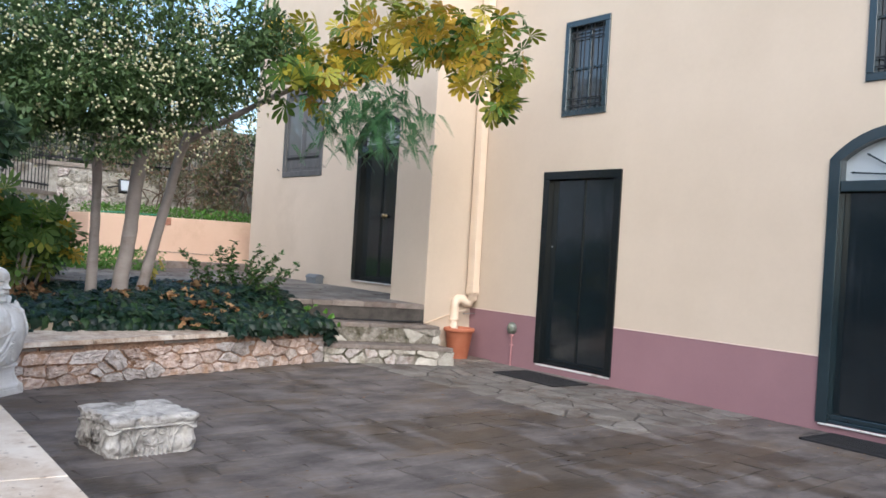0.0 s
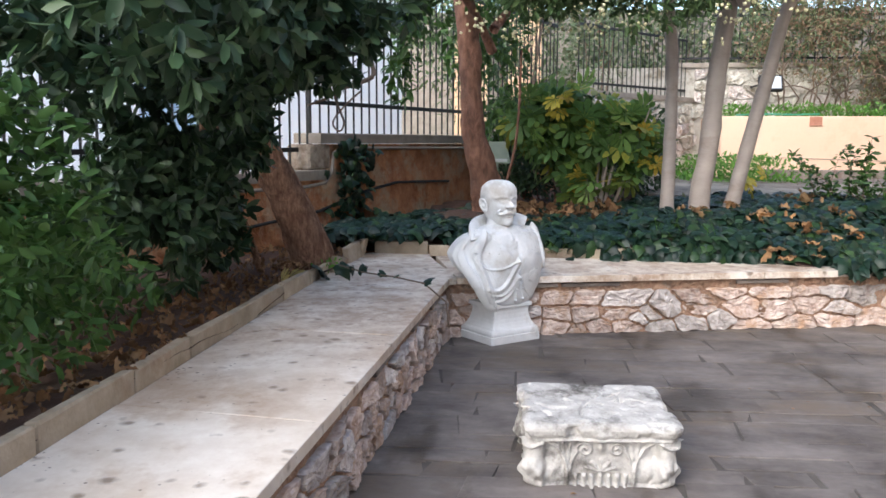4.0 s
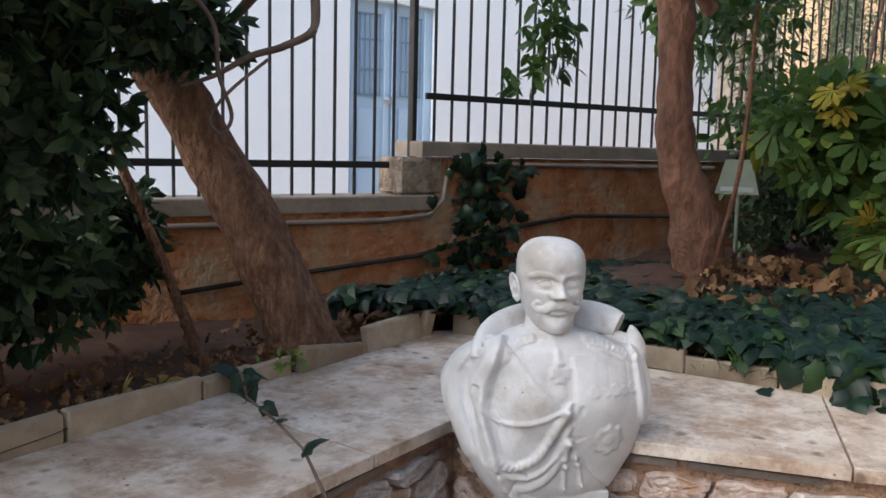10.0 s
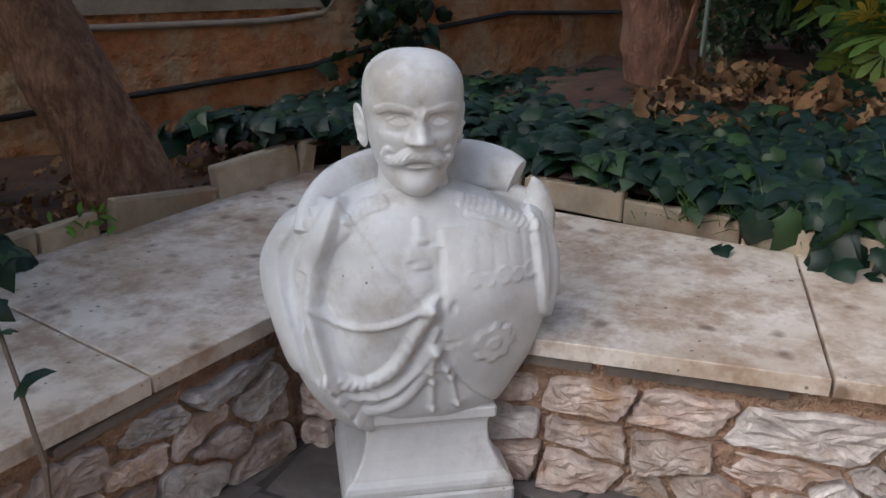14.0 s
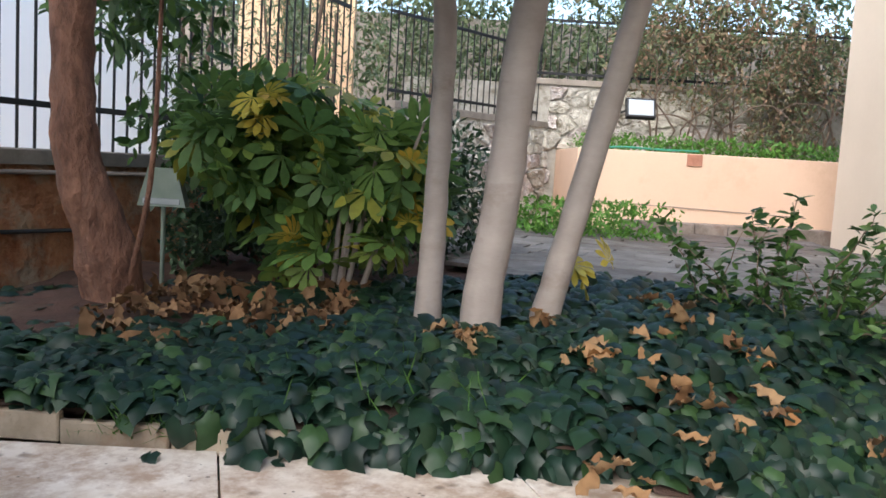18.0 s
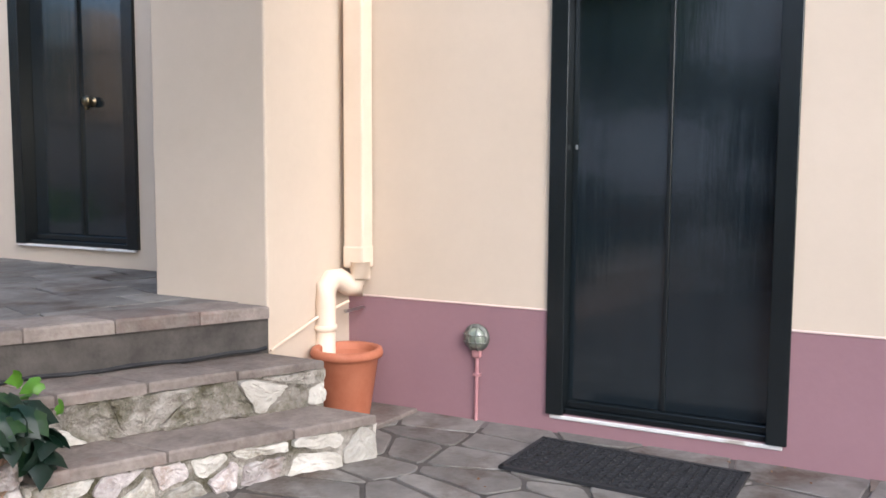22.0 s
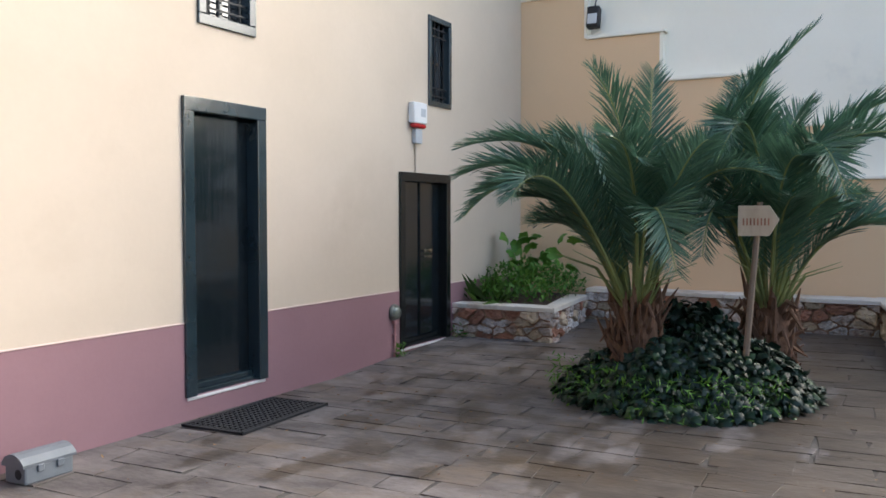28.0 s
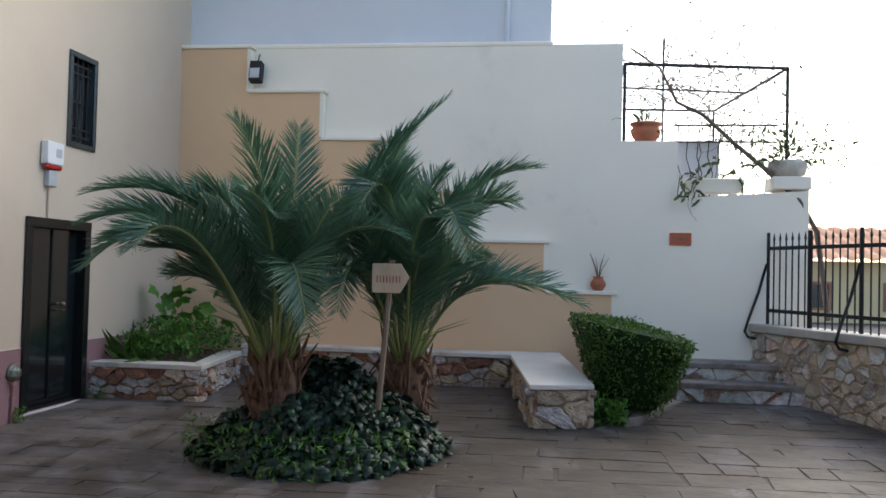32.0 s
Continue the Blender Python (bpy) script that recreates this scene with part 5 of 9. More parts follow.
# cloak on the figure's left
d, side, far = to_line(x, z, smooth_line([(0.232, 0.705), (0.238, 0.63), (0.246, 0.55), (0.262, 0.49), (0.30, 0.46)]))
H += np.where((x > 0.2) & (side < 0) & (z > 0.46), step01(d, 0.0, 0.010) * 0.016, 0.0)
H -= cord(x, z, [(0.275, 0.70), (0.285, 0.62), (0.280, 0.54)], 0.012, 0.5)
# sash across the chest: a raised band between two crisp edges
for sgn, line in ((1, [(-0.176, 0.745), (-0.10, 0.645), (-0.025, 0.562)]), (1, [(-0.225, 0.545), (-0.185, 0.46), (-0.145, 0.375), (-0.11, 0.32)])):
    d, side, far = to_line(x, z, smooth_line(line))
    H -= np.exp(-(d / 0.0028) ** 2) * 0.0045
    H += np.where((side > 0) & (far < 0.999) & (far > 0.001), 0.004 * np.exp(-d / 0.05), 0.0)
# cords of the aiguillette, looped from the shoulder to the middle button
H += cord(x, z, [(-0.245, 0.525), (-0.20, 0.507), (-0.143, 0.510), (-0.08, 0.530), (-0.02, 0.556), (0.004, 0.578)], 0.0085, 1.1)
H += cord(x, z, [(-0.008, 0.548), (-0.038, 0.505), (-0.066, 0.447), (-0.10, 0.398), (-0.145, 0.370), (-0.185, 0.372), (-0.222, 0.395)], 0.0165, 0.95, 90)
H += cord(x, z, [(0.004, 0.50), (-0.018, 0.44), (-0.045, 0.388), (-0.085, 0.345), (-0.124, 0.330), (-0.165, 0.335), (-0.20, 0.352)], 0.0095, 1.1)
H += cord(x, z, [(0.002, 0.455), (-0.022, 0.385), (-0.062, 0.322), (-0.11, 0.29), (-0.155, 0.285)], 0.015, 0.7)
H += bump_at(x, z, -0.006, 0.552, 0.016, 0.018, 0.016) + bump_at(x, z, 0.004, 0.450, 0.013, 0.013, 0.014)
for line in ([(0.002, 0.46), (-0.002, 0.41), (0.0, 0.35), (0.003, 0.275)], [(0.006, 0.455), (0.026, 0.41), (0.046, 0.36), (0.064, 0.285)]):
    H += cord(x, z, line, 0.0068, 1.1)
    for f in (0.45, 0.6, 0.93):
        q = smooth_line(line)[int(f * 24)]
        H += bump_at(x, z, q[0], q[1], 0.010, 0.008, 0.009)
# coat edges
for line in ([(0.018, 0.72), (0.022, 0.60), (0.020, 0.47)], [(0.025, 0.45), (0.065, 0.365), (0.11, 0.315), (0.165, 0.27)]):
    d, side, far = to_line(x, z, smooth_line(line))
    H += np.where(side < 0, 0.005, 0.0) * np.exp(-d / 0.04) * (far > 0.001) * (far < 0.999) - np.exp(-(d / 0.003) ** 2) * 0.003
# neck cross, row of medals on their ribbons, breast star
for cx, cz, k in ((-0.026, 0.672, 1.0), (-0.018, 0.612, 0.6)):
    u, v = np.abs(x - cx), np.abs(z - cz)
    H += 0.003 * np.maximum(step01(0.034 * k - u, 0, 0.004) * step01(0.010 * k + u * 0.35 - v, 0, 0.004), step01(0.034 * k - v, 0, 0.004) * step01(0.010 * k + v * 0.35 - u, 0, 0.004))
H += cord(x, z, [(-0.026, 0.735), (-0.028, 0.70)], 0.012, 0.4)
for k in range(5):
    cx = 0.085 + 0.036 * k
    H += 0.0012 * step01(0.0155 - np.abs(x - cx), 0, 0.004) * step01(z, 0.625, 0.630) * step01(0.705 - 0.06 * (cx - 0.08) - z, 0, 0.006)
    rad = 0.021 - 0.003 * (k % 2)
    d = np.hypot(x - cx, z - 0.612 + 0.004 * (k % 2))
    H += 0.0026 * step01(rad - d, 0, 0.004) - 0.001 * step01(rad * 0.6 - d, 0, 0.003)
ang, d = np.arctan2(z - 0.455, x - 0.138), np.hypot(x - 0.138, z - 0.455)
H += 0.005 * step01(0.046 + 0.010 * np.abs(np.cos(ang * 4)) + 0.004 * np.cos(ang * 32) - d, 0, 0.006) + 0.003 * step01(0.020 - d, 0, 0.004)
H -= bump_at(x, z, 0.040, 0.556, 0.004, 0.012, 0.010)
# twisted shoulder cord and the roll of cloth at the other shoulder
H += cord(x, z, [(0.075, 0.768), (0.13, 0.752), (0.19, 0.728), (0.235, 0.70)], 0.014, 0.5, 70)
H += cord(x, z, [(0.085, 0.745), (0.14, 0.728), (0.20, 0.70)], 0.007, 0.7)
H += cord(x, z, [(-0.10, 0.770), (-0.14, 0.758), (-0.18, 0.735)], 0.013, 0.45, 40)
G = G + N * (1.1 * H * face)[..., None] + N * (0.0012 * np.sin(x * 31 + z * 17) * np.sin(z * 53 - x * 23))[..., None]
shells.append(G)
# cloak collar: a thick sheet that stands round the back of the neck
path = smooth_line([(-0.265, -0.055, 0.685), (-0.245, -0.02, 0.728), (-0.20, 0.035, 0.763), (-0.13, 0.085, 0.785), (-0.04, 0.115, 0.798), (0.06, 0.118, 0.806), (0.14, 0.09, 0.806), (0.20, 0.05, 0.800), (0.235, 0.02, 0.788)], 8)
tall = smooth_line([(0.034, 0), (0.042, 0), (0.048, 0), (0.052, 0), (0.054, 0), (0.054, 0), (0.054, 0), (0.048, 0), (0.040, 0)], 8)[:, 0]
a = np.linspace(0, 2 * math.pi, 36, endpoint=False)
tan = unit(np.gradient(path, axis=0))
sidew = unit(np.cross(tan, np.array((0, 0, 1.0))))
upw = np.cross(sidew, tan)
thick = 0.024 + 0.004 * np.sin(np.linspace(0, 9, len(path)))
sa = np.sign(np.sin(a)) * np.abs(np.sin(a)) ** 0.7
shells.append(path[:, None] + sidew[:, None] * (thick[:, None, None] * np.cos(a)[None, :, None] - 0.35 * tall[:, None, None] * sa[None, :, None]) + upw[:, None] * (tall[:, None, None] * sa[None, :, None]))
# knot of cloth where the fold starts, and the upturned lapel
for pts, rad in (([(-0.275, -0.04, 0.70), (-0.245, -0.075, 0.715), (-0.205, -0.095, 0.72), (-0.170, -0.10, 0.735)], [0.018, 0.030, 0.032, 0.014]), ([(-0.235, 0.0, 0.75), (-0.215, -0.06, 0.745), (-0.205, -0.10, 0.71)], [0.020, 0.024, 0.012]),
                 ([(0.262, -0.03, 0.64), (0.275, -0.02, 0.69), (0.278, -0.01, 0.735), (0.274, -0.005, 0.772), (0.269, 0.0, 0.792)], [0.048, 0.048, 0.038, 0.020, 0.004]), ([(0.20, 0.05, 0.72), (0.235, 0.02, 0.735), (0.262, -0.005, 0.735)], [0.04, 0.036, 0.026])):
    P = smooth_line([(*p, r) for p, r in zip(pts, rad)], 8)
    t = unit(np.gradient(P[:, :3], axis=0))
    s1 = unit(np.cross(t, np.array((0.1, 0.9, 0.2))))
    s2 = np.cross(t, s1)
    shells.append(P[:, None, :3] + P[:, None, 3:] * (s1[:, None] * np.cos(a)[None, :, None] + 0.75 * s2[:, None] * np.sin(a)[None, :, None]))
# neck in a standing collar with a parted front
G = sections([(0.70, -0.02, 0.128, 0.126, 0.10), (0.735, -0.02, 0.106, 0.108, 0.10), (0.765, -0.02, 0.097, 0.096, 0.10), (0.788, -0.02, 0.093, 0.089, 0.098), (0.792, -0.02, 0.089, 0.084, 0.094), (0.794, -0.02, 0.083, 0.076, 0.088), (0.82, -0.02, 0.080, 0.066, 0.09), (0.88, -0.02, 0.078, 0.056, 0.095)], 70, 180, 2.0)
N = ring_normals(G)
x, z = G[..., 0], G[..., 2]
front_of = step01(-N[..., 1], 0.1, 0.4) * (z < 0.788)
H = -0.006 * np.exp(-((x + 0.022) / 0.0035) ** 2) + 0.0025 * np.maximum(0, np.sin(x * 210 + np.sin(z * 150) * 2)) * np.maximum(0, np.sin(z * 190)) * (np.abs(x + 0.022) > 0.012)
shells.append(G + N * (H * front_of)[..., None])
# head, a little over life size
G = sections([(0.784, 0, 0.022, 0.092, 0.02), (0.788, 0, 0.040, 0.110, 0.03), (0.800, 0, 0.058, 0.121, 0.05), (0.822, 0, 0.072, 0.122, 0.075), (0.850, 0, 0.086, 0.116, 0.10), (0.880, 0, 0.096, 0.121, 0.118), (0.915, 0, 0.104, 0.124, 0.130), (0.950, 0, 0.111, 0.121, 0.138), (0.978, 0, 0.113, 0.128, 0.142),
              (1.010, 0, 0.113, 0.129, 0.140), (1.038, 0, 0.108, 0.120, 0.132), (1.060, 0, 0.096, 0.104, 0.116), (1.078, 0, 0.076, 0.080, 0.092), (1.089, 0, 0.050, 0.052, 0.060), (1.094, 0, 0.018, 0.02, 0.02)], 200, 300, 2.15)
N = ring_normals(G)
x, z = G[..., 0], G[..., 2]
face = step01(-N[..., 1], 0.12, 0.5)
ax = np.abs(x)
z = z - 0.007 * step01(z, 0.87, 0.91)
H = -bump_at(ax, z, 0.043, 0.954, 0.025, 0.012, 0.0115) + bump_at(ax, z, 0.043, 0.948, 0.020, 0.010, 0.0075)
H += cord(ax, z, [(0.014, 0.966), (0.040, 0.974), (0.068, 0.977), (0.086, 0.968)], 0.010, 0.30)
H += cord(ax, z, [(0.022, 0.946), (0.034, 0.957), (0.050, 0.958), (0.068, 0.949)], 0.0028, 0.75)
H += cord(ax, z, [(0.023, 0.944), (0.044, 0.939), (0.064, 0.945)], 0.0022, 0.6)
H -= bump_at(ax, z, 0.046, 0.926, 0.022, 0.006, 0.003) + bump_at(x, z, 0, 0.976, 0.008, 0.014, 0.004)
H += bump_at(ax, z, 0.066, 0.915, 0.026, 0.024, 0.006) - bump_at(ax, z, 0.062, 0.868, 0.020, 0.025, 0.006)
t = np.clip((0.972 - z) / 0.062, 0, 1)
nose = (0.010 + 0.034 * t ** 1.2) * np.exp(-(np.abs(x) / (0.0115 + 0.004 * t)) ** 2.6)
H += nose * step01(z, 0.898, 0.908) * step01(0.985 - z, 0, 0.02)
H += bump_at(ax, z, 0.0195, 0.907, 0.0095, 0.0085, 0.019)
H += bump_at(x, z, 0, 0.911, 0.013, 0.010, 0.006)
for sgn in (-1, 1):
    dd, ss, ff = to_line(x * sgn, z, smooth_line([(0.0, 0.880), (0.022, 0.880), (0.044, 0.869), (0.060, 0.868), (0.070, 0.877), (0.066, 0.888), (0.059, 0.886)]))
    r = np.interp(ff, [0, 0.25, 0.5, 0.75, 1], [0.010, 0.0145, 0.013, 0.008, 0.004])
    H = np.where(dd < r, np.maximum(H, H * 0.3 + 1.15 * np.sqrt(np.maximum(0, r * r - dd * dd)) * (1 + 0.07 * np.sin(ff * 60 + dd * 900))), H)
H += bump_at(x, z, 0, 0.856, 0.028, 0.0055, 0.008) - bump_at(x, z, 0, 0.863, 0.030, 0.003, 0.005) - bump_at(x, z, 0, 0.843, 0.024, 0.006, 0.005) + bump_at(x, z, 0, 0.817, 0.026, 0.018, 0.009)
H -= bump_at(ax, z, 0.098, 1.0, 0.02, 0.03, 0.004)
G = G + N * (H * face)[..., None]
ears = []
for sgn in (-1, 1):
    u, v = np.meshgrid(np.linspace(0, math.pi, 26), np.linspace(0, 2 * math.pi, 40, endpoint=False), indexing="ij")
    ex, ey, ez = 0.014 * np.cos(u), np.sin(u) * np.cos(v), np.sin(u) * np.sin(v)
    rim = np.hypot(ey, ez)
    ex = np.where(u < 1.5, ex - 0.016 * np.exp(-((rim - 0.45) / 0.32) ** 2) * (ez > -0.6), ex)
    e = np.stack([sgn * (0.116 + ex * 0.9 + 0.009 * ey + 0.007 * ez), 0.022 + 0.030 * ey * (1 + 0.25 * ez) + 0.012 * ez, 0.922 + 0.048 * ez], -1)
    ears.append(e if sgn > 0 else e[:, ::-1])
turn = math.radians(-1)
for g in [G] + ears:
    g = g.copy()
    gx, gy = g[..., 0] * math.cos(turn) - g[..., 1] * math.sin(turn), g[..., 0] * math.sin(turn) + g[..., 1] * math.cos(turn)
    shells.append(np.stack([gx - 0.022, gy - 0.004, g[..., 2]], -1))
V, F = [], []
for g in shells:
    rows, cols = g.shape[:2]
    n0 = len(V)
    V += g.reshape(-1, 3).tolist()
    F += (grid_mesh(g, rows, cols) + n0).tolist()
    F += [list(range(n0 + cols - 1, n0 - 1, -1)), list(range(n0 + (rows - 1) * cols, n0 + rows * cols))]
# moulded socle: square rings with softened corners
base = [(0.0, 0.206), (0.003, 0.209), (0.050, 0.209), (0.053, 0.206), (0.056, 0.203), (0.062, 0.206), (0.074, 0.206), (0.085, 0.201), (0.092, 0.192), (0.096, 0.186), (0.100, 0.184), (0.115, 0.174), (0.135, 0.163), (0.16, 0.154), (0.19, 0.149), (0.215, 0.149), (0.230, 0.153), (0.233, 0.157), (0.235, 0.164), (0.238, 0.166), (0.260, 0.166), (0.263, 0.163)]
ring = [(sx * cc, sy * ss) for sx, sy, cc, ss in ((-1, -1, 1, 0.97), (-1, -1, 0.97, 1), (1, -1, 0.97, 1), (1, -1, 1, 0.97), (1, 1, 1, 0.97), (1, 1, 0.97, 1), (-1, 1, 0.97, 1), (-1, 1, 1, 0.97))]
n0 = len(V)
V += [(px * a, py * a * 0.88, z) for z, a in base for px, py in ring]
F += [(n0 + k * 8 + i, n0 + k * 8 + (i + 1) % 8, n0 + k * 8 + 8 + (i + 1) % 8, n0 + k * 8 + 8 + i) for k in range(len(base) - 1) for i in range(8)]
F += [tuple(range(n0 + 7, n0 - 1, -1)), tuple(range(n0 + (len(base) - 1) * 8, n0 + len(base) * 8))]
statue_mat = material("white_carved_marble", (0.57, 0.57, 0.57), (0.71, 0.71, 0.71), 7, 0.55, 0.2, 60, c3=(0.45, 0.42, 0.385), stain=0.25)
specked(statue_mat, 24.0, 0.27, 0.32, (0.10, 0.075, 0.06))
bust = mesh_part("marble_bust", V, F, statue_mat)
bm = bmesh.new()
bm.from_mesh(bust.data)
bmesh.ops.recalc_face_normals(bm, faces=bm.faces)
for f in bm.faces:
    f.smooth = f.verts[0].index < n0 and len(f.verts) == 4
bm.to_mesh(bust.data)
bm.free()
tagged(bust, "white marble portrait bust on a moulded socle, weathered", "bust")
bust.matrix_world = pose(-0.885, -6.175, 0.0, 0, 0, math.degrees(math.atan2(0.65, 0.76)) + 90)


# ---- fallen column capital ----
def fbm(p, s, o=3):
    return sum(noise.noise(Vector(p) * s * 2 ** k) / 2 ** k for k in range(o))


# a square block, narrower below, with a moulded slab on top; the same carving on each side
W, D, Hc = 0.315, 0.295, 0.268
NX, NZ = 132, 84
f = np.tile(np.linspace(-1, 1, NX, endpoint=False), 4)
side = np.repeat(np.arange(4), NX)
sx = np.where(side == 0, f, np.where(side == 1, 1, np.where(side == 2, -f, -1)))
sy = np.where(side == 0, -1, np.where(side == 1, f, np.where(side == 2, 1, -f)))
k = (np.abs(sx) ** 12 + np.abs(sy) ** 12) ** (-1 / 12)
t = np.linspace(0, 1, NZ)[:, None]
prof = np.interp(t[:, 0], [0, 0.05, 0.30, 0.60, 0.725, 0.74, 0.775, 0.79, 0.83, 0.90, 0.95, 0.985, 1.0], [0.87, 0.91, 0.955, 0.955, 0.955, 0.98, 0.98, 0.99, 1.015, 1.03, 1.02, 0.985, 0.94])[:, None]
hollow = 1 - 0.045 * step01(t, 0.72, 0.8) * (1 - f ** 2) ** 2
G = np.stack([sx * k * W * prof * np.where(np.abs(sx) > 0.999, hollow, 1), sy * k * D * prof * np.where(np.abs(sy) > 0.999, hollow, 1), t * Hc + 0 * f], -1)
u, z = np.abs(f) * 0.29 * prof, G[..., 2]
below = step01(0.196 - z, 0, 0.006)
H = -0.020 * below * step01(0.215 - u, 0, 0.02) * step01(z, 0.0, 0.012)
scroll = [(0.058 + 0.031 * (1 - q / 19) * math.cos(q * 0.62 - 0.35), 0.158 + 0.031 * (1 - q / 19) * math.sin(q * 0.62 - 0.35)) for q in range(17)]
H += below * cord(u, z, [(0.118, 0.012), (0.112, 0.07), (0.102, 0.12), *scroll], 0.0058, 1.9)
for line, rr in (([(0.122, 0.012), (0.124, 0.07), (0.136, 0.125), (0.165, 0.17), (0.215, 0.192)], 0.0062), ([(0.120, 0.05), (0.118, 0.11), (0.112, 0.16), (0.105, 0.19)], 0.0045), ([(0.121, 0.07), (0.128, 0.12), (0.134, 0.16), (0.138, 0.19)], 0.0045), ([(0.215, 0.19), (0.245, 0.172), (0.27, 0.168)], 0.008)):
    H += below * cord(u, z, line, rr, 1.8)
for a in (0, 32, 62):
    ca, sa = math.cos(radians(a)), math.sin(radians(a))
    H += below * cord(u, z, [(0.010 * sa, 0.062 + 0.010 * ca), (0.060 * sa, 0.062 + 0.050 * ca)], 0.0050, 1.9)
H += bump_at(u, z, 0, 0.17, 0.016, 0.022, 0.022) + bump_at(u, z, 0, 0.215, 0.035, 0.016, 0.014)
teeth = step01(np.cos(u * 210), -0.2, 0.3)
H += step01(0.056 - z, 0, 0.006) * step01(0.100 - u, 0, 0.008) * (0.024 * teeth - 0.008)
# broken acanthus leaves at the corners
leaf = np.exp(-((u - 0.225) / 0.055) ** 2 - ((z - 0.055) / 0.062) ** 2)
H += leaf * (0.016 + 0.006 * np.sin(np.arctan2(z - 0.0, u - 0.17) * 9) + 0.004 * np.sin(u * 120 + z * 90))
H -= bump_at(u, z, 0.19, 0.125, 0.028, 0.03, 0.016)
N = ring_normals(G)
N[..., 2] *= 0.3
rough = np.array([[fbm(p, 13, 4) for p in row] for row in G])
chip = np.maximum(0, np.array([[fbm(p + np.array((3.0, 1.0, 0)), 7, 3) for p in row] for row in G]) - 0.22)
wear = step01(t, 0.74, 0.84)
G = G + N * (1.15 * H + 0.006 * rough - 0.05 * chip * (0.5 + wear))[..., None]
G[..., 2] = np.maximum(G[..., 2], 0.0)
# broken corner of the slab
gone = np.exp(-((G[..., 0] + W) / 0.07) ** 2 - ((G[..., 1] + 0.02) / 0.16) ** 2) * step01(t, 0.45, 0.8)
G[..., 0] += 0.035 * gone * (1 + 1.5 * rough)
# worn top with two cracks
top = np.stack([G[-1] * np.array((q, q, 1)) for q in np.linspace(0.985, 0.02, 44)])
tz = np.array([[fbm(p, 6, 4) for p in row] for row in top])
dent = np.maximum(0, np.array([[fbm(p, 22, 2) for p in row] for row in top]) - 0.34)
top[..., 2] = Hc + 0.007 * tz - 0.035 * dent
for line in ([(0.08, 0.28), (0.05, 0.15), (-0.01, 0.05), (-0.06, -0.10), (-0.07, -0.16)], [(0.07, 0.02), (0.13, 0.04), (0.22, 0.02)], [(0.13, 0.04), (0.12, 0.14)]):
    d, _, _ = to_line(top[..., 0] + 0.012 * tz, top[..., 1], smooth_line(line))
    top[..., 2] -= 0.009 * np.exp(-(d / 0.005) ** 2)
G = np.concatenate([G, top])
rows, cols = G.shape[:2]
V = G.reshape(-1, 3).tolist()
F = grid_mesh(G, rows, cols).tolist() + [list(range(cols - 1, -1, -1)), list(range((rows - 1) * cols, rows * cols))]
cap_mat = material("weathered_capital_marble", (0.31, 0.29, 0.27), (0.58, 0.56, 0.53), 11, 0.8, 0.5, 70, c3=(0.09, 0.08, 0.07), stain=0.32)
capital = mesh_part("column_capital", V, F, cap_mat, None, smooth=True)
capital.matrix_world = pose(1.41, -5.685, -0.004, 0, 0, 94)
tagged(capital, "weathered marble column capital carved with scrolls, lying on the paving", "capital")

# ---- shallow clay bowls on the bench ----
def bowl(x, y, s, tilt):
    b = thing("clay_bowl", "shallow red clay bowl standing on the marble bench", "bowl", "red clay bowls on the bench", at=(x, y, 0.421))
    part("bowl_body", lathe(bmesh.new(), [(0.0, 0.004), (0.075 * s, 0.0), (0.085 * s, 0.012), (0.098 * s, 0.068), (0.090 * s, 0.07), (0.078 * s, 0.02), (0.0, 0.014)], 26, caps=False), terracotta, b, smooth=True)
    part("bowl_rim", lathe(bmesh.new(), [(0.096 * s, 0.060), (0.106 * s, 0.064), (0.106 * s, 0.078), (0.092 * s, 0.078), (0.090 * s, 0.066)], 26, caps=False), terracotta, b, smooth=True)
    return b


bowl(3.59, -7.285, 0.60, 0)
bowl(3.715, -7.36, 0.60, 0)
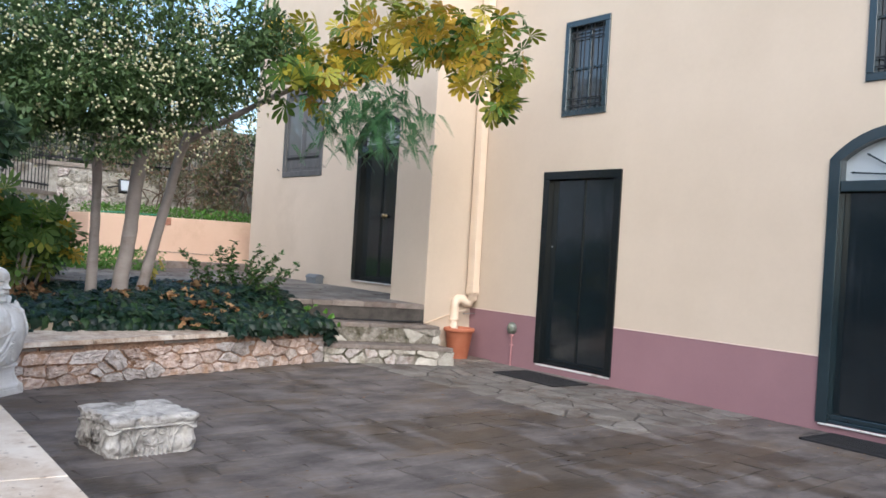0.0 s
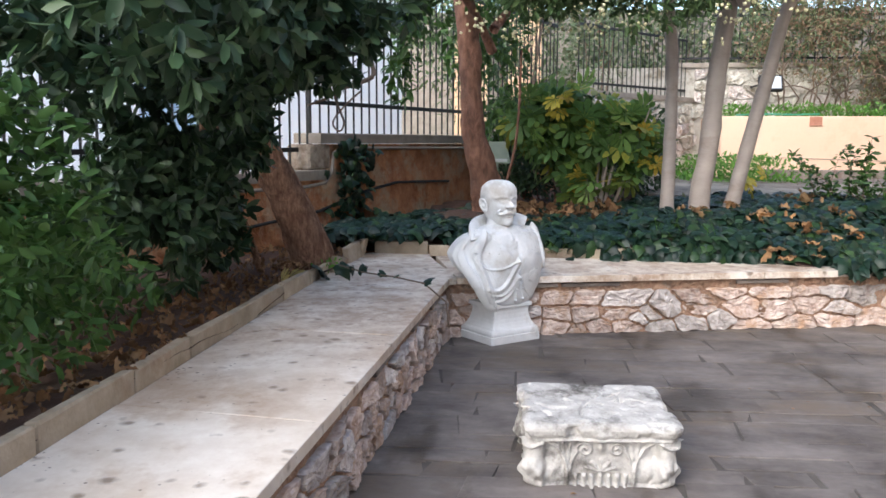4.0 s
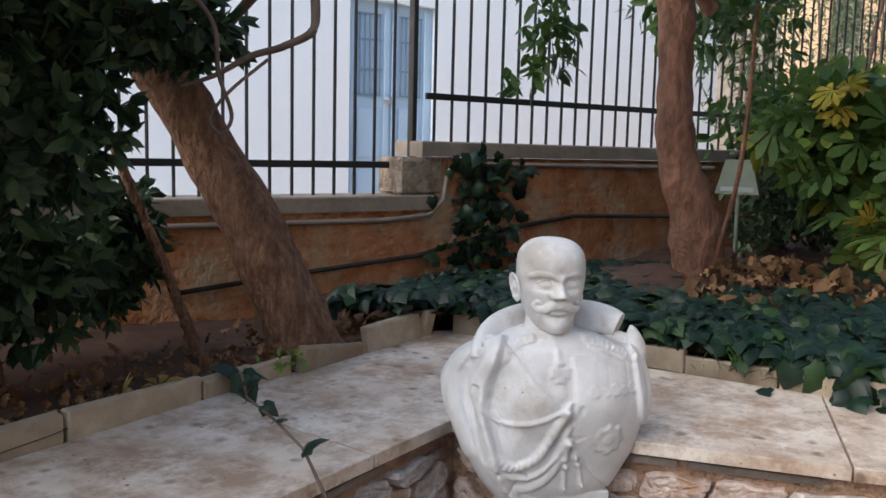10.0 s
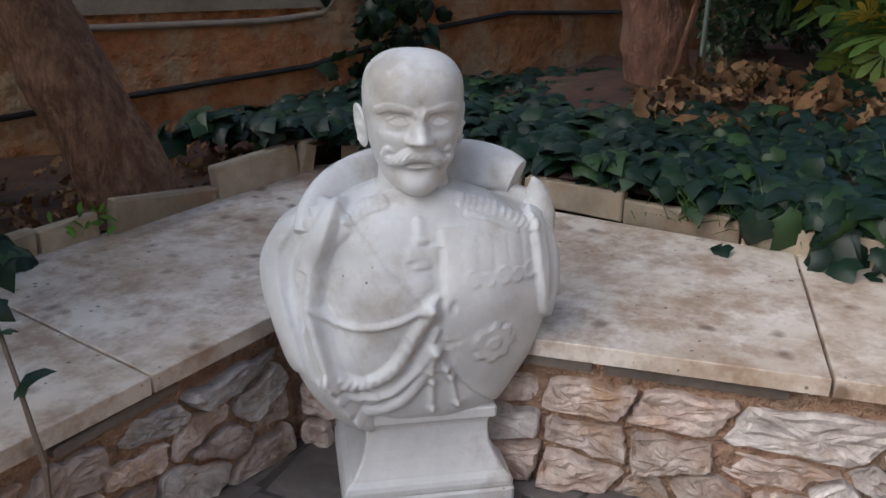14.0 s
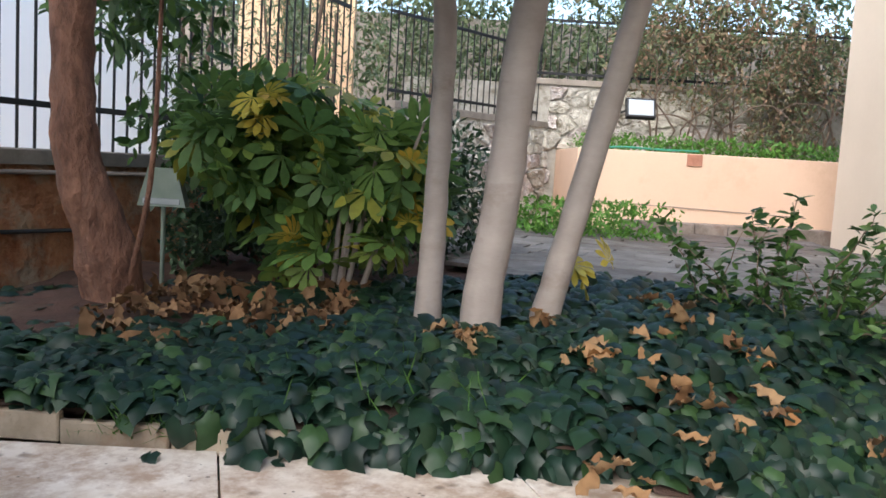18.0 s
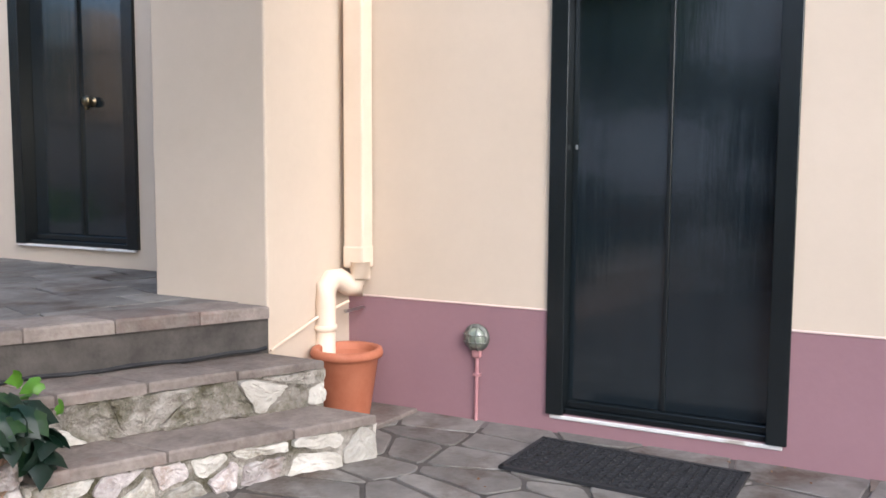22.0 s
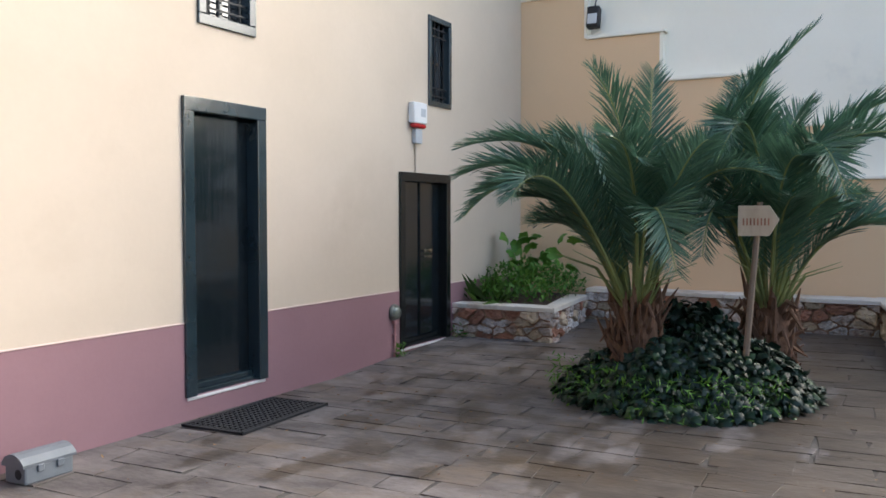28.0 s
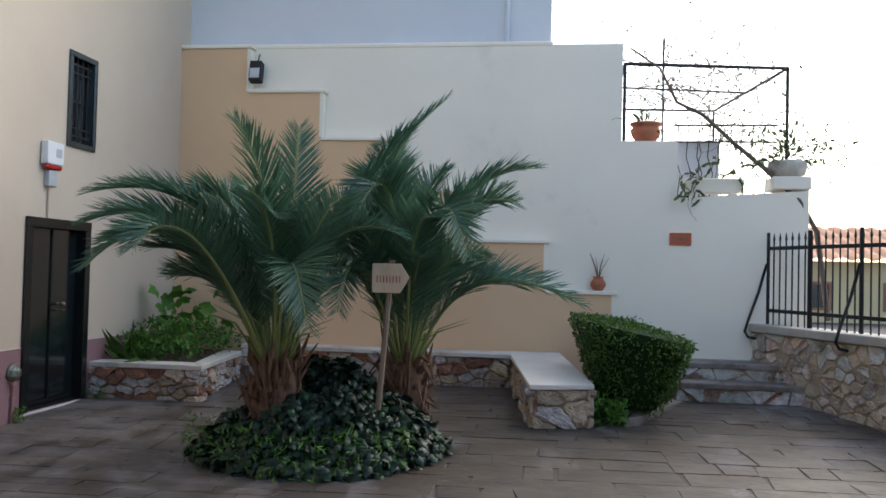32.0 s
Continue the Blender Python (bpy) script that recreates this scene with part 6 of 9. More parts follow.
# ---- leaf tools ----
def leaf_material(name, cols, rough=0.45, spec=0.4, trans=0.15):
    """Leaf colours spread over the single leaves, with a lighter touch where light shines through."""
    m = bpy.data.materials.new(name)
    m.use_nodes = True
    nt = m.node_tree
    b = nt.nodes["Principled BSDF"]
    geo = nt.nodes.new("ShaderNodeNewGeometry")
    ramp = nt.nodes.new("ShaderNodeValToRGB")
    el = ramp.color_ramp.elements
    while len(el) < len(cols):
        el.new(0.5)
    for i, c in enumerate(cols):
        el[i].position = i / max(1, len(cols) - 1)
        el[i].color = (*c, 1)
    nt.links.new(geo.outputs["Random Per Island"], ramp.inputs[0])
    n = nt.nodes.new("ShaderNodeTexNoise")
    n.inputs["Scale"].default_value = 25.0
    hs = nt.nodes.new("ShaderNodeHueSaturation")
    mr = nt.nodes.new("ShaderNodeMapRange")
    mr.inputs["To Min"].default_value, mr.inputs["To Max"].default_value = 0.7, 1.3
    nt.links.new(geo.outputs["Position"], n.inputs["Vector"])
    nt.links.new(n.outputs[0], mr.inputs["Value"])
    nt.links.new(mr.outputs[0], hs.inputs["Value"])
    nt.links.new(ramp.outputs[0], hs.inputs["Color"])
    nt.links.new(hs.outputs[0], b.inputs["Base Color"])
    b.inputs["Roughness"].default_value = rough
    b.inputs["Specular IOR Level"].default_value = spec
    if trans:
        tr = nt.nodes.new("ShaderNodeBsdfTranslucent")
        nt.links.new(hs.outputs[0], tr.inputs["Color"])
        mix = nt.nodes.new("ShaderNodeMixShader")
        mix.inputs[0].default_value = trans
        nt.links.new(b.outputs[0], mix.inputs[1])
        nt.links.new(tr.outputs[0], mix.inputs[2])
        nt.links.new(mix.outputs[0], nt.nodes["Material Output"].inputs["Surface"])
    return m


def fast_mesh(name, V, loops, starts, totals, mat, parent=None, label=""):
    me = bpy.data.meshes.new(name)
    me.vertices.add(len(V))
    me.vertices.foreach_set("co", np.asarray(V, np.float32).ravel())
    me.loops.add(len(loops))
    me.loops.foreach_set("vertex_index", np.asarray(loops, np.int32))
    me.polygons.add(len(starts))
    me.polygons.foreach_set("loop_start", np.asarray(starts, np.int32))
    me.polygons.foreach_set("loop_total", np.asarray(totals, np.int32))
    me.polygons.foreach_set("use_smooth", np.ones(len(starts), bool))
    me.update(calc_edges=True)
    me.materials.append(mat)
    ob = new(name, me)
    if parent is not None:
        ob.parent = parent
    if label:
        ob["label"] = label
    return ob


def scatter(name, P, D, N, S, tpl, mat, parent=None, label=""):
    """One mesh of many leaves: places, length ways, face normals, sizes; tpl is (points, faces)."""
    tv, tf = np.array(tpl[0], float), tpl[1]
    P, D, N, S = np.asarray(P, float), unit(np.asarray(D, float)), np.asarray(N, float), np.asarray(S, float)
    B = unit(np.cross(N, D))
    N = np.cross(D, B)
    V = P[:, None] + S[:, None, None] * (tv[None, :, 0:1] * D[:, None] + tv[None, :, 1:2] * B[:, None] + tv[None, :, 2:3] * N[:, None])
    k, n = len(tv), len(P)
    flat = np.concatenate([np.array(f) for f in tf])
    tot = np.array([len(f) for f in tf])
    st = np.concatenate([[0], np.cumsum(tot)[:-1]])
    loops = (np.arange(n)[:, None] * k + flat[None]).ravel()
    starts = (np.arange(n)[:, None] * len(flat) + st[None]).ravel()
    totals = np.tile(tot, n)
    return fast_mesh(name, V.reshape(-1, 3), loops, starts, totals, mat, parent, label)


OVAL = ([(0, 0, 0), (0.3, 0.19, 0.04), (0.7, 0.17, 0.02), (1, 0, -0.06), (0.7, -0.17, 0.02), (0.3, -0.19, 0.04), (0.5, 0, -0.02)], [(0, 6, 1), (1, 6, 2), (2, 6, 3), (3, 6, 4), (4, 6, 5), (5, 6, 0)])
SLIM = ([(0, 0, 0), (0.35, 0.10, 0.02), (1, 0, -0.08), (0.35, -0.10, 0.02), (0.5, 0, -0.02)], [(0, 4, 1), (1, 4, 2), (2, 4, 3), (3, 4, 0)])
IVY = ([(0, 0, -0.02), (-0.15, 0.14, -0.05), (-0.13, 0.36, -0.14), (0.08, 0.42, -0.10), (0.30, 0.52, -0.18), (0.44, 0.36, -0.09), (0.68, 0.24, -0.12), (1.0, 0, -0.30), (0.68, -0.24, -0.12), (0.44, -0.36, -0.09), (0.30, -0.52, -0.18), (0.08, -0.42, -0.10), (-0.13, -0.36, -0.14), (-0.15, -0.14, -0.05), (0.22, 0, 0.03), (0.60, 0, -0.05), (0.18, 0.24, 0.05), (0.18, -0.24, 0.05), (0.46, 0.15, 0.02), (0.46, -0.15, 0.02)],
       [(0, 14, 16, 1), (1, 16, 3, 2), (3, 16, 5, 4), (14, 18, 5, 16), (14, 15, 18), (5, 18, 6), (18, 15, 7, 6), (15, 19, 8, 7), (14, 19, 15), (19, 9, 8), (14, 17, 9, 19), (17, 11, 10, 9), (17, 13, 12, 11), (0, 13, 17, 14)])


def palmate():
    V, F = [(0, 0, 0)], []
    for a, l in ((-105, 0.55), (-65, 0.8), (-30, 0.95), (0, 1.0), (30, 0.95), (65, 0.8), (105, 0.55)):
        a = radians(a)
        c, s = math.cos(a), math.sin(a)
        n = len(V)
        for t, w, z in ((0.34, 0.06, 0.02), (0.66, 0.14, 0.0), (0.86, 0.105, -0.06), (1.0, 0.0, -0.12), (0.86, -0.105, -0.06), (0.66, -0.14, 0.0), (0.34, -0.06, 0.02)):
            V.append((l * t * c - w * s, l * t * s + w * c, z))
        F.append((0, *range(n + 6, n - 1, -1)))
    return V, F


FIG = palmate()
rng = np.random.default_rng(7)


def rand_dirs(n, up=0.0):
    d = rng.normal(size=(n, 3))
    d[:, 2] += up
    return unit(d)


ivy_mat = leaf_material("ivy_leaves", [(0.004, 0.012, 0.008), (0.006, 0.019, 0.011), (0.009, 0.026, 0.014), (0.008, 0.022, 0.015), (0.012, 0.031, 0.015), (0.030, 0.064, 0.020)], 0.40, 0.29, 0.02)
palm_mat = leaf_material("palm_leaflets", [(0.050, 0.118, 0.080), (0.075, 0.165, 0.105), (0.105, 0.21, 0.125)], 0.34, 0.6, 0.25)
weed_mat = leaf_material("bright_weeds", [(0.05, 0.14, 0.02), (0.09, 0.21, 0.03), (0.13, 0.27, 0.045)], 0.5, 0.3, 0.25)
hedge_mat = leaf_material("box_hedge_leaves", [(0.025, 0.062, 0.010), (0.052, 0.115, 0.017), (0.085, 0.165, 0.026)], 0.45, 0.3, 0.2)
twig_mat = material("brown_twigs", (0.10, 0.07, 0.05), (0.17, 0.12, 0.09), 12, 0.9, 0.5, 60)
frond_rib = material("palm_midrib", (0.16, 0.20, 0.06), (0.24, 0.26, 0.10), 8, 0.5, 0.1, 50)
palm_fibre = material("palm_trunk_fibre", (0.10, 0.05, 0.03), (0.19, 0.10, 0.06), 14, 0.95, 0.9, 60, stretch=(1, 1, 0.4))

# ---- end wall: white, with a peach stepped parapet in front ----
EX = END_X
endw = tagged(new("wall_end"), "white plastered end wall stepping down under the roof terrace", "wall", "", "structure")


def yz_prism(poly, x0, x1):
    bm = bmesh.new()
    a = [bm.verts.new((x0, y, z)) for y, z in poly]
    b = [bm.verts.new((x1, y, z)) for y, z in poly]
    n = len(poly)
    bm.faces.new(a)
    bm.faces.new(b[::-1])
    for i in range(n):
        bm.faces.new((a[i], b[i], b[(i + 1) % n], a[(i + 1) % n]))
    bmesh.ops.recalc_face_normals(bm, faces=bm.faces)
    return bm


part("wall_face", yz_prism([(0.0, -0.3), (0.0, 4.16), (-5.36, 4.16), (-5.36, 3.02), (-6.0, 3.02), (-6.0, 2.36), (-7.45, 2.46), (-7.45, -0.3)], EX, EX + 0.35), plaster_white, endw)
part("wall_upper", boxm((EX + 0.10, -4.52, 4.16), (EX + 0.5, 0.0, 7.2)), plaster_blue := material("bluish_white_plaster", (0.60, 0.62, 0.66), (0.66, 0.68, 0.71), 0.7, 0.9, 0.1, 20, c3=(0.55, 0.54, 0.5), stain=0.15), endw)
part("upper_pipe", tube(bmesh.new(), [(EX + 0.07, -4.0, 4.2), (EX + 0.07, -4.0, 7.2)], 0.03, 10), plaster_blue, endw)
part("ledge", boxm((EX - 0.01, -4.55, 4.145), (EX + 0.12, 0.0, 4.20), 0.01), plaster_white, endw)
STEPS = [(0.0, -0.87, 4.12), (-0.87, -1.80, 3.57), (-1.80, -2.72, 2.99), (-2.72, -3.64, 2.39), (-3.64, -4.52, 1.80), (-4.52, -5.30, 1.225)]
par = tagged(new("wall_parapet"), "peach plastered stepped parapet with white copings", "wall", "", "structure")
poly = [(0.0, -0.2)] + [p for a, b, z in STEPS for p in ((a, z), (b, z))] + [(-5.30, -0.2)]
part("parapet_face", yz_prism(poly, EX - 0.13, EX - 0.002), plaster_peach, par)
for a, b, z in STEPS:
    part("coping", boxm((EX - 0.16, b - 0.04, z + 0.002), (EX - 0.001, a, z + 0.045), 0.006), plaster_white, par)
    part("edge_band", boxm((EX - 0.136, b - 0.012, z - 0.53), (EX - 0.003, b + 0.028, z), 0.0), plaster_white, par)

sc = thing("wall_spotlight", "small black spotlight on the end wall", "spotlight", at=(EX - 0.1, -0.97, 3.78))
part("lamp_body", boxm((-0.12, -0.075, -0.10), (0.0, 0.075, 0.16), 0.012, 2, Matrix.Rotation(radians(12), 4, "Y")), iron, sc)
part("lamp_lens", boxm((-0.128, -0.06, -0.07), (-0.118, 0.06, 0.06), 0.004, 1, Matrix.Rotation(radians(12), 4, "Y")), pane_pale, sc)
part("bracket", tube(bmesh.new(), [(0.0, 0, 0.14), (0.06, 0.02, 0.22), (0.1, 0.02, 0.30)], 0.008, 6), iron, sc)

orange = material("orange_red_plaque", (0.42, 0.085, 0.035), (0.48, 0.11, 0.05), 6, 0.6, 0.05, 60)
plq = thing("wall_plaque", "small orange red plaque on the white wall", "plaque", at=(EX - 0.012, -6.045, 1.89))
part("plate", boxm((-0.012, -0.12, -0.07), (0.0115, 0.12, 0.07), 0.004), orange, plq)
for k, (w, z) in enumerate(((0.07, 0.028), (0.085, 0.0), (0.06, -0.030))):
    part("lettering", boxm((-0.0135, -w, z - 0.007), (-0.0125, w, z + 0.007)), rubble_r, plq)

# pot with a dry plant on the lowest parapet step
pp = thing("clay_jar", "clay jar with a dry twiggy plant on the parapet", "flower pot", at=(EX - 0.075, -5.12, 1.272))
part("jar_body", lathe(bmesh.new(), [(0.05, 0.0), (0.085, 0.05), (0.09, 0.09), (0.06, 0.13), (0.055, 0.15), (0.07, 0.165), (0.055, 0.165), (0.045, 0.13)], 20, caps=False), terracotta, pp, smooth=True)
for k in range(7):
    a = rng.uniform(-0.5, 0.5)
    part("twig", tube(bmesh.new(), [(0, 0, 0.12), (0.03 * a, 0.10 * a, 0.27), (0.05 * a, 0.24 * a, 0.38 + 0.05 * k % 0.1)], [0.006, 0.004, 0.002], 5), twig_mat, pp)

# ---- raised beds of the end court ----
def stone_bed(name, label, pts, sides, z0, z1, cap_w, seed, mats, cw=0.15, ch=0.085):
    b = thing(name, label, "raised bed")
    part("bed_core", prism(bmesh.new(), pts, -0.2, z1 - 0.05), mortar, b)
    for k, (p, q) in enumerate(sides):
        p, q = Vector(p), Vector(q)
        d = (q - p)
        rubble(b, tuple(p), tuple(d.normalized()), d.length, z0, z1 - 0.055, cw, ch, 0.018, 0.03, mats, seed + k)
    return b


cols = [rubble_a, rubble_b, rubble_b, rubble_r, rubble_y]
bl = stone_bed("raised_bed", "rubble stone raised bed with marble edge full of weeds", [(10.76, 0.0), (10.76, -1.16), (12.3, -0.98), (12.75, -0.98), (12.75, 0.0)], [((10.76, 0.0), (10.76, -1.16)), ((10.76, -1.16), (12.3, -0.98))], 0.06, 0.46, 0.3, 80, cols)
slab(bl, "marble_edge", [(10.73, -0.005), (11.0, -0.005), (11.0, -1.0), (10.73, -1.19)][::-1], 0.412, 0.46, marble, 0.008)
slab(bl, "marble_edge", [(10.735, -1.195), (11.0, -1.003), (12.33, -0.76), (12.33, -1.01)][::-1], 0.413, 0.461, marble, 0.008)
part("bed_soil", prism(bmesh.new(), [(11.0, -0.01), (11.0, -0.98), (12.3, -0.76), (12.6, -0.76), (12.6, -0.01)], 0.40, 0.44), soil, bl)
bf = stone_bed("back_bench", "rubble stone bench along the end wall with marble top", [(12.32, -0.98), (12.26, -4.2), (12.62, -4.2), (12.62, -0.98)], [((12.32, -0.98), (12.26, -4.15))], 0.12, 0.545, 0.3, 90, cols, 0.17, 0.10)
slab(bf, "marble_slab", [(12.29, -1.0), (12.23, -2.6), (12.61, -2.6), (12.61, -1.0)], 0.50, 0.545, marble, 0.008)
slab(bf, "marble_slab", [(12.23, -2.61), (12.22, -4.16), (12.61, -4.16), (12.61, -2.61)], 0.50, 0.545, marble, 0.008)
br = stone_bed("side_bench", "rubble stone bench end with a white marble slab on top", [(10.30, -4.47), (10.42, -4.97), (12.62, -4.66), (12.62, -4.14)], [((10.42, -4.97), (12.6, -4.66)), ((12.3, -4.2), (10.30, -4.47)), ((10.30, -4.47), (10.42, -4.97))], 0.08, 0.47, 0.3, 100, [rubble_y, rubble_y, rubble_b, rubble_y], 0.25, 0.13)
bm = prism(bmesh.new(), [(10.25, -4.44), (10.40, -5.01), (12.61, -4.70), (12.61, -4.10)][::-1], 0.0, 0.045)
bmesh.ops.bevel(bm, geom=bm.edges[:], offset=0.006, segments=2, affect="EDGES")
for v in bm.verts:
    v.co.z += 0.425 + 0.035 * (v.co.x - 10.3)
part("marble_slab", bm, marble, br)

# weeds in the raised bed
n = 1500
P = np.stack([rng.uniform(11.02, 12.55, n), rng.uniform(-0.95, -0.05, n), np.zeros(n)], 1)
hh = 0.30 + 0.20 * np.sin((P[:, 0] - 11.0) * 2.0) ** 2 - 0.25 * np.abs(P[:, 1] + 0.45)
P[:, 2] = 0.44 + rng.uniform(0, 1, n) ** 0.6 * hh
wd = tagged(scatter("weeds", P, rand_dirs(n, 0.5), rand_dirs(n, 1.5), rng.uniform(0.04, 0.085, n), OVAL, weed_mat), "bright green weeds filling the raised bed", "weeds", "", "stuff")
n = 26
P = np.stack([rng.uniform(11.6, 12.5, n), rng.uniform(-0.75, -0.1, n), rng.uniform(0.75, 1.20, n)], 1)
tagged(scatter("broad_leaved_weed", P, rand_dirs(n, -0.2), rand_dirs(n, 1.5), rng.uniform(0.14, 0.22, n), IVY, weed_mat), "broad-leaved green plant growing against the wall", "plant", "", "stuff")
n = 60
P = np.stack([rng.uniform(10.95, 11.5, n), rng.uniform(-0.5, -0.05, n), np.full(n, 0.46)], 1)
tagged(scatter("strap_leaves", P, rand_dirs(n, 1.3), rand_dirs(n, 0.2), rng.uniform(0.2, 0.42, n), SLIM, hedge_mat), "tuft of narrow green strap leaves in the raised bed", "plant")
n = 90
P = np.concatenate([np.stack([rng.uniform(10.62, 10.78, 45), rng.uniform(-0.22, -0.02, 45), rng.uniform(0.08, 0.22, 45)], 1), np.stack([rng.uniform(9.50, 9.60, 45), rng.uniform(-0.10, -0.02, 45), rng.uniform(0.05, 0.17, 45)], 1)])
tagged(scatter("wall_weeds", P, rand_dirs(n, 0.3), rand_dirs(n, 1), rng.uniform(0.03, 0.06, n), OVAL, weed_mat), "small weeds at the foot of the door", "weeds", "", "stuff")

# ---- hedge ----
hd = thing("box_hedge", "clipped rounded box hedge beside the bench", "hedge")


def hedge_point(u, v):
    """A rounded block: u round it, v from bottom to top and over it."""
    a = 2 * math.pi * u
    c, s = math.cos(a), math.sin(a)
    px, py = math.copysign(abs(c) ** 0.55, c), math.copysign(abs(s) ** 0.55, s)
    if v < 0.75:
        t = v / 0.75
        k = 0.50 + 0.50 * min(1.0, t * 1.1) ** 0.9
        z = t
    else:
        t = (v - 0.75) / 0.25
        k = (1 - t) ** 0.8
        z = 1 + 0.06 * math.sin(t * 1.5)
    return Vector((11.15 + 0.72 * px * k, -5.36 + 0.50 * py * k + 0.10 * (px * k), 0.17 + 0.77 * z + 0.10 * py * k * min(1.0, z)))


V, F = [], []
for j in range(13):
    for i in range(32):
        p = hedge_point(i / 32, j / 12)
        V.append(tuple(p.lerp(Vector((11.15, -5.36, 0.65)), 0.07)))
for j in range(12):
    for i in range(32):
        F.append((j * 32 + i, j * 32 + (i + 1) % 32, (j + 1) * 32 + (i + 1) % 32, (j + 1) * 32 + i))
# near-black green core: the shade between the leaves is put into its colour
leaf_gap_shade = leaf_material("hedge_inside", [(0.012, 0.028, 0.008), (0.016, 0.034, 0.009)], 0.9, 0.1, 0)
mesh_part("hedge_inside", V, F, leaf_gap_shade, hd)
n = 9000
P, N = [], []
for k in range(n):
    u, v = rng.random(), rng.random() ** 0.8
    p = hedge_point(u, v)
    q = (p - Vector((11.15, -5.36, 0.60))).normalized()
    p += q * (rng.normal() * 0.018 + 0.015 * noise.noise(p * 5))
    P.append(p)
    N.append(q)
N = np.array(N)
scatter("hedge_leaves", np.array(P), rand_dirs(n) + 0.6 * N, N + rng.normal(size=(n, 3)) * 0.6, rng.uniform(0.022, 0.042, n), OVAL, hedge_mat, hd)
n = 420
P = np.stack([rng.uniform(10.45, 11.1, n), rng.uniform(-5.32, -4.98, n), rng.uniform(0.08, 0.34, n)], 1)
tagged(scatter("hedge_weeds", P, rand_dirs(n, 0.4), rand_dirs(n, 1.2), rng.uniform(0.05, 0.09, n), OVAL, weed_mat), "leafy weeds spilling from under the hedge", "weeds", "", "stuff")
tagged(slab(None, "hedge_kerb", [(10.55, -5.30), (10.62, -5.42), (11.9, -6.0), (11.95, -5.75)], 0.0, 0.17, step_stone, 0.015), "low stone kerb at the foot of the hedge", "kerb")

# ---- steps and boundary wall at the far side ----
fs = thing("corner_steps", "two worn stone steps rising to a landing by the railing", "steps")
for x0, x1, z, y1 in ((11.9, 12.32, 0.35, -7.28), (12.25, 12.74, 0.53, -7.08)):
    part("step_core", prism(bmesh.new(), [(x0 + 0.03, -5.92), (x0 + 0.03, y1), (x1, y1 + 0.12), (x1, -5.92)], -0.1, z - 0.055), mortar, fs)
    y = -5.9
    k = 0
    while y > y1 + 0.1:
        w = min(0.5 + 0.13 * (k % 3), y - y1)
        slab(fs, "tread", [(x0, y - 0.004), (x0, y - w + 0.004), (x1, y - w + 0.004 + 0.0), (x1, y - 0.004)], z - 0.055, z, step_stone, 0.012)
        y -= w
        k += 1
    rubble(fs, (x0 + 0.03, -5.92), (0, -1), -5.92 - y1, z - 0.20, z - 0.06, 0.24, 0.13, 0.015, 0.012, [rubble_b, limestone], 130 + int(x0))

tan_mortar = material("tan_lime_mortar", (0.30, 0.22, 0.14), (0.42, 0.33, 0.23), 9, 0.95, 0.9, 40, c3=(0.20, 0.16, 0.11), stain=0.3)
RP, RD = Vector((12.75, -6.86)), Vector((-0.92, -0.39)).normalized()
rw = thing("court_wall", "ochre rubble boundary wall with cement coping and iron railing", "boundary wall")
RN = Vector((RD[1], -RD[0]))     # outward side
rstrip = lambda a, b, s0, s1: [tuple(RP + RD * a + RN * s0), tuple(RP + RD * b + RN * s0), tuple(RP + RD * b + RN * s1), tuple(RP + RD * a + RN * s1)]
RN = -RN if (RP + RN)[1] > RP[1] else RN
part("wall_core", prism(bmesh.new(), rstrip(-0.3, 9.0, 0.0, 0.3), -0.2, 0.86), tan_mortar, rw)
q = RP + RD * 0.0
rubble(rw, tuple(q), tuple(RD), 4.6, 0.10, 0.85, 0.135, 0.10, 0.026, 0.018, [rubble_y, rubble_a, rubble_a, limestone, rubble_y], 140)
slab(rw, "coping", rstrip(-0.3, 9.0, -0.05, 0.34), 0.862, 0.945, material("pale_cement_coping", (0.34, 0.32, 0.28), (0.44, 0.42, 0.38), 6, 0.9, 0.35, 40), 0.012)
rr = thing("court_railing", "black spear-topped iron railing with curved stays", "railing")
rail_run(rr, RP, RD, RN * 0.15, 0.05, 4.8, 0.945, (1.10, 1.80), 1.88, 0.105, 0.009, True)
for a in (0.05, 0.75, 1.5, 2.6, 3.7):
    q = RP + RD * a + RN * 0.15
    part("post", boxm((q[0] - 0.018, q[1] - 0.018, 0.945), (q[0] + 0.018, q[1] + 0.018, 1.98), 0.004), iron, rr)
for a in (0.05, 1.5):
    q0 = RP + RD * a
    pts = [(*(q0 + RN * 0.13), 1.62), (*(q0 + RN * 0.03), 1.30), (*(q0 - RN * 0.10), 0.98), (*(q0 - RN * 0.14), 0.86), (*(q0 - RN * 0.10), 0.80), (*(q0 - RN * 0.0), 0.78)]
    part("stay", tube(bmesh.new(), pts, 0.016, 8), iron, rr, smooth=True)

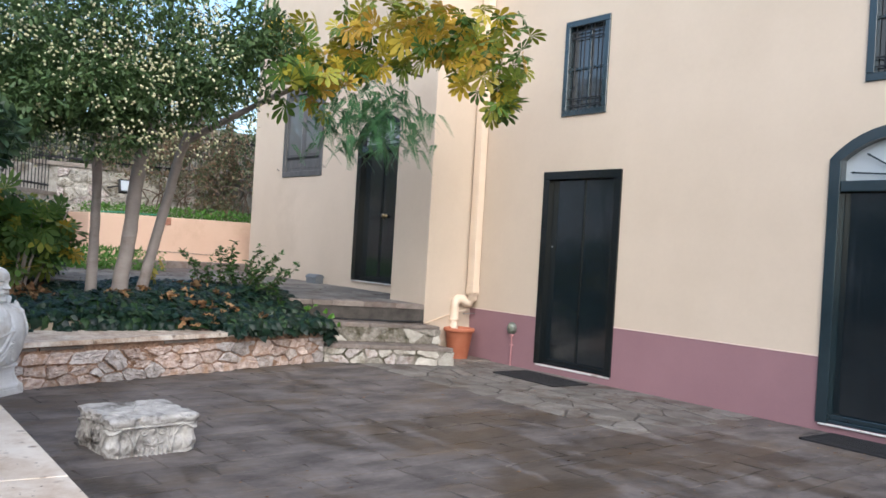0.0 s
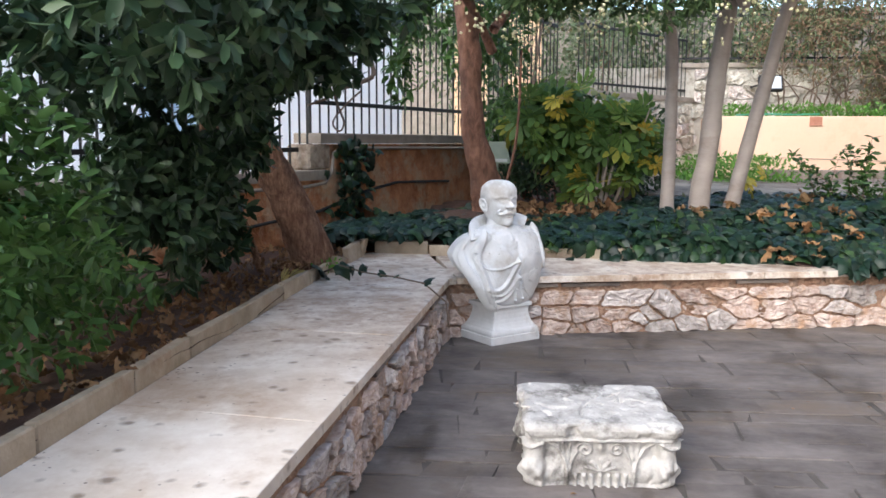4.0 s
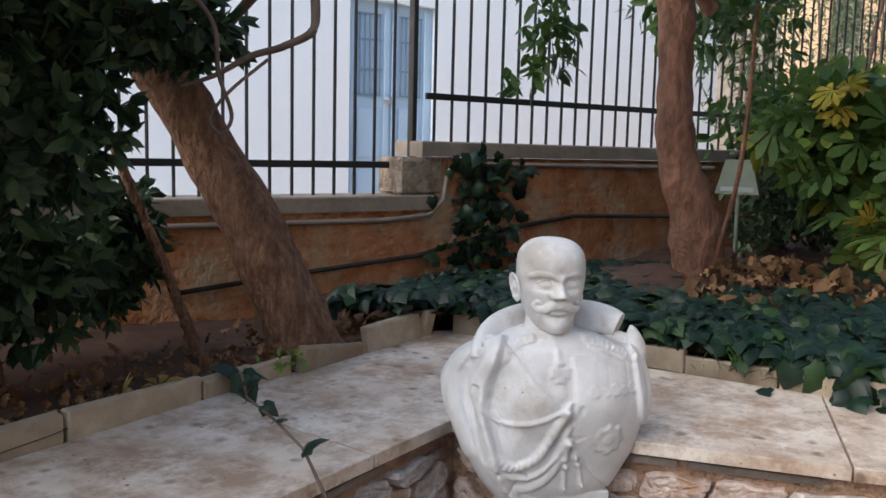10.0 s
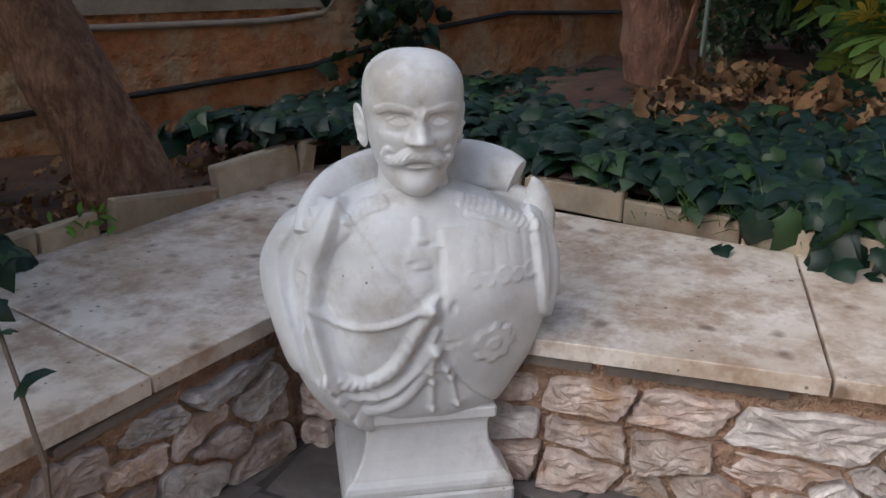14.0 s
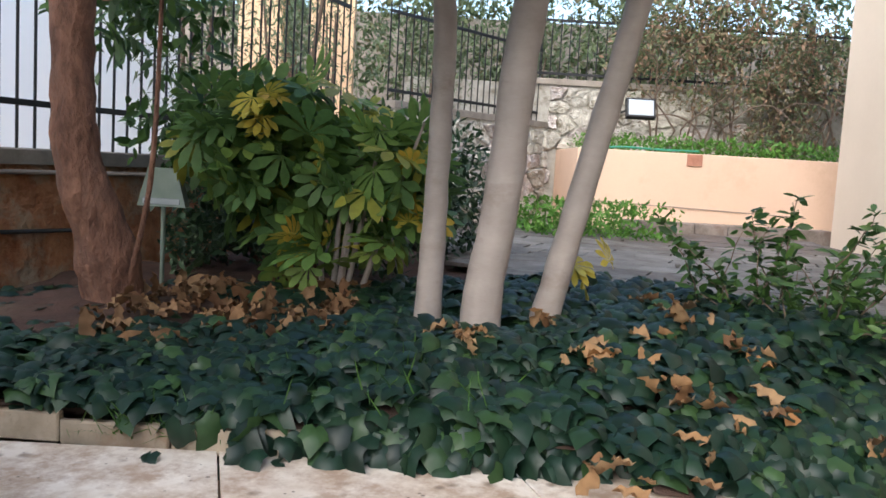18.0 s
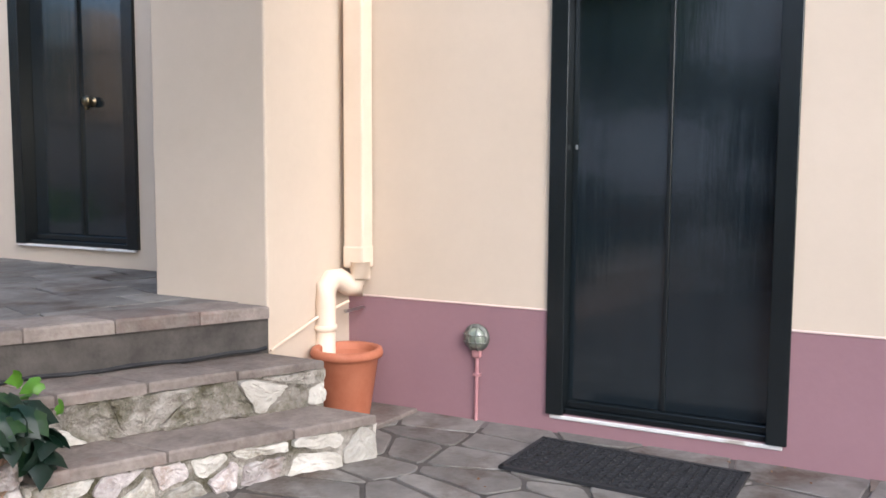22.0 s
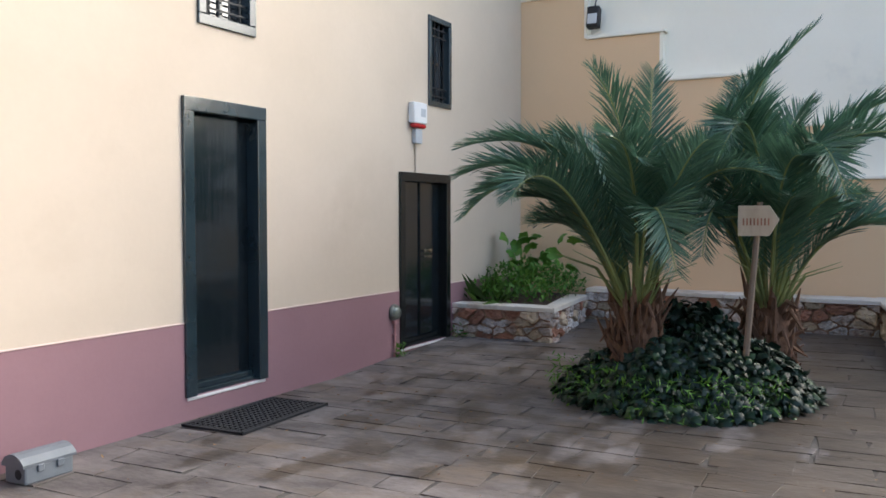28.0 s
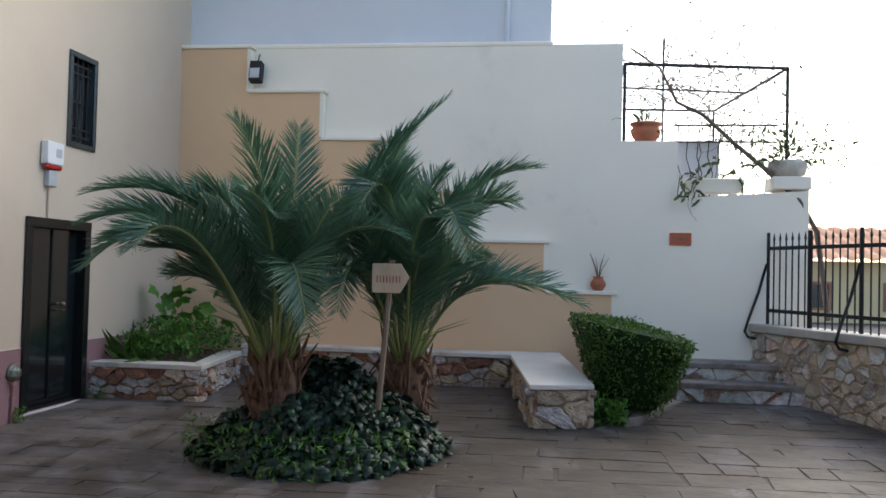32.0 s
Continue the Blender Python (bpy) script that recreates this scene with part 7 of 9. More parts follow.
# ---- roof terrace behind the end wall ----
tr = thing("pergola", "thin iron pergola frame on the roof terrace overgrown with bare vine", "pergola")
A, B = (EX + 0.2, -5.40, 3.97), (EX + 0.2, -7.25, 3.90)
C, Dd = (EX + 2.9, -6.88, 3.92), (EX + 2.9, -5.4, 3.95)
for p, q, rad in ((A, B, 0.020), (B, C, 0.018), (C, Dd, 0.016), (Dd, A, 0.016), (B, (B[0], B[1], 2.62), 0.020), (A, (A[0], A[1], 3.02), 0.020), (C, (C[0], C[1], 2.4), 0.016), ((EX + 1.4, -5.4, 3.95), (EX + 1.4, -7.03, 3.87), 0.014),
                  ((EX + 0.25, -5.85, 3.02), (EX + 0.25, -5.85, 4.29), 0.012)):
    part("bar", tube(bmesh.new(), [p, q], rad, 8), iron, tr)
gr = thing("terrace_balustrade", "wrought iron balustrade with scrolls on the roof terrace", "balustrade")
part("panel_board", boxm((EX + 0.50, -6.55, 2.4), (EX + 0.54, -6.0, 3.08)), plaster_blue, gr)
for z in (2.42, 3.08, 3.28):
    part("rail", boxm((EX + 0.44, -7.2, z - 0.01), (EX + 0.46, -6.0, z + 0.01)), iron, gr)
for i in range(9):
    y = -6.06 - 0.125 * i
    part("baluster", tube(bmesh.new(), [(EX + 0.45, y, 2.42), (EX + 0.45, y - 0.03, 2.7), (EX + 0.45, y + 0.03, 2.9), (EX + 0.45, y, 3.28)], 0.007, 6), iron, gr)
    part("scroll", tube(bmesh.new(), [(EX + 0.45, y + 0.045 * math.cos(a) * (1 - a / 9), 3.18 + 0.045 * math.sin(a) * (1 - a / 9)) for a in np.linspace(0, 7, 14)], 0.005, 5), iron, gr)
bark_vine = material("brown_vine_wood", (0.085, 0.062, 0.05), (0.16, 0.12, 0.095), 14, 0.9, 0.5, 60)
vine = thing("grape_vine", "bare twisting vine with a few leaves over the pergola", "vine")


def wander(p, d, n, step, jit, seed, bias=(0, 0, 0)):
    r = np.random.default_rng(seed)
    p, d = np.array(p, float), np.array(d, float)
    out = [tuple(p)]
    for _ in range(n):
        d = d + r.normal(size=3) * jit + np.array(bias)
        d /= np.linalg.norm(d)
        p = p + d * step
        out.append(tuple(p))
    return out


main = [(EX + 0.10, -7.70, 1.0), (EX + 0.05, -7.55, 2.0), (EX + 0.02, -7.35, 2.35), (EX + 0.1, -6.95, 2.75), (EX + 0.1, -6.6, 3.05), (EX + 0.15, -6.3, 3.35), (EX + 0.15, -6.0, 3.5), (EX + 0.15, -5.8, 3.9), (EX + 0.15, -5.45, 4.15)]
part("vine_stem", tube(bmesh.new(), main, [0.034, 0.030, 0.028, 0.026, 0.024, 0.022, 0.018, 0.014, 0.010], 8), bark_vine, vine, smooth=True)
leafs = []
for k in range(150):
    if k < 60:
        s = main[1 + int(rng.integers(2, 8))]
        q = (s[0] + rng.uniform(-0.05, 0.5), s[1] + rng.uniform(-0.7, 0.4), s[2] + rng.uniform(-0.1, 0.5))
    else:
        q = (EX + rng.uniform(0.1, 1.4), rng.uniform(-7.3, -5.3), rng.uniform(3.45, 4.05))
    w = wander(q, (rng.uniform(-0.3, 0.5), rng.uniform(-1, 0.8), rng.uniform(-0.3, 0.5)), int(rng.integers(6, 14)), 0.10, 0.42, 500 + k, (0, 0, -0.015))
    part("vine_shoot", tube(bmesh.new(), w, np.linspace(0.007, 0.0022, len(w)).tolist(), 4), bark_vine, vine)
    leafs += w[2:]
leafs = np.array(leafs)
leafs = leafs[rng.choice(len(leafs), 240)]
green_dull = leaf_material("dull_green_leaves", [(0.05, 0.08, 0.03), (0.08, 0.12, 0.04), (0.10, 0.09, 0.05)], 0.5, 0.3, 0.2)
n = 420
side_leaf = np.stack([EX + rng.uniform(-0.1, 0.4, n), -7.62 + rng.normal(size=n) * 0.22, 2.95 + rng.normal(size=n) * 0.16], 1)
side_leaf[200:, 1] += 0.75
side_leaf[200:, 2] += 0.05
scatter("bush_leaves", side_leaf, rand_dirs(n), rand_dirs(n, 0.5), rng.uniform(0.04, 0.075, n), OVAL, green_dull, vine)
scatter("vine_leaves", leafs + rng.normal(size=leafs.shape) * 0.03, rand_dirs(240), rand_dirs(240, 0.5), rng.uniform(0.04, 0.08, 240), OVAL, green_dull, vine)


def potted(name, label, at, prof, mat, n, spread, size, tpl, lm, droop=0.0):
    t = thing(name, label, "potted plant", "pots on the terrace wall", at=at)
    part("pot", lathe(bmesh.new(), prof, 20, caps=False), mat, t, smooth=True)
    h = prof[-1][1]
    D = rand_dirs(n, 0.6 - droop)
    P = D * rng.uniform(0.05, spread, n)[:, None] + np.array((0, 0, h))
    if not droop:
        P[:, 2] = np.maximum(P[:, 2], h)
    scatter("foliage", P, D, rand_dirs(n, 1), rng.uniform(0.6, 1.2, n) * size, tpl, lm, t)
    return t


potted("clay_urn", "ribbed brown clay urn with a cactus on the terrace wall", (EX + 0.17, -5.65, 3.02), [(0.09, 0.0), (0.12, 0.02), (0.165, 0.09), (0.175, 0.14), (0.15, 0.19), (0.185, 0.21), (0.18, 0.235), (0.14, 0.235), (0.11, 0.17)], terracotta, 40, 0.16, 0.16, SLIM, green_dull)
potted("terrace_pot", "wide stone pot with trailing plants on the terrace pillar", (EX + 0.16, -7.25, 2.62), [(0.14, 0.0), (0.19, 0.03), (0.22, 0.12), (0.21, 0.19), (0.17, 0.19)], limestone, 260, 0.42, 0.07, OVAL, green_dull)
part("pillar_cap", boxm((EX - 0.03, -7.47, 2.47), (EX + 0.38, -7.05, 2.62), 0.012), plaster_white, endw)
tg = thing("flower_trough", "white trough with a drooping cactus on the terrace wall", "flower trough", at=(EX + 0.15, -6.42, 2.43))
bm = boxm((-0.1, -0.33, 0.0), (0.1, 0.33, 0.17), 0.02, 2)
for v in bm.verts:
    if v.co.z < 0.08:
        v.co.x *= 0.8
        v.co.y *= 0.93
part("trough_box", bm, plaster_white, tg)
for s in (-0.22, 0.22):
    part("trough_foot", boxm((-0.08, s - 0.04, -0.06), (0.08, s + 0.04, 0.0), 0.005), plaster_white, tg)
P, D = [], []
for k in range(9):
    w = np.array(wander((-0.05, rng.uniform(-0.25, 0.3), 0.17), (-0.5, rng.uniform(-0.3, 0.5), 0.2), 8, 0.06, 0.35, 700 + k, (0, 0, -0.22)))
    P.append(w)
    D.append(np.gradient(w, axis=0))
P, D = np.concatenate(P), np.concatenate(D)
scatter("cactus_pads", P, D, rand_dirs(len(P), 0.4), rng.uniform(0.07, 0.11, len(P)), OVAL, green_dull, tg)["kind"] = "stuff"

# ---- far house with a tiled roof, seen over the railing ----
tile_mat = material("old_roof_tiles", (0.38, 0.17, 0.09), (0.50, 0.27, 0.16), 3, 0.9, 0.3, 20, vary=0.25)
fh = thing("tiled_house", "ochre house with an old tiled roof beyond the railing", "house")
fm = Matrix.Translation((29.0, -11.0, 0)) @ Matrix.Rotation(radians(8), 4, "Z")
ochre = material("ochre_house_plaster", (0.56, 0.44, 0.25), (0.64, 0.51, 0.31), 0.6, 0.9, 0.1, 12)
bm = boxm((0, -16, -4), (8, 0, 2.05))
bmesh.ops.transform(bm, matrix=fm, verts=bm.verts)
part("house_wall", bm, ochre, fh)
V, F = [], []
for i in range(27):
    y0 = 0.5 - i * 0.62
    for k in range(9):
        a = k / 8
        V += [(-0.5, y0 - 0.62 * a, 2.05 + 0.09 * math.sin(a * math.pi)), (4.0, y0 - 0.62 * a, 3.25 + 0.09 * math.sin(a * math.pi))]
    o = i * 18
    F += [(o + 2 * k, o + 2 * k + 2, o + 2 * k + 3, o + 2 * k + 1) for k in range(8)]
ob = mesh_part("roof", [tuple(fm @ Vector(v)) for v in V], F, tile_mat, fh)
for y in (-1.2, -3.6, -6.0, -8.5):
    bm = boxm((-0.04, y - 0.45, 0.6), (0.02, y + 0.45, 1.45))
    bmesh.ops.transform(bm, matrix=fm, verts=bm.verts)
    w = part("window", bm, rubble_r, fh, "brown shuttered window")
    bm = boxm((-0.06, y - 0.32, 0.68), (0.0, y + 0.32, 1.37))
    bmesh.ops.transform(bm, matrix=fm, verts=bm.verts)
    part("pane", bm, pane_dark, w)

# ---- alarm box on the house wall ----
al = thing("alarm_box", "white alarm siren box with red lens above a grey box", "alarm", at=(9.93, -0.001, 2.44))
part("siren_box", boxm((-0.13, -0.075, -0.10), (0.13, 0.0, 0.11), 0.012, 2), box_white, al)
part("red_lens", boxm((-0.12, -0.070, -0.145), (0.12, -0.01, -0.10), 0.02, 3), material("red_lens_plastic", (0.38, 0.012, 0.015), (0.42, 0.02, 0.02), 8, 0.25, 0, 50), al)
part("small_box", boxm((-0.06, -0.05, -0.30), (0.07, 0.0, -0.155), 0.008, 2), grey_pale := material("pale_grey_plastic", (0.42, 0.44, 0.46), (0.48, 0.50, 0.52), 8, 0.5, 0.05, 60), al)
part("badge", boxm((0.0, -0.0765, -0.03), (0.09, -0.0752, 0.05)), grey_pale, al)
part("conduit", tube(bmesh.new(), [(0.0, -0.012, -0.30), (0.0, -0.012, -0.585)], 0.009, 6), plaster, al)
# ---- date palms in their ivy mound ----
LEAFLET = ([(0, 0.006, 0), (0.25, 0.021, -0.004), (0.65, 0.017, -0.03), (1.0, 0.0, -0.10), (0.65, -0.017, -0.03), (0.25, -0.021, -0.004), (0, -0.006, 0), (0.4, 0, -0.026)], [(0, 7, 1), (1, 7, 2), (2, 7, 3), (3, 7, 4), (4, 7, 5), (5, 7, 6), (6, 7, 0)])


def frond(parent, base, mid, tip, seed, leaf=0.40):
    """An arching frond through three points: a tapered rib and two ranks of narrow folded leaflets."""
    r = np.random.default_rng(seed)
    a, m, c = Vector(base), Vector(mid), Vector(tip)
    b = 2 * m - (a + c) / 2
    n = 20
    pts = [a * (1 - t) ** 2 + b * (2 * t * (1 - t)) + c * t * t for t in [i / n for i in range(n + 1)]]
    reach = sum((q - p).length for p, q in zip(pts, pts[1:]))
    rib = part("frond", tube(bmesh.new(), pts, [0.017 * (1 - 0.90 * i / n) + 0.0015 for i in range(n + 1)], 6), frond_rib, parent)
    out = c - a
    side = Vector((-out.y, out.x, 0.001)).normalized()
    count = int(reach * 62)
    roll = r.normal() * 0.25
    P, D, N, S = [], [], [], []
    for k in range(count):
        t = 0.16 + 0.84 * k / count
        f = t * n
        i = min(n - 1, int(f))
        p = pts[i].lerp(pts[i + 1], f - i)
        ax = (pts[i + 1] - pts[i]).normalized()
        s = ax.cross(Vector((0, 0, 1)))
        s = s.normalized() if s.length > 0.25 else side
        up = s.cross(ax).normalized()
        s, up = s * math.cos(roll) + up * math.sin(roll), up * math.cos(roll) - s * math.sin(roll)
        ln = leaf * min(1.0, 0.40 + 2.6 * (t - 0.16)) * (1.0 if t < 0.5 else 1.0 - 0.70 * ((t - 0.5) / 0.5) ** 1.6)
        for sg in (-1, 1):
            w = ax * (0.62 + 0.55 * t + r.normal() * 0.07) + s * sg * (0.72 + r.normal() * 0.06) + up * (0.30 + r.normal() * 0.16)
            P.append(p)
            D.append(w)
            N.append(up * 0.8 - s * (0.6 * sg))
            S.append(ln * r.uniform(0.84, 1.12))
    scatter("leaf_blade", P, D, N, S, LEAFLET, palm_mat, rib)["kind"] = "stuff"
    return rib


def palm(at, crown_z, fronds, fill, seed, label):
    t = thing("date_palm", label, "palm tree", "young date palms", at=(0, 0, 0))
    bm = tube(bmesh.new(), [(at[0], at[1], 0.0), (at[0], at[1], 0.3), (at[0], at[1], crown_z - 0.15), (at[0], at[1], crown_z + 0.05)], [0.20, 0.19, 0.17, 0.10], 14)
    part("trunk", bm, palm_fibre, t, "shaggy fibrous palm trunk", True)
    r = np.random.default_rng(seed)
    for k in range(90):
        a = r.uniform(0, 6.28)
        z = r.uniform(0.12, crown_z + 0.05)
        c, s = math.cos(a), math.sin(a)
        o = r.uniform(0.17, 0.34)
        droop = r.random() < 0.35
        end = z + (r.uniform(-0.16, 0.0) if droop else r.uniform(0.10, 0.30))
        part("leaf_stub", tube(bmesh.new(), [(at[0] + 0.12 * c, at[1] + 0.12 * s, z - 0.05), (at[0] + 0.20 * c, at[1] + 0.20 * s, z + 0.04), (at[0] + o * c, at[1] + o * s, end)], [0.030, 0.022, 0.005], 5), palm_fibre, t)
    # bare spiny lower stalks
    for k in range(16):
        a = r.uniform(0, 6.28)
        c, s = math.cos(a), math.sin(a)
        ln = r.uniform(0.35, 0.75)
        part("dry_stalk", tube(bmesh.new(), [(at[0] + 0.08 * c, at[1] + 0.08 * s, crown_z - 0.05), (at[0] + 0.5 * ln * c, at[1] + 0.5 * ln * s, crown_z + 0.45 * ln), (at[0] + ln * c, at[1] + ln * s, crown_z + 0.62 * ln)], [0.012, 0.007, 0.002], 5), frond_rib, t)
    for k, (mx, my, mz, x, y, z) in enumerate(fronds):
        o = Vector((mx - at[0], my - at[1]))
        o = o.normalized() * 0.08 if o.length > 0.01 else o
        frond(t, (at[0] + o[0], at[1] + o[1], crown_z - 0.08), (mx, my, mz), (x, y, z), seed * 31 + k)
    for k in range(fill):
        a = k * 2.4 + r.uniform(-0.3, 0.3)
        c, s = math.cos(a), math.sin(a)
        ln, rise = r.uniform(0.75, 1.15), r.uniform(0.85, 1.45)
        o = (at[0] + 0.07 * c, at[1] + 0.07 * s, crown_z - 0.08)
        m = (at[0] + 0.42 * ln * c, at[1] + 0.42 * ln * s, crown_z + 0.62 * rise)
        e = (at[0] + ln * c, at[1] + ln * s, crown_z + rise * r.uniform(0.65, 0.95))
        frond(t, o, m, e, seed * 77 + k, 0.36)
    return t


# each frond: a point half-way along its rib, then its tip
palm((9.05, -2.52), 0.72, [
    (8.68, -2.11, 1.78, 8.33, -1.35, 1.95), (8.47, -2.10, 1.64, 8.05, -1.47, 1.72), (8.27, -2.12, 1.60, 7.87, -1.61, 1.42), (8.10, -2.29, 1.59, 7.46, -2.16, 1.54), (8.86, -2.51, 1.81, 8.62, -2.30, 2.52),
    (9.27, -2.55, 1.79, 9.38, -2.55, 2.60), (9.25, -2.98, 1.85, 9.61, -3.73, 2.87), (9.42, -2.80, 1.65, 9.78, -3.08, 2.10), (8.50, -2.78, 1.46, 8.04, -3.07, 1.05), (8.60, -2.27, 1.37, 8.22, -1.86, 1.56),
    (9.40, -2.17, 1.65, 9.70, -1.59, 2.11), (8.62, -2.88, 1.54, 8.28, -3.21, 1.93), (9.10, -2.18, 1.78, 9.12, -1.76, 2.01), (8.79, -2.20, 1.24, 8.53, -1.90, 1.37), (8.48, -2.66, 1.62, 8.07, -2.63, 1.95)],
    9, 3, "young date palm with arching green fronds in the ivy mound")
palm((9.75, -3.42), 0.70, [
    (9.62, -3.22, 1.90, 9.57, -3.45, 2.59), (9.34, -3.34, 2.01, 8.80, -3.16, 1.78), (9.83, -3.77, 1.90, 10.07, -4.47, 2.36), (9.62, -3.77, 1.77, 9.53, -4.32, 2.02), (9.31, -3.71, 1.87, 8.85, -4.02, 1.55),
    (9.66, -4.00, 1.33, 9.62, -4.88, 1.20), (9.50, -3.69, 1.38, 9.28, -4.09, 1.58), (9.20, -3.16, 1.47, 8.68, -3.10, 1.13), (9.97, -3.45, 1.82, 10.22, -3.64, 2.34), (10.13, -3.20, 1.98, 10.52, -3.07, 2.65),
    (9.88, -2.97, 1.57, 10.03, -2.70, 1.92), (10.29, -3.54, 1.63, 10.83, -4.17, 2.29), (9.17, -3.55, 1.56, 8.80, -3.73, 1.84)],
    7, 5, "young date palm leaning behind the wooden sign")

# ivy mound round the palms
mound = thing("ivy_mound", "mound of dark green ivy round the palm trunks", "ivy")
MC = (9.25, -2.85)


def mound_z(x, y):
    a = math.atan2(y - MC[1], x - MC[0])
    d = math.hypot(x - MC[0], y - MC[1]) / (0.90 + 0.10 * math.sin(3 * a + 0.6) + 0.05 * math.sin(7 * a))
    return max(0.0, 0.58 * (1 - d ** 1.8)) * (0.85 + 0.5 * noise.noise((x * 2.6, y * 2.6, 1)))


V, F = [], []
G = 26
for i in range(G + 1):
    for j in range(G + 1):
        x, y = MC[0] - 1.0 + 2.0 * i / G, MC[1] - 1.0 + 2.0 * j / G
        V.append((x, y, ground_z(x) - 0.05 + 0.9 * mound_z(x, y)))
F = [(i * (G + 1) + j, (i + 1) * (G + 1) + j, (i + 1) * (G + 1) + j + 1, i * (G + 1) + j + 1) for i in range(G) for j in range(G)]
# same dark green under the ivy, painted shade for the gaps between leaves
mesh_part("mound_soil", V, F, leaf_gap_shade, mound)
n = 4200
P, N = [], []
while len(P) < n:
    a, d = rng.uniform(0, 6.283), math.sqrt(rng.random()) * 1.0
    x, y = MC[0] + d * math.cos(a), MC[1] + d * math.sin(a)
    z = mound_z(x, y)
    if d > 0.95 and rng.random() < 0.5 + 0.5 * math.sin(a * 5):
        continue
    P.append((x, y, ground_z(x) + 0.02 + z + rng.uniform(-0.04, 0.07)))
    N.append((math.cos(a) * (0.4 + d), math.sin(a) * (0.4 + d), 0.9))
N = np.array(N) + rng.normal(size=(n, 3)) * 0.45
D = np.array([(p[0] - MC[0], p[1] - MC[1], -0.5) for p in P]) + rng.normal(size=(n, 3)) * 0.6
scatter("ivy_leaves", P, D, N, rng.uniform(0.045, 0.095, n), IVY, ivy_mat, mound)
n = 700
a, d = rng.uniform(1.6, 4.2, n), rng.uniform(0.65, 1.1, n)
P = np.stack([MC[0] + d * np.cos(a), MC[1] + d * np.sin(a), rng.uniform(0.03, 0.3, n)], 1)
scatter("weed_leaves", P, rand_dirs(n, 0.4), rand_dirs(n, 1), rng.uniform(0.04, 0.085, n), SLIM, weed_mat, mound)

# wooden arrow sign on a leaning post
sg = thing("arrow_sign", "hand painted wooden arrow sign nailed to a leaning post", "sign", at=(8.86, -3.38, 0.42))
wood = material("pale_weathered_wood", (0.42, 0.32, 0.22), (0.54, 0.43, 0.31), 5, 0.8, 0.3, 40, stretch=(1, 1, 0.3))
post_wood = material("grey_brown_post_wood", (0.17, 0.12, 0.085), (0.25, 0.18, 0.13), 6, 0.85, 0.4, 40, stretch=(1, 1, 0.2))
part("post", tube(bmesh.new(), [(0, 0, 0), (0.0, -0.08, 1.10)], [0.024, 0.021], 8), post_wood, sg)
board = yz_prism([(0.06, 0.86), (0.06, 1.075), (-0.15, 1.075), (-0.215, 0.975), (-0.15, 0.86)], -0.045, -0.026)
part("board", board, wood, sg, "pale wooden arrow board")
for k in range(8):
    y = 0.025 - 0.024 * k
    part("painted_letter", boxm((-0.0465, y - 0.008, 0.935), (-0.0455, y + 0.003, 0.985)), rubble_r, sg)

# ---- ivy carpet in the long bed ----
IB = [(-2.12, -6.6), (-2.02, -5.9), (-1.99, -5.2), (-1.98, -4.6), (-1.90, -4.2), pb(2.75, 0.24), pb(PL - 0.15, 0.16), pb(PL + 0.05, 0.5), (-2.75, -2.25), (-3.6, -2.75), (-4.3, -3.3), (-4.3, -5.2), (-4.5, -6.6), (-2.7, -7.7), (-1.5, -7.75), (-2.0, -7.2)]
ivy = thing("ivy_carpet", "carpet of dark glossy ivy spilling over the marble edge", "ivy")


def ivy_z(x, y):
    """The ivy's upper surface: a soft bank that sinks to the edging at the front."""
    s = (x - PF0[0]) * PB[0] + (y - PF0[1]) * PB[1]
    u = (x - PF0[0]) * PW[0] + (y - PF0[1]) * PW[1]
    bank = min(1.0, max(0.0, (s - 0.10) / 1.0))
    far = min(1.0, max(0.0, (u - 1.2) / 2.0))
    return 0.47 + (0.13 + 0.20 * far) * bank + 0.05 * noise.noise((x * 2.2, y * 2.2, 5.0))


V, idx, F = [], {}, []
gx, gy = np.arange(-4.6, -0.9, 0.08), np.arange(-7.9, -2.1, 0.08)
for i, x in enumerate(gx):
    for j, y in enumerate(gy):
        idx[i, j] = len(V)
        V.append((x, y, ivy_z(x, y) - 0.06))
for i in range(len(gx) - 1):
    for j in range(len(gy) - 1):
        if in_poly(gx[i] + 0.04, gy[j] + 0.04, IB):
            F.append((idx[i, j], idx[i + 1, j], idx[i + 1, j + 1], idx[i, j + 1]))
mesh_part("ivy_base", V, F, soil, ivy)
P, N, S = [], [], []
while len(P) < 6600:
    x, y = rng.uniform(-4.6, -0.9), rng.uniform(-7.9, -2.1)
    if not in_poly(x, y, IB) or (x < -3.3 and rng.random() < 0.5):
        continue
    if math.hypot(x + 3.5, y + 5.7) < 0.6 and rng.random() < 0.7:
        continue
    P.append((x, y, ivy_z(x, y) + rng.uniform(-0.03, 0.05)))
    N.append((rng.normal() * 0.5 + 0.3, rng.normal() * 0.5, 1.0))
    S.append(rng.uniform(0.07, 0.15))
n = len(P)
D = np.stack([rng.normal(size=n) * 0.7 + 0.7, rng.normal(size=n) * 0.7, rng.normal(size=n) * 0.15 - 0.25], 1)
scatter("ivy_leaves", P, D, N, S, IVY, ivy_mat, ivy)
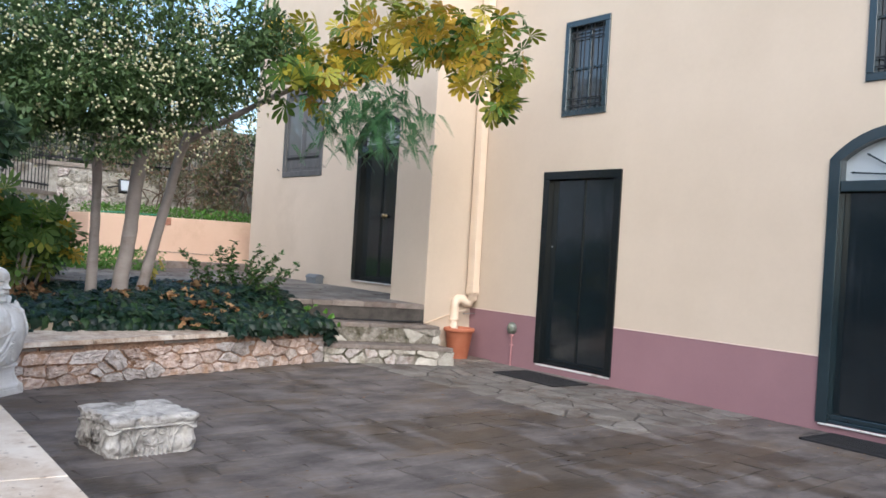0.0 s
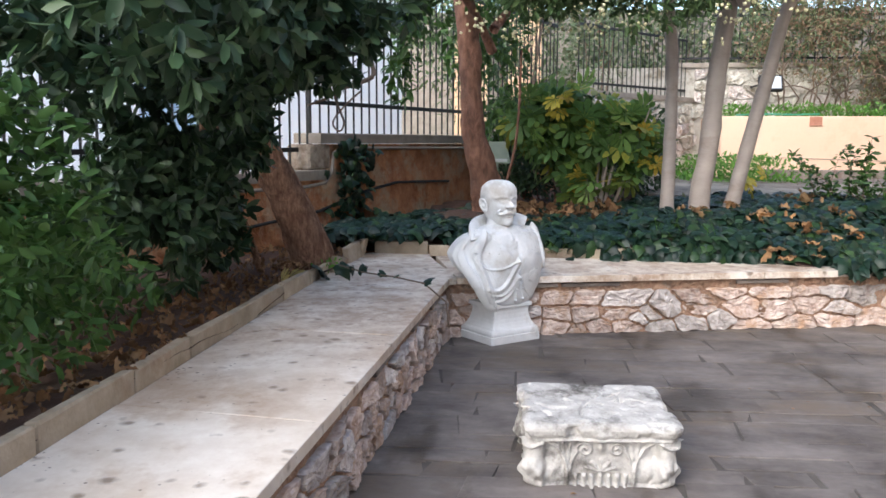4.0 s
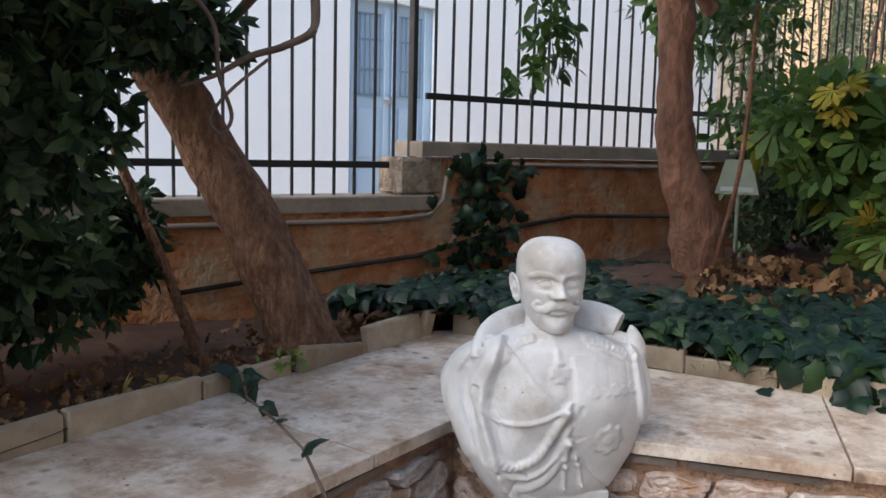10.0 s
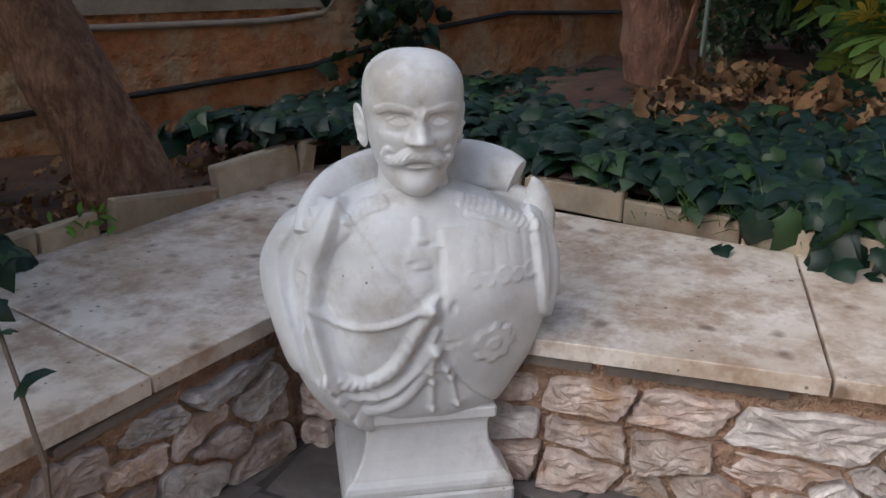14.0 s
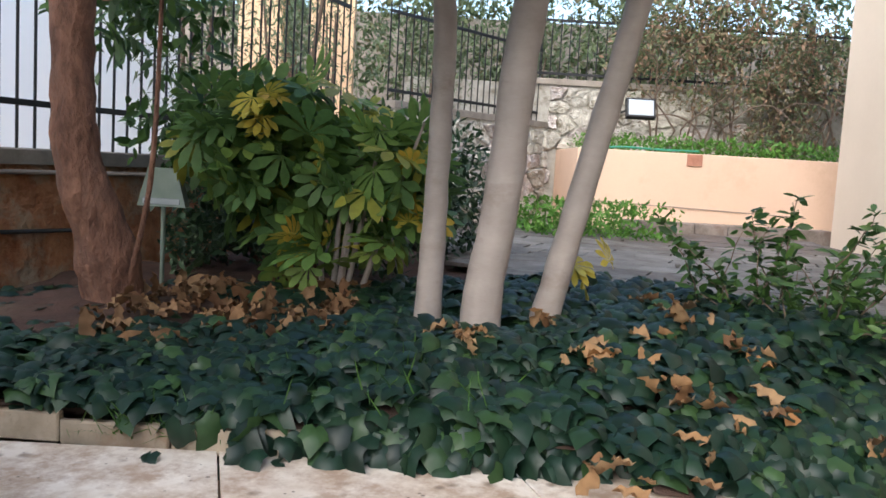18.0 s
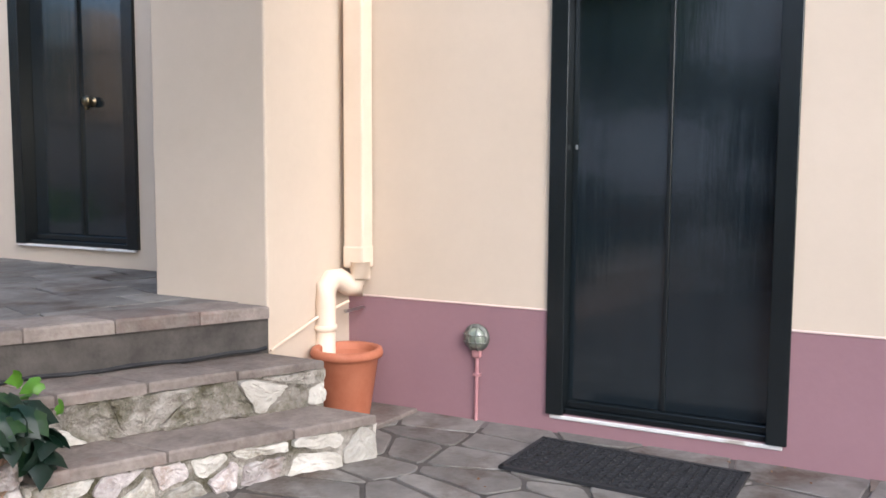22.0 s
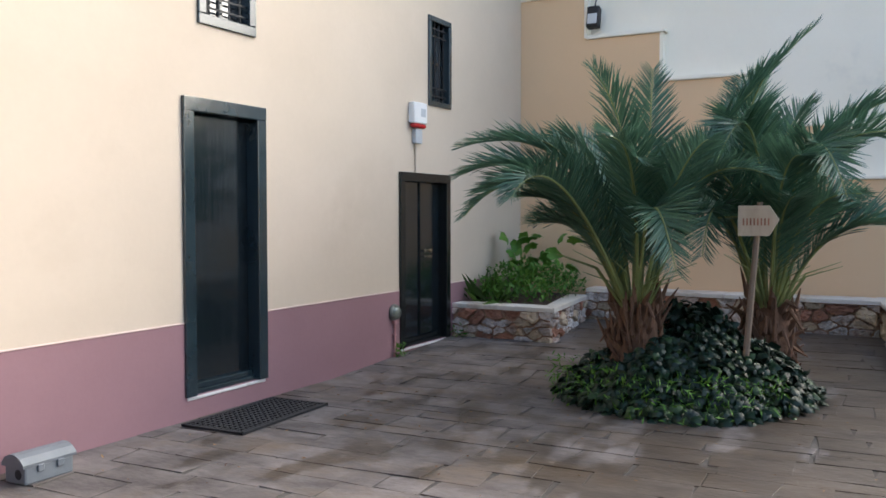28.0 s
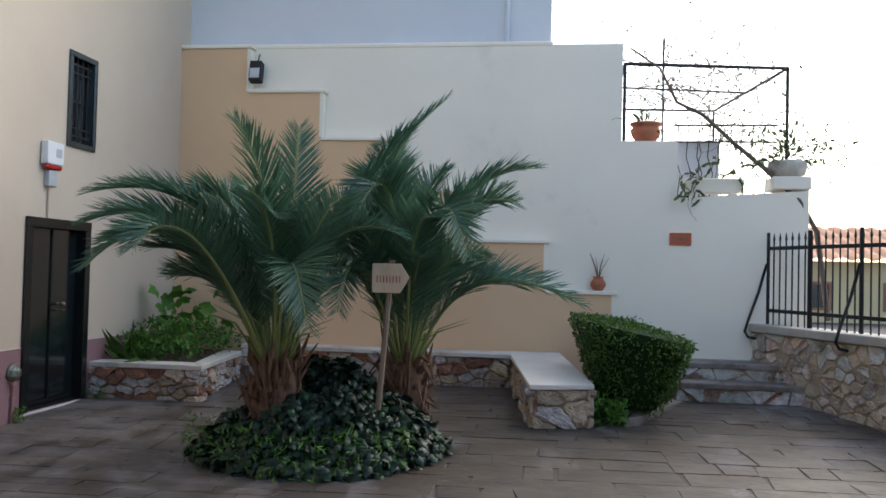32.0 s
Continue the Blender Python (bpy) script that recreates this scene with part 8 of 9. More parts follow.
# a fringe that hangs over the front and the end of the planter
P, N, D = [], [], []
for k in range(1420):
    u = rng.uniform(2.95, PL + 0.12)
    v = rng.uniform(-0.045, 0.6)
    p = pb(u, v)
    if k >= 1260:      # sprays over the edging stones
        y = rng.choice((-5.35, -5.0, -4.75, -4.5, -4.2, -3.9)) + rng.normal() * 0.09
        p = (-1.97 + rng.uniform(-0.02, 0.14), y)
    low = 0.30 if u > PL else 0.425
    z = rng.uniform(low, 0.52 + 0.25 * max(0.0, v)) if k < 1260 else 0.56 - 0.9 * max(0.0, p[0] + 1.97) + rng.uniform(-0.05, 0.03)
    P.append((*p, z))
    N.append((0.7 + rng.normal() * 0.4, rng.normal() * 0.5, 0.55 + rng.normal() * 0.3))
    D.append((0.5 + rng.normal() * 0.35, rng.normal() * 0.4, -0.7 if v > 0.1 else -0.3))
scatter("hanging_leaves", P, D, N, rng.uniform(0.08, 0.155, len(P)), IVY, ivy_mat, ivy)
fresh = leaf_material("fresh_ivy", [(0.07, 0.19, 0.018), (0.12, 0.27, 0.028)], 0.4, 0.4, 0.25)
P = np.array([(*pb(PL + 0.02 + rng.uniform(-0.1, 0.25), rng.uniform(-0.02, 0.6)), rng.uniform(0.42, 0.70)) for k in range(18)])
scatter("young_leaves", P, rand_dirs(18, 0.2), rand_dirs(18, 1) + np.array((0.6, 0, 0)), rng.uniform(0.05, 0.10, 18), IVY, fresh, ivy)
# dry leaves lying on the ivy and the soil
dry = leaf_material("dry_leaves", [(0.14, 0.07, 0.034), (0.21, 0.115, 0.058), (0.29, 0.18, 0.095), (0.10, 0.05, 0.026)], 0.8, 0.2, 0.1)
P, S = [], []
for k in range(1100):
    x, y = (rng.uniform(-4.3, -2.7), rng.uniform(-6.3, -5.1)) if k < 330 else (rng.uniform(-1.9, 2.6), -7.43 - abs(rng.normal()) * 0.4)
    P.append((x, y, max(bed_z(x, y), ivy_z(x, y) - 0.03 if k < 330 else 0) + 0.035))
    S.append(rng.uniform(0.02, 0.07) if k > 330 else rng.uniform(0.05, 0.14))
n = len(P)
N = rand_dirs(n, 1.8)
CURL = ([(0, 0, 0.04), (-0.1, 0.25, 0.10), (0.3, 0.30, 0.16), (0.7, 0.22, 0.08), (1.0, 0, 0.12), (0.7, -0.2, 0.14), (0.3, -0.28, 0.18), (-0.1, -0.22, 0.08), (0.45, 0, 0.0)], [(0, 8, 1), (1, 8, 2), (2, 8, 3), (3, 8, 4), (4, 8, 5), (5, 8, 6), (6, 8, 7), (7, 8, 0)])
CRUMPLE = ([(0, 0, 0.0), (-0.08, 0.22, 0.22), (0.18, 0.30, 0.05), (0.36, 0.20, 0.26), (0.62, 0.26, 0.06), (0.80, 0.10, 0.24), (1.0, 0, 0.02), (0.78, -0.14, 0.20), (0.60, -0.28, 0.02), (0.34, -0.18, 0.24), (0.14, -0.28, 0.04), (-0.08, -0.20, 0.20), (0.25, 0.02, -0.05), (0.6, 0.0, 0.06)],
           [(0, 12, 1), (1, 12, 2), (2, 12, 3), (3, 12, 13), (3, 13, 4), (4, 13, 5), (5, 13, 6), (6, 13, 7), (7, 13, 8), (8, 13, 9), (9, 13, 12), (9, 12, 10), (10, 12, 11), (11, 12, 0)])
tagged(scatter("dry_leaves", P, rand_dirs(n, 0), N, S, CRUMPLE, dry), "curled brown fallen leaves on the soil and ivy", "leaves", "", "stuff")
tagged(scatter("yellow_leaves", [(-0.35, -7.52, 0.47), (-0.18, -7.50, 0.48), (-3.3, -5.8, 0.64)], rand_dirs(3), rand_dirs(3, 4), [0.13, 0.10, 0.12], FIG, leaf_material("pale_yellow_leaf", [(0.55, 0.45, 0.16), (0.60, 0.50, 0.20)], 0.7, 0.2, 0.2)), "pale yellow fallen leaves lying on the soil", "leaves", "", "stuff")
pale_dry = leaf_material("pale_brown_leaves", [(0.17, 0.085, 0.04), (0.25, 0.14, 0.065), (0.34, 0.22, 0.12), (0.28, 0.13, 0.045)], 0.75, 0.25, 0.15)
heaps = rng.normal(size=(16, 2)) * np.array((0.32, 0.42)) + np.array((-2.4, -3.6))
P = [(x, y, ivy_z(x, y) + rng.uniform(0.03, 0.07)) for x, y in heaps[rng.integers(0, 16, 80)] + rng.normal(size=(80, 2)) * 0.06]
tagged(scatter("fallen_leaves", P, rand_dirs(80) * np.array((1, 1, 0.45)), rand_dirs(80, 1.6), rng.uniform(0.05, 0.125, 80), CRUMPLE, pale_dry), "crumpled pale brown leaves caught in the ivy", "leaves", "", "stuff")
# grass tufts
P = np.array([(-2.55 + rng.normal() * 0.25, -4.75 + rng.normal() * 0.22, 0.62) for k in range(420)] + [(-1.99 + rng.normal() * 0.02, -5.72 + rng.normal() * 0.12, 0.46) for k in range(70)])
tagged(scatter("grass_tufts", P, rand_dirs(len(P), 0.9), rand_dirs(len(P), 0.3), rng.uniform(0.07, 0.19, len(P)), ([(0, 0.02, 0), (0.6, 0.015, 0.0), (1, 0, -0.1), (0.6, -0.015, 0.0), (0, -0.02, 0)], [(0, 1, 2, 3, 4)]), leaf_material("grass_blades", [(0.035, 0.085, 0.015), (0.06, 0.13, 0.022), (0.085, 0.16, 0.03)], 0.5, 0.3, 0.2)), "tufts of fresh green grass among the ivy", "grass", "", "stuff")
# the sprig of ivy across the bench
spr = thing("ivy_sprig", "thin ivy sprig trailing across the marble bench", "ivy")
sp = [(-0.62, -7.36, 0.47), (-0.45, -7.2, 0.55), (-0.30, -7.02, 0.53), (-0.20, -6.80, 0.52), (-0.10, -6.60, 0.50), (-0.04, -6.46, 0.40), (-0.02, -6.44, 0.25)]
part("stem", tube(bmesh.new(), sp, [0.006, 0.006, 0.005, 0.005, 0.005, 0.006, 0.006], 6), twig_mat, spr)
P = [sp[0], sp[0], sp[1], sp[1], (-0.38, -7.1, 0.55), sp[2], (-0.25, -6.9, 0.54), sp[4], sp[3]]
scatter("sprig_leaves", P, rand_dirs(9, -0.1), rand_dirs(9, 1.5), [0.15, 0.13, 0.12, 0.10, 0.07, 0.08, 0.06, 0.08, 0.06], IVY, ivy_mat, spr)
P = np.array([(-0.86 + rng.normal() * 0.05, -7.36 + rng.normal() * 0.04, 0.46 + rng.uniform(0, 0.06)) for k in range(22)])
tagged(scatter("edging_weed", P, rand_dirs(22, 0.2), rand_dirs(22, 1), rng.uniform(0.03, 0.06, 22), OVAL, fresh), "little green weed growing between the edging stones", "weeds", "", "stuff")


# ---- trees ----
def trunk(parent, pts, radii, mat, knots=0.0, sides=14, name="trunk", label=""):
    """A rounded trunk through the points, with slow swells."""
    P = [Vector(p) for p in pts]
    out, rr = [], []
    for i in range(len(P) - 1):
        p0, p1, p2, p3 = P[max(i - 1, 0)], P[i], P[i + 1], P[min(i + 2, len(P) - 1)]
        for k in range(6):
            t = k / 6
            q = 0.5 * ((2 * p1) + (p2 - p0) * t + (2 * p0 - 5 * p1 + 4 * p2 - p3) * t * t + (3 * p1 - p0 - 3 * p2 + p3) * t ** 3)
            out.append(q)
            rr.append((radii[i] * (1 - t) + radii[i + 1] * t) * (1 + knots * noise.noise(q * 6)))
    out.append(P[-1])
    rr.append(radii[-1])
    bm = tube(bmesh.new(), out, rr, sides)
    for v in bm.verts:
        v.co += Vector((noise.noise(v.co * 9), noise.noise(v.co * 9 + Vector((7, 0, 0))), 0)) * 0.10 * rr[0] * (1 if knots else 0.3)
    return part(name, bm, mat, parent, label, True)


bark_red = material("flaky_reddish_bark", (0.17, 0.080, 0.050), (0.46, 0.27, 0.175), 36, 0.92, 1.0, 120, c3=(0.20, 0.095, 0.055), stain=0.4, stretch=(1, 1, 0.42), bdist=0.05)
bark_pale = material("smooth_grey_fig_bark", (0.29, 0.245, 0.22), (0.38, 0.325, 0.295), 5, 0.75, 0.22, 45, c3=(0.25, 0.20, 0.175), stain=0.2, stretch=(0.8, 0.8, 1.5))
bark_dark = material("smooth_red_brown_bark", (0.10, 0.045, 0.030), (0.29, 0.145, 0.095), 16, 0.85, 0.8, 70, c3=(0.16, 0.085, 0.06), stain=0.4, stretch=(1, 1, 0.5), bdist=0.03)
dark_leaf = leaf_material("dark_glossy_leaves", [(0.018, 0.037, 0.020), (0.030, 0.061, 0.030), (0.047, 0.088, 0.042), (0.076, 0.124, 0.055)], 0.42, 0.32, 0.16)
oval_leaf = leaf_material("mid_green_leaves", [(0.03, 0.07, 0.018), (0.05, 0.11, 0.025), (0.08, 0.15, 0.035)], 0.45, 0.4, 0.25)
fig_leaf = leaf_material("fig_leaves", [(0.075, 0.15, 0.045), (0.10, 0.19, 0.055), (0.13, 0.23, 0.06), (0.16, 0.26, 0.06), (0.34, 0.32, 0.05)], 0.5, 0.35, 0.3)
yellow_leaf = leaf_material("yellowing_fig_leaves", [(0.06, 0.12, 0.03), (0.10, 0.17, 0.03), (0.22, 0.24, 0.03), (0.30, 0.28, 0.03), (0.50, 0.36, 0.035), (0.42, 0.24, 0.03)], 0.5, 0.35, 0.3)


def crown(parent, blobs, n, tpl, mat, size, name="crown", droop=0.0, whorl=0, seed=1, label=""):
    """Leaves in clumps: each blob is a centre, three radii and a weight; clumps leave gaps between them."""
    r = np.random.default_rng(seed)
    w = np.array([b[2] for b in blobs], float)
    per = max(1, whorl)
    k = n // per
    pick = r.choice(len(blobs), k, p=w / w.sum())
    C = np.array([b[0] for b in blobs])[pick]
    R = np.array([b[1] for b in blobs])[pick]
    d = unit(r.normal(size=(k, 3))) * (r.random((k, 1)) ** 0.45)
    P = C + d * R
    # thin out by a slow noise so that the outline is uneven
    keep = np.array([noise.noise(Vector(p) * 2.3) > -0.18 for p in P])
    P, d = P[keep], d[keep]
    k = len(P)
    if whorl:
        P = np.repeat(P, whorl, 0)
        ax = np.repeat(unit(d + np.array((0, 0, 0.1))), whorl, 0)
        D = unit(r.normal(size=P.shape) + ax * 0.8 + np.array((0, 0, -droop)))
        N = ax + r.normal(size=P.shape) * 0.4
    else:
        D = unit(r.normal(size=P.shape) + d * 0.7 + np.array((0, 0, -droop)))
        N = r.normal(size=P.shape) * 0.6 + np.array((0, 0, 1.0))
    return scatter(name, P, D, N, r.uniform(0.7, 1.25, len(P)) * size, tpl, mat, parent, label)


ta = thing("leaning_tree", "leaning evergreen tree with ridged reddish bark and dark leaves", "tree")
trunk(ta, [(-1.28, -7.56, 0.30), (-1.20, -7.60, 0.55), (-1.09, -7.75, 0.98), (-0.97, -7.91, 1.34), (-0.76, -8.02, 1.74), (-0.40, -8.06, 2.2), (0.15, -8.1, 2.65)], [0.195, 0.160, 0.140, 0.128, 0.12, 0.11, 0.09], bark_red, 0.12, 20)
for pts, rad in (([(-0.20, -7.83, 2.0), (0.4, -7.6, 2.2), (1.1, -7.5, 2.5)], [0.07, 0.05, 0.03]), ([(0.3, -7.95, 2.5), (1.2, -8.1, 2.7), (2.2, -8.0, 3.0)], [0.08, 0.06, 0.04]), ([(-0.5, -7.78, 1.66), (-1.2, -8.0, 2.1), (-2.0, -7.9, 2.5)], [0.03, 0.022, 0.012]),
                 ([(-0.02, -8.0, 0.45), (0.05, -7.95, 1.0), (-0.15, -7.9, 1.9)], [0.03, 0.026, 0.02]), ([(-0.86, -7.86, 0.42), (-0.74, -7.95, 0.85), (-0.60, -8.02, 1.25), (-0.40, -8.05, 1.75)], [0.028, 0.024, 0.020, 0.016])):
    trunk(ta, pts, rad, bark_red, 0.1, 8, "limb")
crown(ta, [((0.1, -8.0, 2.5), (0.8, 0.6, 0.6), 3), ((1.0, -7.9, 2.4), (0.9, 0.6, 0.7), 2.2), ((2.2, -8.0, 2.4), (1.0, 0.7, 0.8), 2), ((0.4, -8.1, 1.75), (0.6, 0.35, 0.5), 2.4), ((1.2, -8.2, 1.7), (0.8, 0.4, 0.5), 1.6), ((3.2, -8.3, 2.3), (0.8, 0.6, 0.8), 1.5), ((0.1, -8.3, 1.0), (0.5, 0.3, 0.35), 0.8), ((0.9, -8.2, 0.95), (0.5, 0.3, 0.35), 1.1),
           ((1.0, -7.8, 3.3), (1.8, 1.0, 0.5), 4), ((-0.9, -7.8, 2.6), (0.8, 0.5, 0.5), 2.5), ((-0.25, -7.75, 2.0), (0.55, 0.35, 0.35), 3), ((0.45, -7.75, 1.75), (0.6, 0.3, 0.45), 3.5), ((1.3, -7.9, 2.0), (0.9, 0.35, 0.5), 4), ((0.6, -8.0, 1.25), (0.5, 0.3, 0.4), 2.0), ((2.2, -8.1, 1.75), (0.8, 0.4, 0.4), 2.2),
           ((0.25, -8.25, 0.85), (0.6, 0.28, 0.42), 2.4), ((-0.45, -8.15, 0.85), (0.3, 0.22, 0.28), 0.8), ((1.3, -8.3, 0.9), (0.8, 0.3, 0.45), 2.5), ((-1.15, -7.6, 2.5), (0.7, 0.45, 0.45), 3.5), ((-2.0, -7.4, 2.7), (0.6, 0.4, 0.4), 1.6), ((0.15, -7.85, 1.35), (0.35, 0.25, 0.5), 3.5), ((0.0, -7.85, 0.85), (0.3, 0.2, 0.25), 1.5), ((-0.25, -7.85, 1.78), (0.3, 0.25, 0.22), 2), ((0.65, -7.85, 1.0), (0.5, 0.25, 0.45), 3.5), ((-0.55, -7.62, 1.85), (0.3, 0.22, 0.22), 1.5), ((-0.1, -7.65, 1.45), (0.22, 0.16, 0.28), 1.2), ((0.3, -7.3, 2.15), (0.8, 0.35, 0.32), 4), ((1.3, -7.3, 2.05), (0.6, 0.3, 0.35), 2.5), ((0.75, -7.45, 1.75), (0.5, 0.25, 0.3), 2), ((1.5, -7.05, 1.98), (1.0, 0.3, 0.38), 4.5), ((2.3, -7.15, 1.8), (0.5, 0.25, 0.3), 1.6), ((1.0, -6.92, 1.86), (0.35, 0.25, 0.26), 1.5), ((1.1, -6.72, 2.05), (0.4, 0.3, 0.25), 1.4), ((-0.62, -8.2, 0.95), (0.34, 0.18, 0.32), 2.4), ((-0.2, -8.2, 0.85), (0.35, 0.2, 0.32), 1.8)],
      40000, OVAL, dark_leaf, 0.095, "crown", 0.35, 6, 11)

for pts, rad in (([(-0.95, -7.95, 1.75), (-0.72, -7.2, 2.05), (-0.61, -7.0, 1.80), (-0.55, -7.08, 1.72), (-0.48, -7.18, 1.68), (-0.40, -7.27, 1.61), (-0.34, -7.37, 1.57)], [0.022, 0.02, 0.016, 0.014, 0.012, 0.009, 0.006]),
                 ([(-0.34, -7.5, 2.0), (-0.34, -7.23, 1.80), (-0.34, -7.19, 1.61), (-0.35, -7.14, 1.47), (-0.32, -7.16, 1.41), (-0.31, -7.20, 1.46), (-0.35, -7.15, 1.55), (-0.43, -7.05, 1.66)], [0.010, 0.009, 0.008, 0.007, 0.006, 0.006, 0.006, 0.006])):
    trunk(ta, pts, rad, twig_mat, 0, 6, "twig")

tb = thing("garden_tree", "slender tree with smooth reddish trunk and hanging leafy shoots", "tree")
trunk(tb, [(-3.60, -6.40, 0.40), (-3.57, -6.41, 0.62), (-3.48, -6.44, 0.98), (-3.40, -6.54, 1.35), (-3.40, -6.58, 1.7), (-3.42, -6.60, 2.2), (-3.38, -6.66, 2.8), (-3.3, -6.7, 3.4)], [0.20, 0.168, 0.150, 0.112, 0.108, 0.105, 0.095, 0.07], bark_dark, 0.10, 18)
for pts, rad in (([(-3.34, -6.38, 2.2), (-2.8, -6.6, 2.6), (-2.2, -6.9, 2.5)], [0.05, 0.03, 0.015]), ([(-3.35, -6.37, 2.4), (-3.9, -6.1, 2.8), (-4.6, -5.8, 3.0)], [0.05, 0.03, 0.02]), ([(-3.5, -6.35, 0.6), (-3.3, -6.15, 1.3), (-3.25, -6.1, 2.2)], [0.016, 0.014, 0.01])):
    trunk(tb, pts, rad, bark_dark, 0.05, 8, "limb")
crown(tb, [((-3.4, -6.4, 3.1), (1.2, 0.9, 0.5), 4), ((-4.2, -6.5, 2.4), (0.8, 0.5, 0.6), 3), ((-2.4, -7.0, 2.5), (0.5, 0.3, 0.35), 1.0), ((-3.0, -7.2, 2.1), (0.25, 0.15, 0.3), 0.5), ((-4.6, -6.4, 1.7), (0.5, 0.3, 0.5), 1.3), ((-2.3, -7.1, 1.75), (0.22, 0.15, 0.14), 0.35), ((-2.6, -6.2, 3.0), (1.0, 0.7, 0.4), 1.5)], 3600, OVAL, oval_leaf, 0.115, "crown", 0.7, 0, 13)

tc = thing("fig_tree", "pale barked three-stemmed tree with a flowering leafy crown", "tree")
trunk(tc, [(-3.10, -4.75, 0.50), (-3.12, -4.74, 0.9), (-3.14, -4.73, 1.5), (-3.16, -4.74, 2.2), (-3.05, -4.85, 3.0)], [0.075, 0.062, 0.056, 0.054, 0.04], bark_pale, 0.05, 12)
trunk(tc, [(-2.80, -4.52, 0.45), (-2.82, -4.50, 0.9), (-2.80, -4.44, 1.4), (-2.80, -4.40, 1.95), (-2.82, -4.28, 2.8), (-2.7, -4.1, 3.6)], [0.105, 0.088, 0.082, 0.080, 0.07, 0.05], bark_pale, 0.05, 14)
trunk(tc, [(-3.02, -4.24, 0.50), (-3.02, -4.16, 0.9), (-3.02, -4.06, 1.35), (-3.02, -3.92, 1.95), (-3.0, -3.76, 2.6), (-2.8, -3.4, 3.4)], [0.085, 0.068, 0.062, 0.060, 0.055, 0.04], bark_pale, 0.05, 12)
for pts, rad in (([(-2.78, -4.2, 2.5), (-2.2, -4.6, 3.0), (-1.6, -5.2, 3.3)], [0.05, 0.035, 0.02]), ([(-3.0, -3.76, 2.6), (-2.1, -3.0, 3.2), (-1.1, -2.5, 3.5), (-0.2, -2.3, 3.3)], [0.045, 0.035, 0.025, 0.012]), ([(-3.1, -4.85, 2.9), (-3.3, -5.4, 3.3), (-3.2, -6.0, 3.6)], [0.04, 0.03, 0.02])):
    trunk(tc, pts, rad, bark_pale, 0.05, 8, "limb")
small_leaf = leaf_material("small_crown_leaves", [(0.04, 0.075, 0.025), (0.065, 0.115, 0.04), (0.10, 0.155, 0.055)], 0.5, 0.35, 0.2)
blobs = [((-2.6, -5.4, 3.2), (0.9, 0.9, 0.75), 4), ((-1.9, -4.7, 3.5), (0.9, 0.9, 0.8), 4), ((-2.6, -4.0, 3.5), (0.7, 0.6, 0.6), 2), ((-2.0, -5.9, 3.6), (1.0, 0.9, 0.9), 3), ((-1.6, -5.3, 2.85), (0.6, 0.7, 0.4), 2.5), ((-2.9, -4.3, 4.4), (1.2, 1.2, 0.5), 2), ((-1.9, -5.0, 2.72), (0.6, 0.75, 0.42), 3), ((-2.0, -5.9, 2.8), (0.7, 0.6, 0.42), 3), ((-1.9, -4.2, 3.0), (0.5, 0.5, 0.4), 2), ((-1.6, -3.6, 3.5), (0.6, 0.5, 0.6), 3), ((-1.5, -5.9, 2.6), (0.5, 0.5, 0.35), 2), ((-1.7, -5.2, 2.45), (0.45, 0.6, 0.3), 2)]
crown(tc, blobs, 36000, OVAL, small_leaf, 0.080, "crown", 0.3, 0, 17)
bud = leaf_material("cream_flower_buds", [(0.62, 0.58, 0.36), (0.72, 0.68, 0.46), (0.50, 0.50, 0.26)], 0.6, 0.3, 0.2)
r2 = np.random.default_rng(5)
C = np.array([b[0] for b in blobs])[r2.choice(9, 520)]
Rr = 0.8
cl = C + unit(r2.normal(size=(520, 3))) * np.array((0.85, 0.85, 0.65))
P = np.repeat(cl, 6, 0) + r2.normal(size=(3120, 3)) * 0.05
BUD = ([(0, 0, 0.5), (0.5, 0, 0), (0, 0.5, 0), (-0.5, 0, 0), (0, -0.5, 0), (0, 0, -0.5)], [(0, 1, 2), (0, 2, 3), (0, 3, 4), (0, 4, 1), (5, 2, 1), (5, 3, 2), (5, 4, 3), (5, 1, 4)])
scatter("flower_bud", P, rand_dirs(3120), rand_dirs(3120), r2.uniform(0.022, 0.04, 3120), BUD, bud, tc, "clusters of cream flower buds")
crown(tc, [((-0.75, -2.6, 3.75), (0.6, 0.45, 0.45), 4), ((0.0, -2.3, 3.75), (0.6, 0.5, 0.5), 4), ((0.75, -2.2, 3.45), (0.45, 0.45, 0.5), 3), ((0.85, -2.1, 3.0), (0.12, 0.14, 0.25), 0.5), ((-1.0, -3.2, 3.2), (0.5, 0.45, 0.4), 2), ((-1.7, -3.0, 3.7), (0.6, 0.5, 0.4), 2)], 560, FIG, yellow_leaf, 0.19, "yellowing_leaves", 0.5, 0, 19, "large yellow and green lobed leaves")
# feathery sprays
spray = leaf_material("feathery_green", [(0.05, 0.14, 0.06), (0.07, 0.18, 0.075), (0.10, 0.22, 0.085)], 0.5, 0.35, 0.25)
P, D, N, S = [], [], [], []
for k in range(260):
    c = np.array((-0.9, -2.45, 2.90)) + r2.normal(size=3) * np.array((0.40, 0.34, 0.20))
    c[2] = max(c[2], 2.58)
    a = unit(np.array((r2.normal() * 0.6 + 0.3, r2.normal() * 0.6, -0.55)))
    s = unit(np.cross(a, (0, 0, 1)))
    for j in range(34):
        t = j / 34
        for sgn in (-1, 1):
            P.append(c + a * 0.32 * t + np.array((0, 0, -0.06 * t * t)))
            D.append(a * 0.6 + s * sgn)
            N.append(np.cross(a, s) + r2.normal(size=3) * 0.25)
            S.append(0.062 * (1 - 0.65 * t))
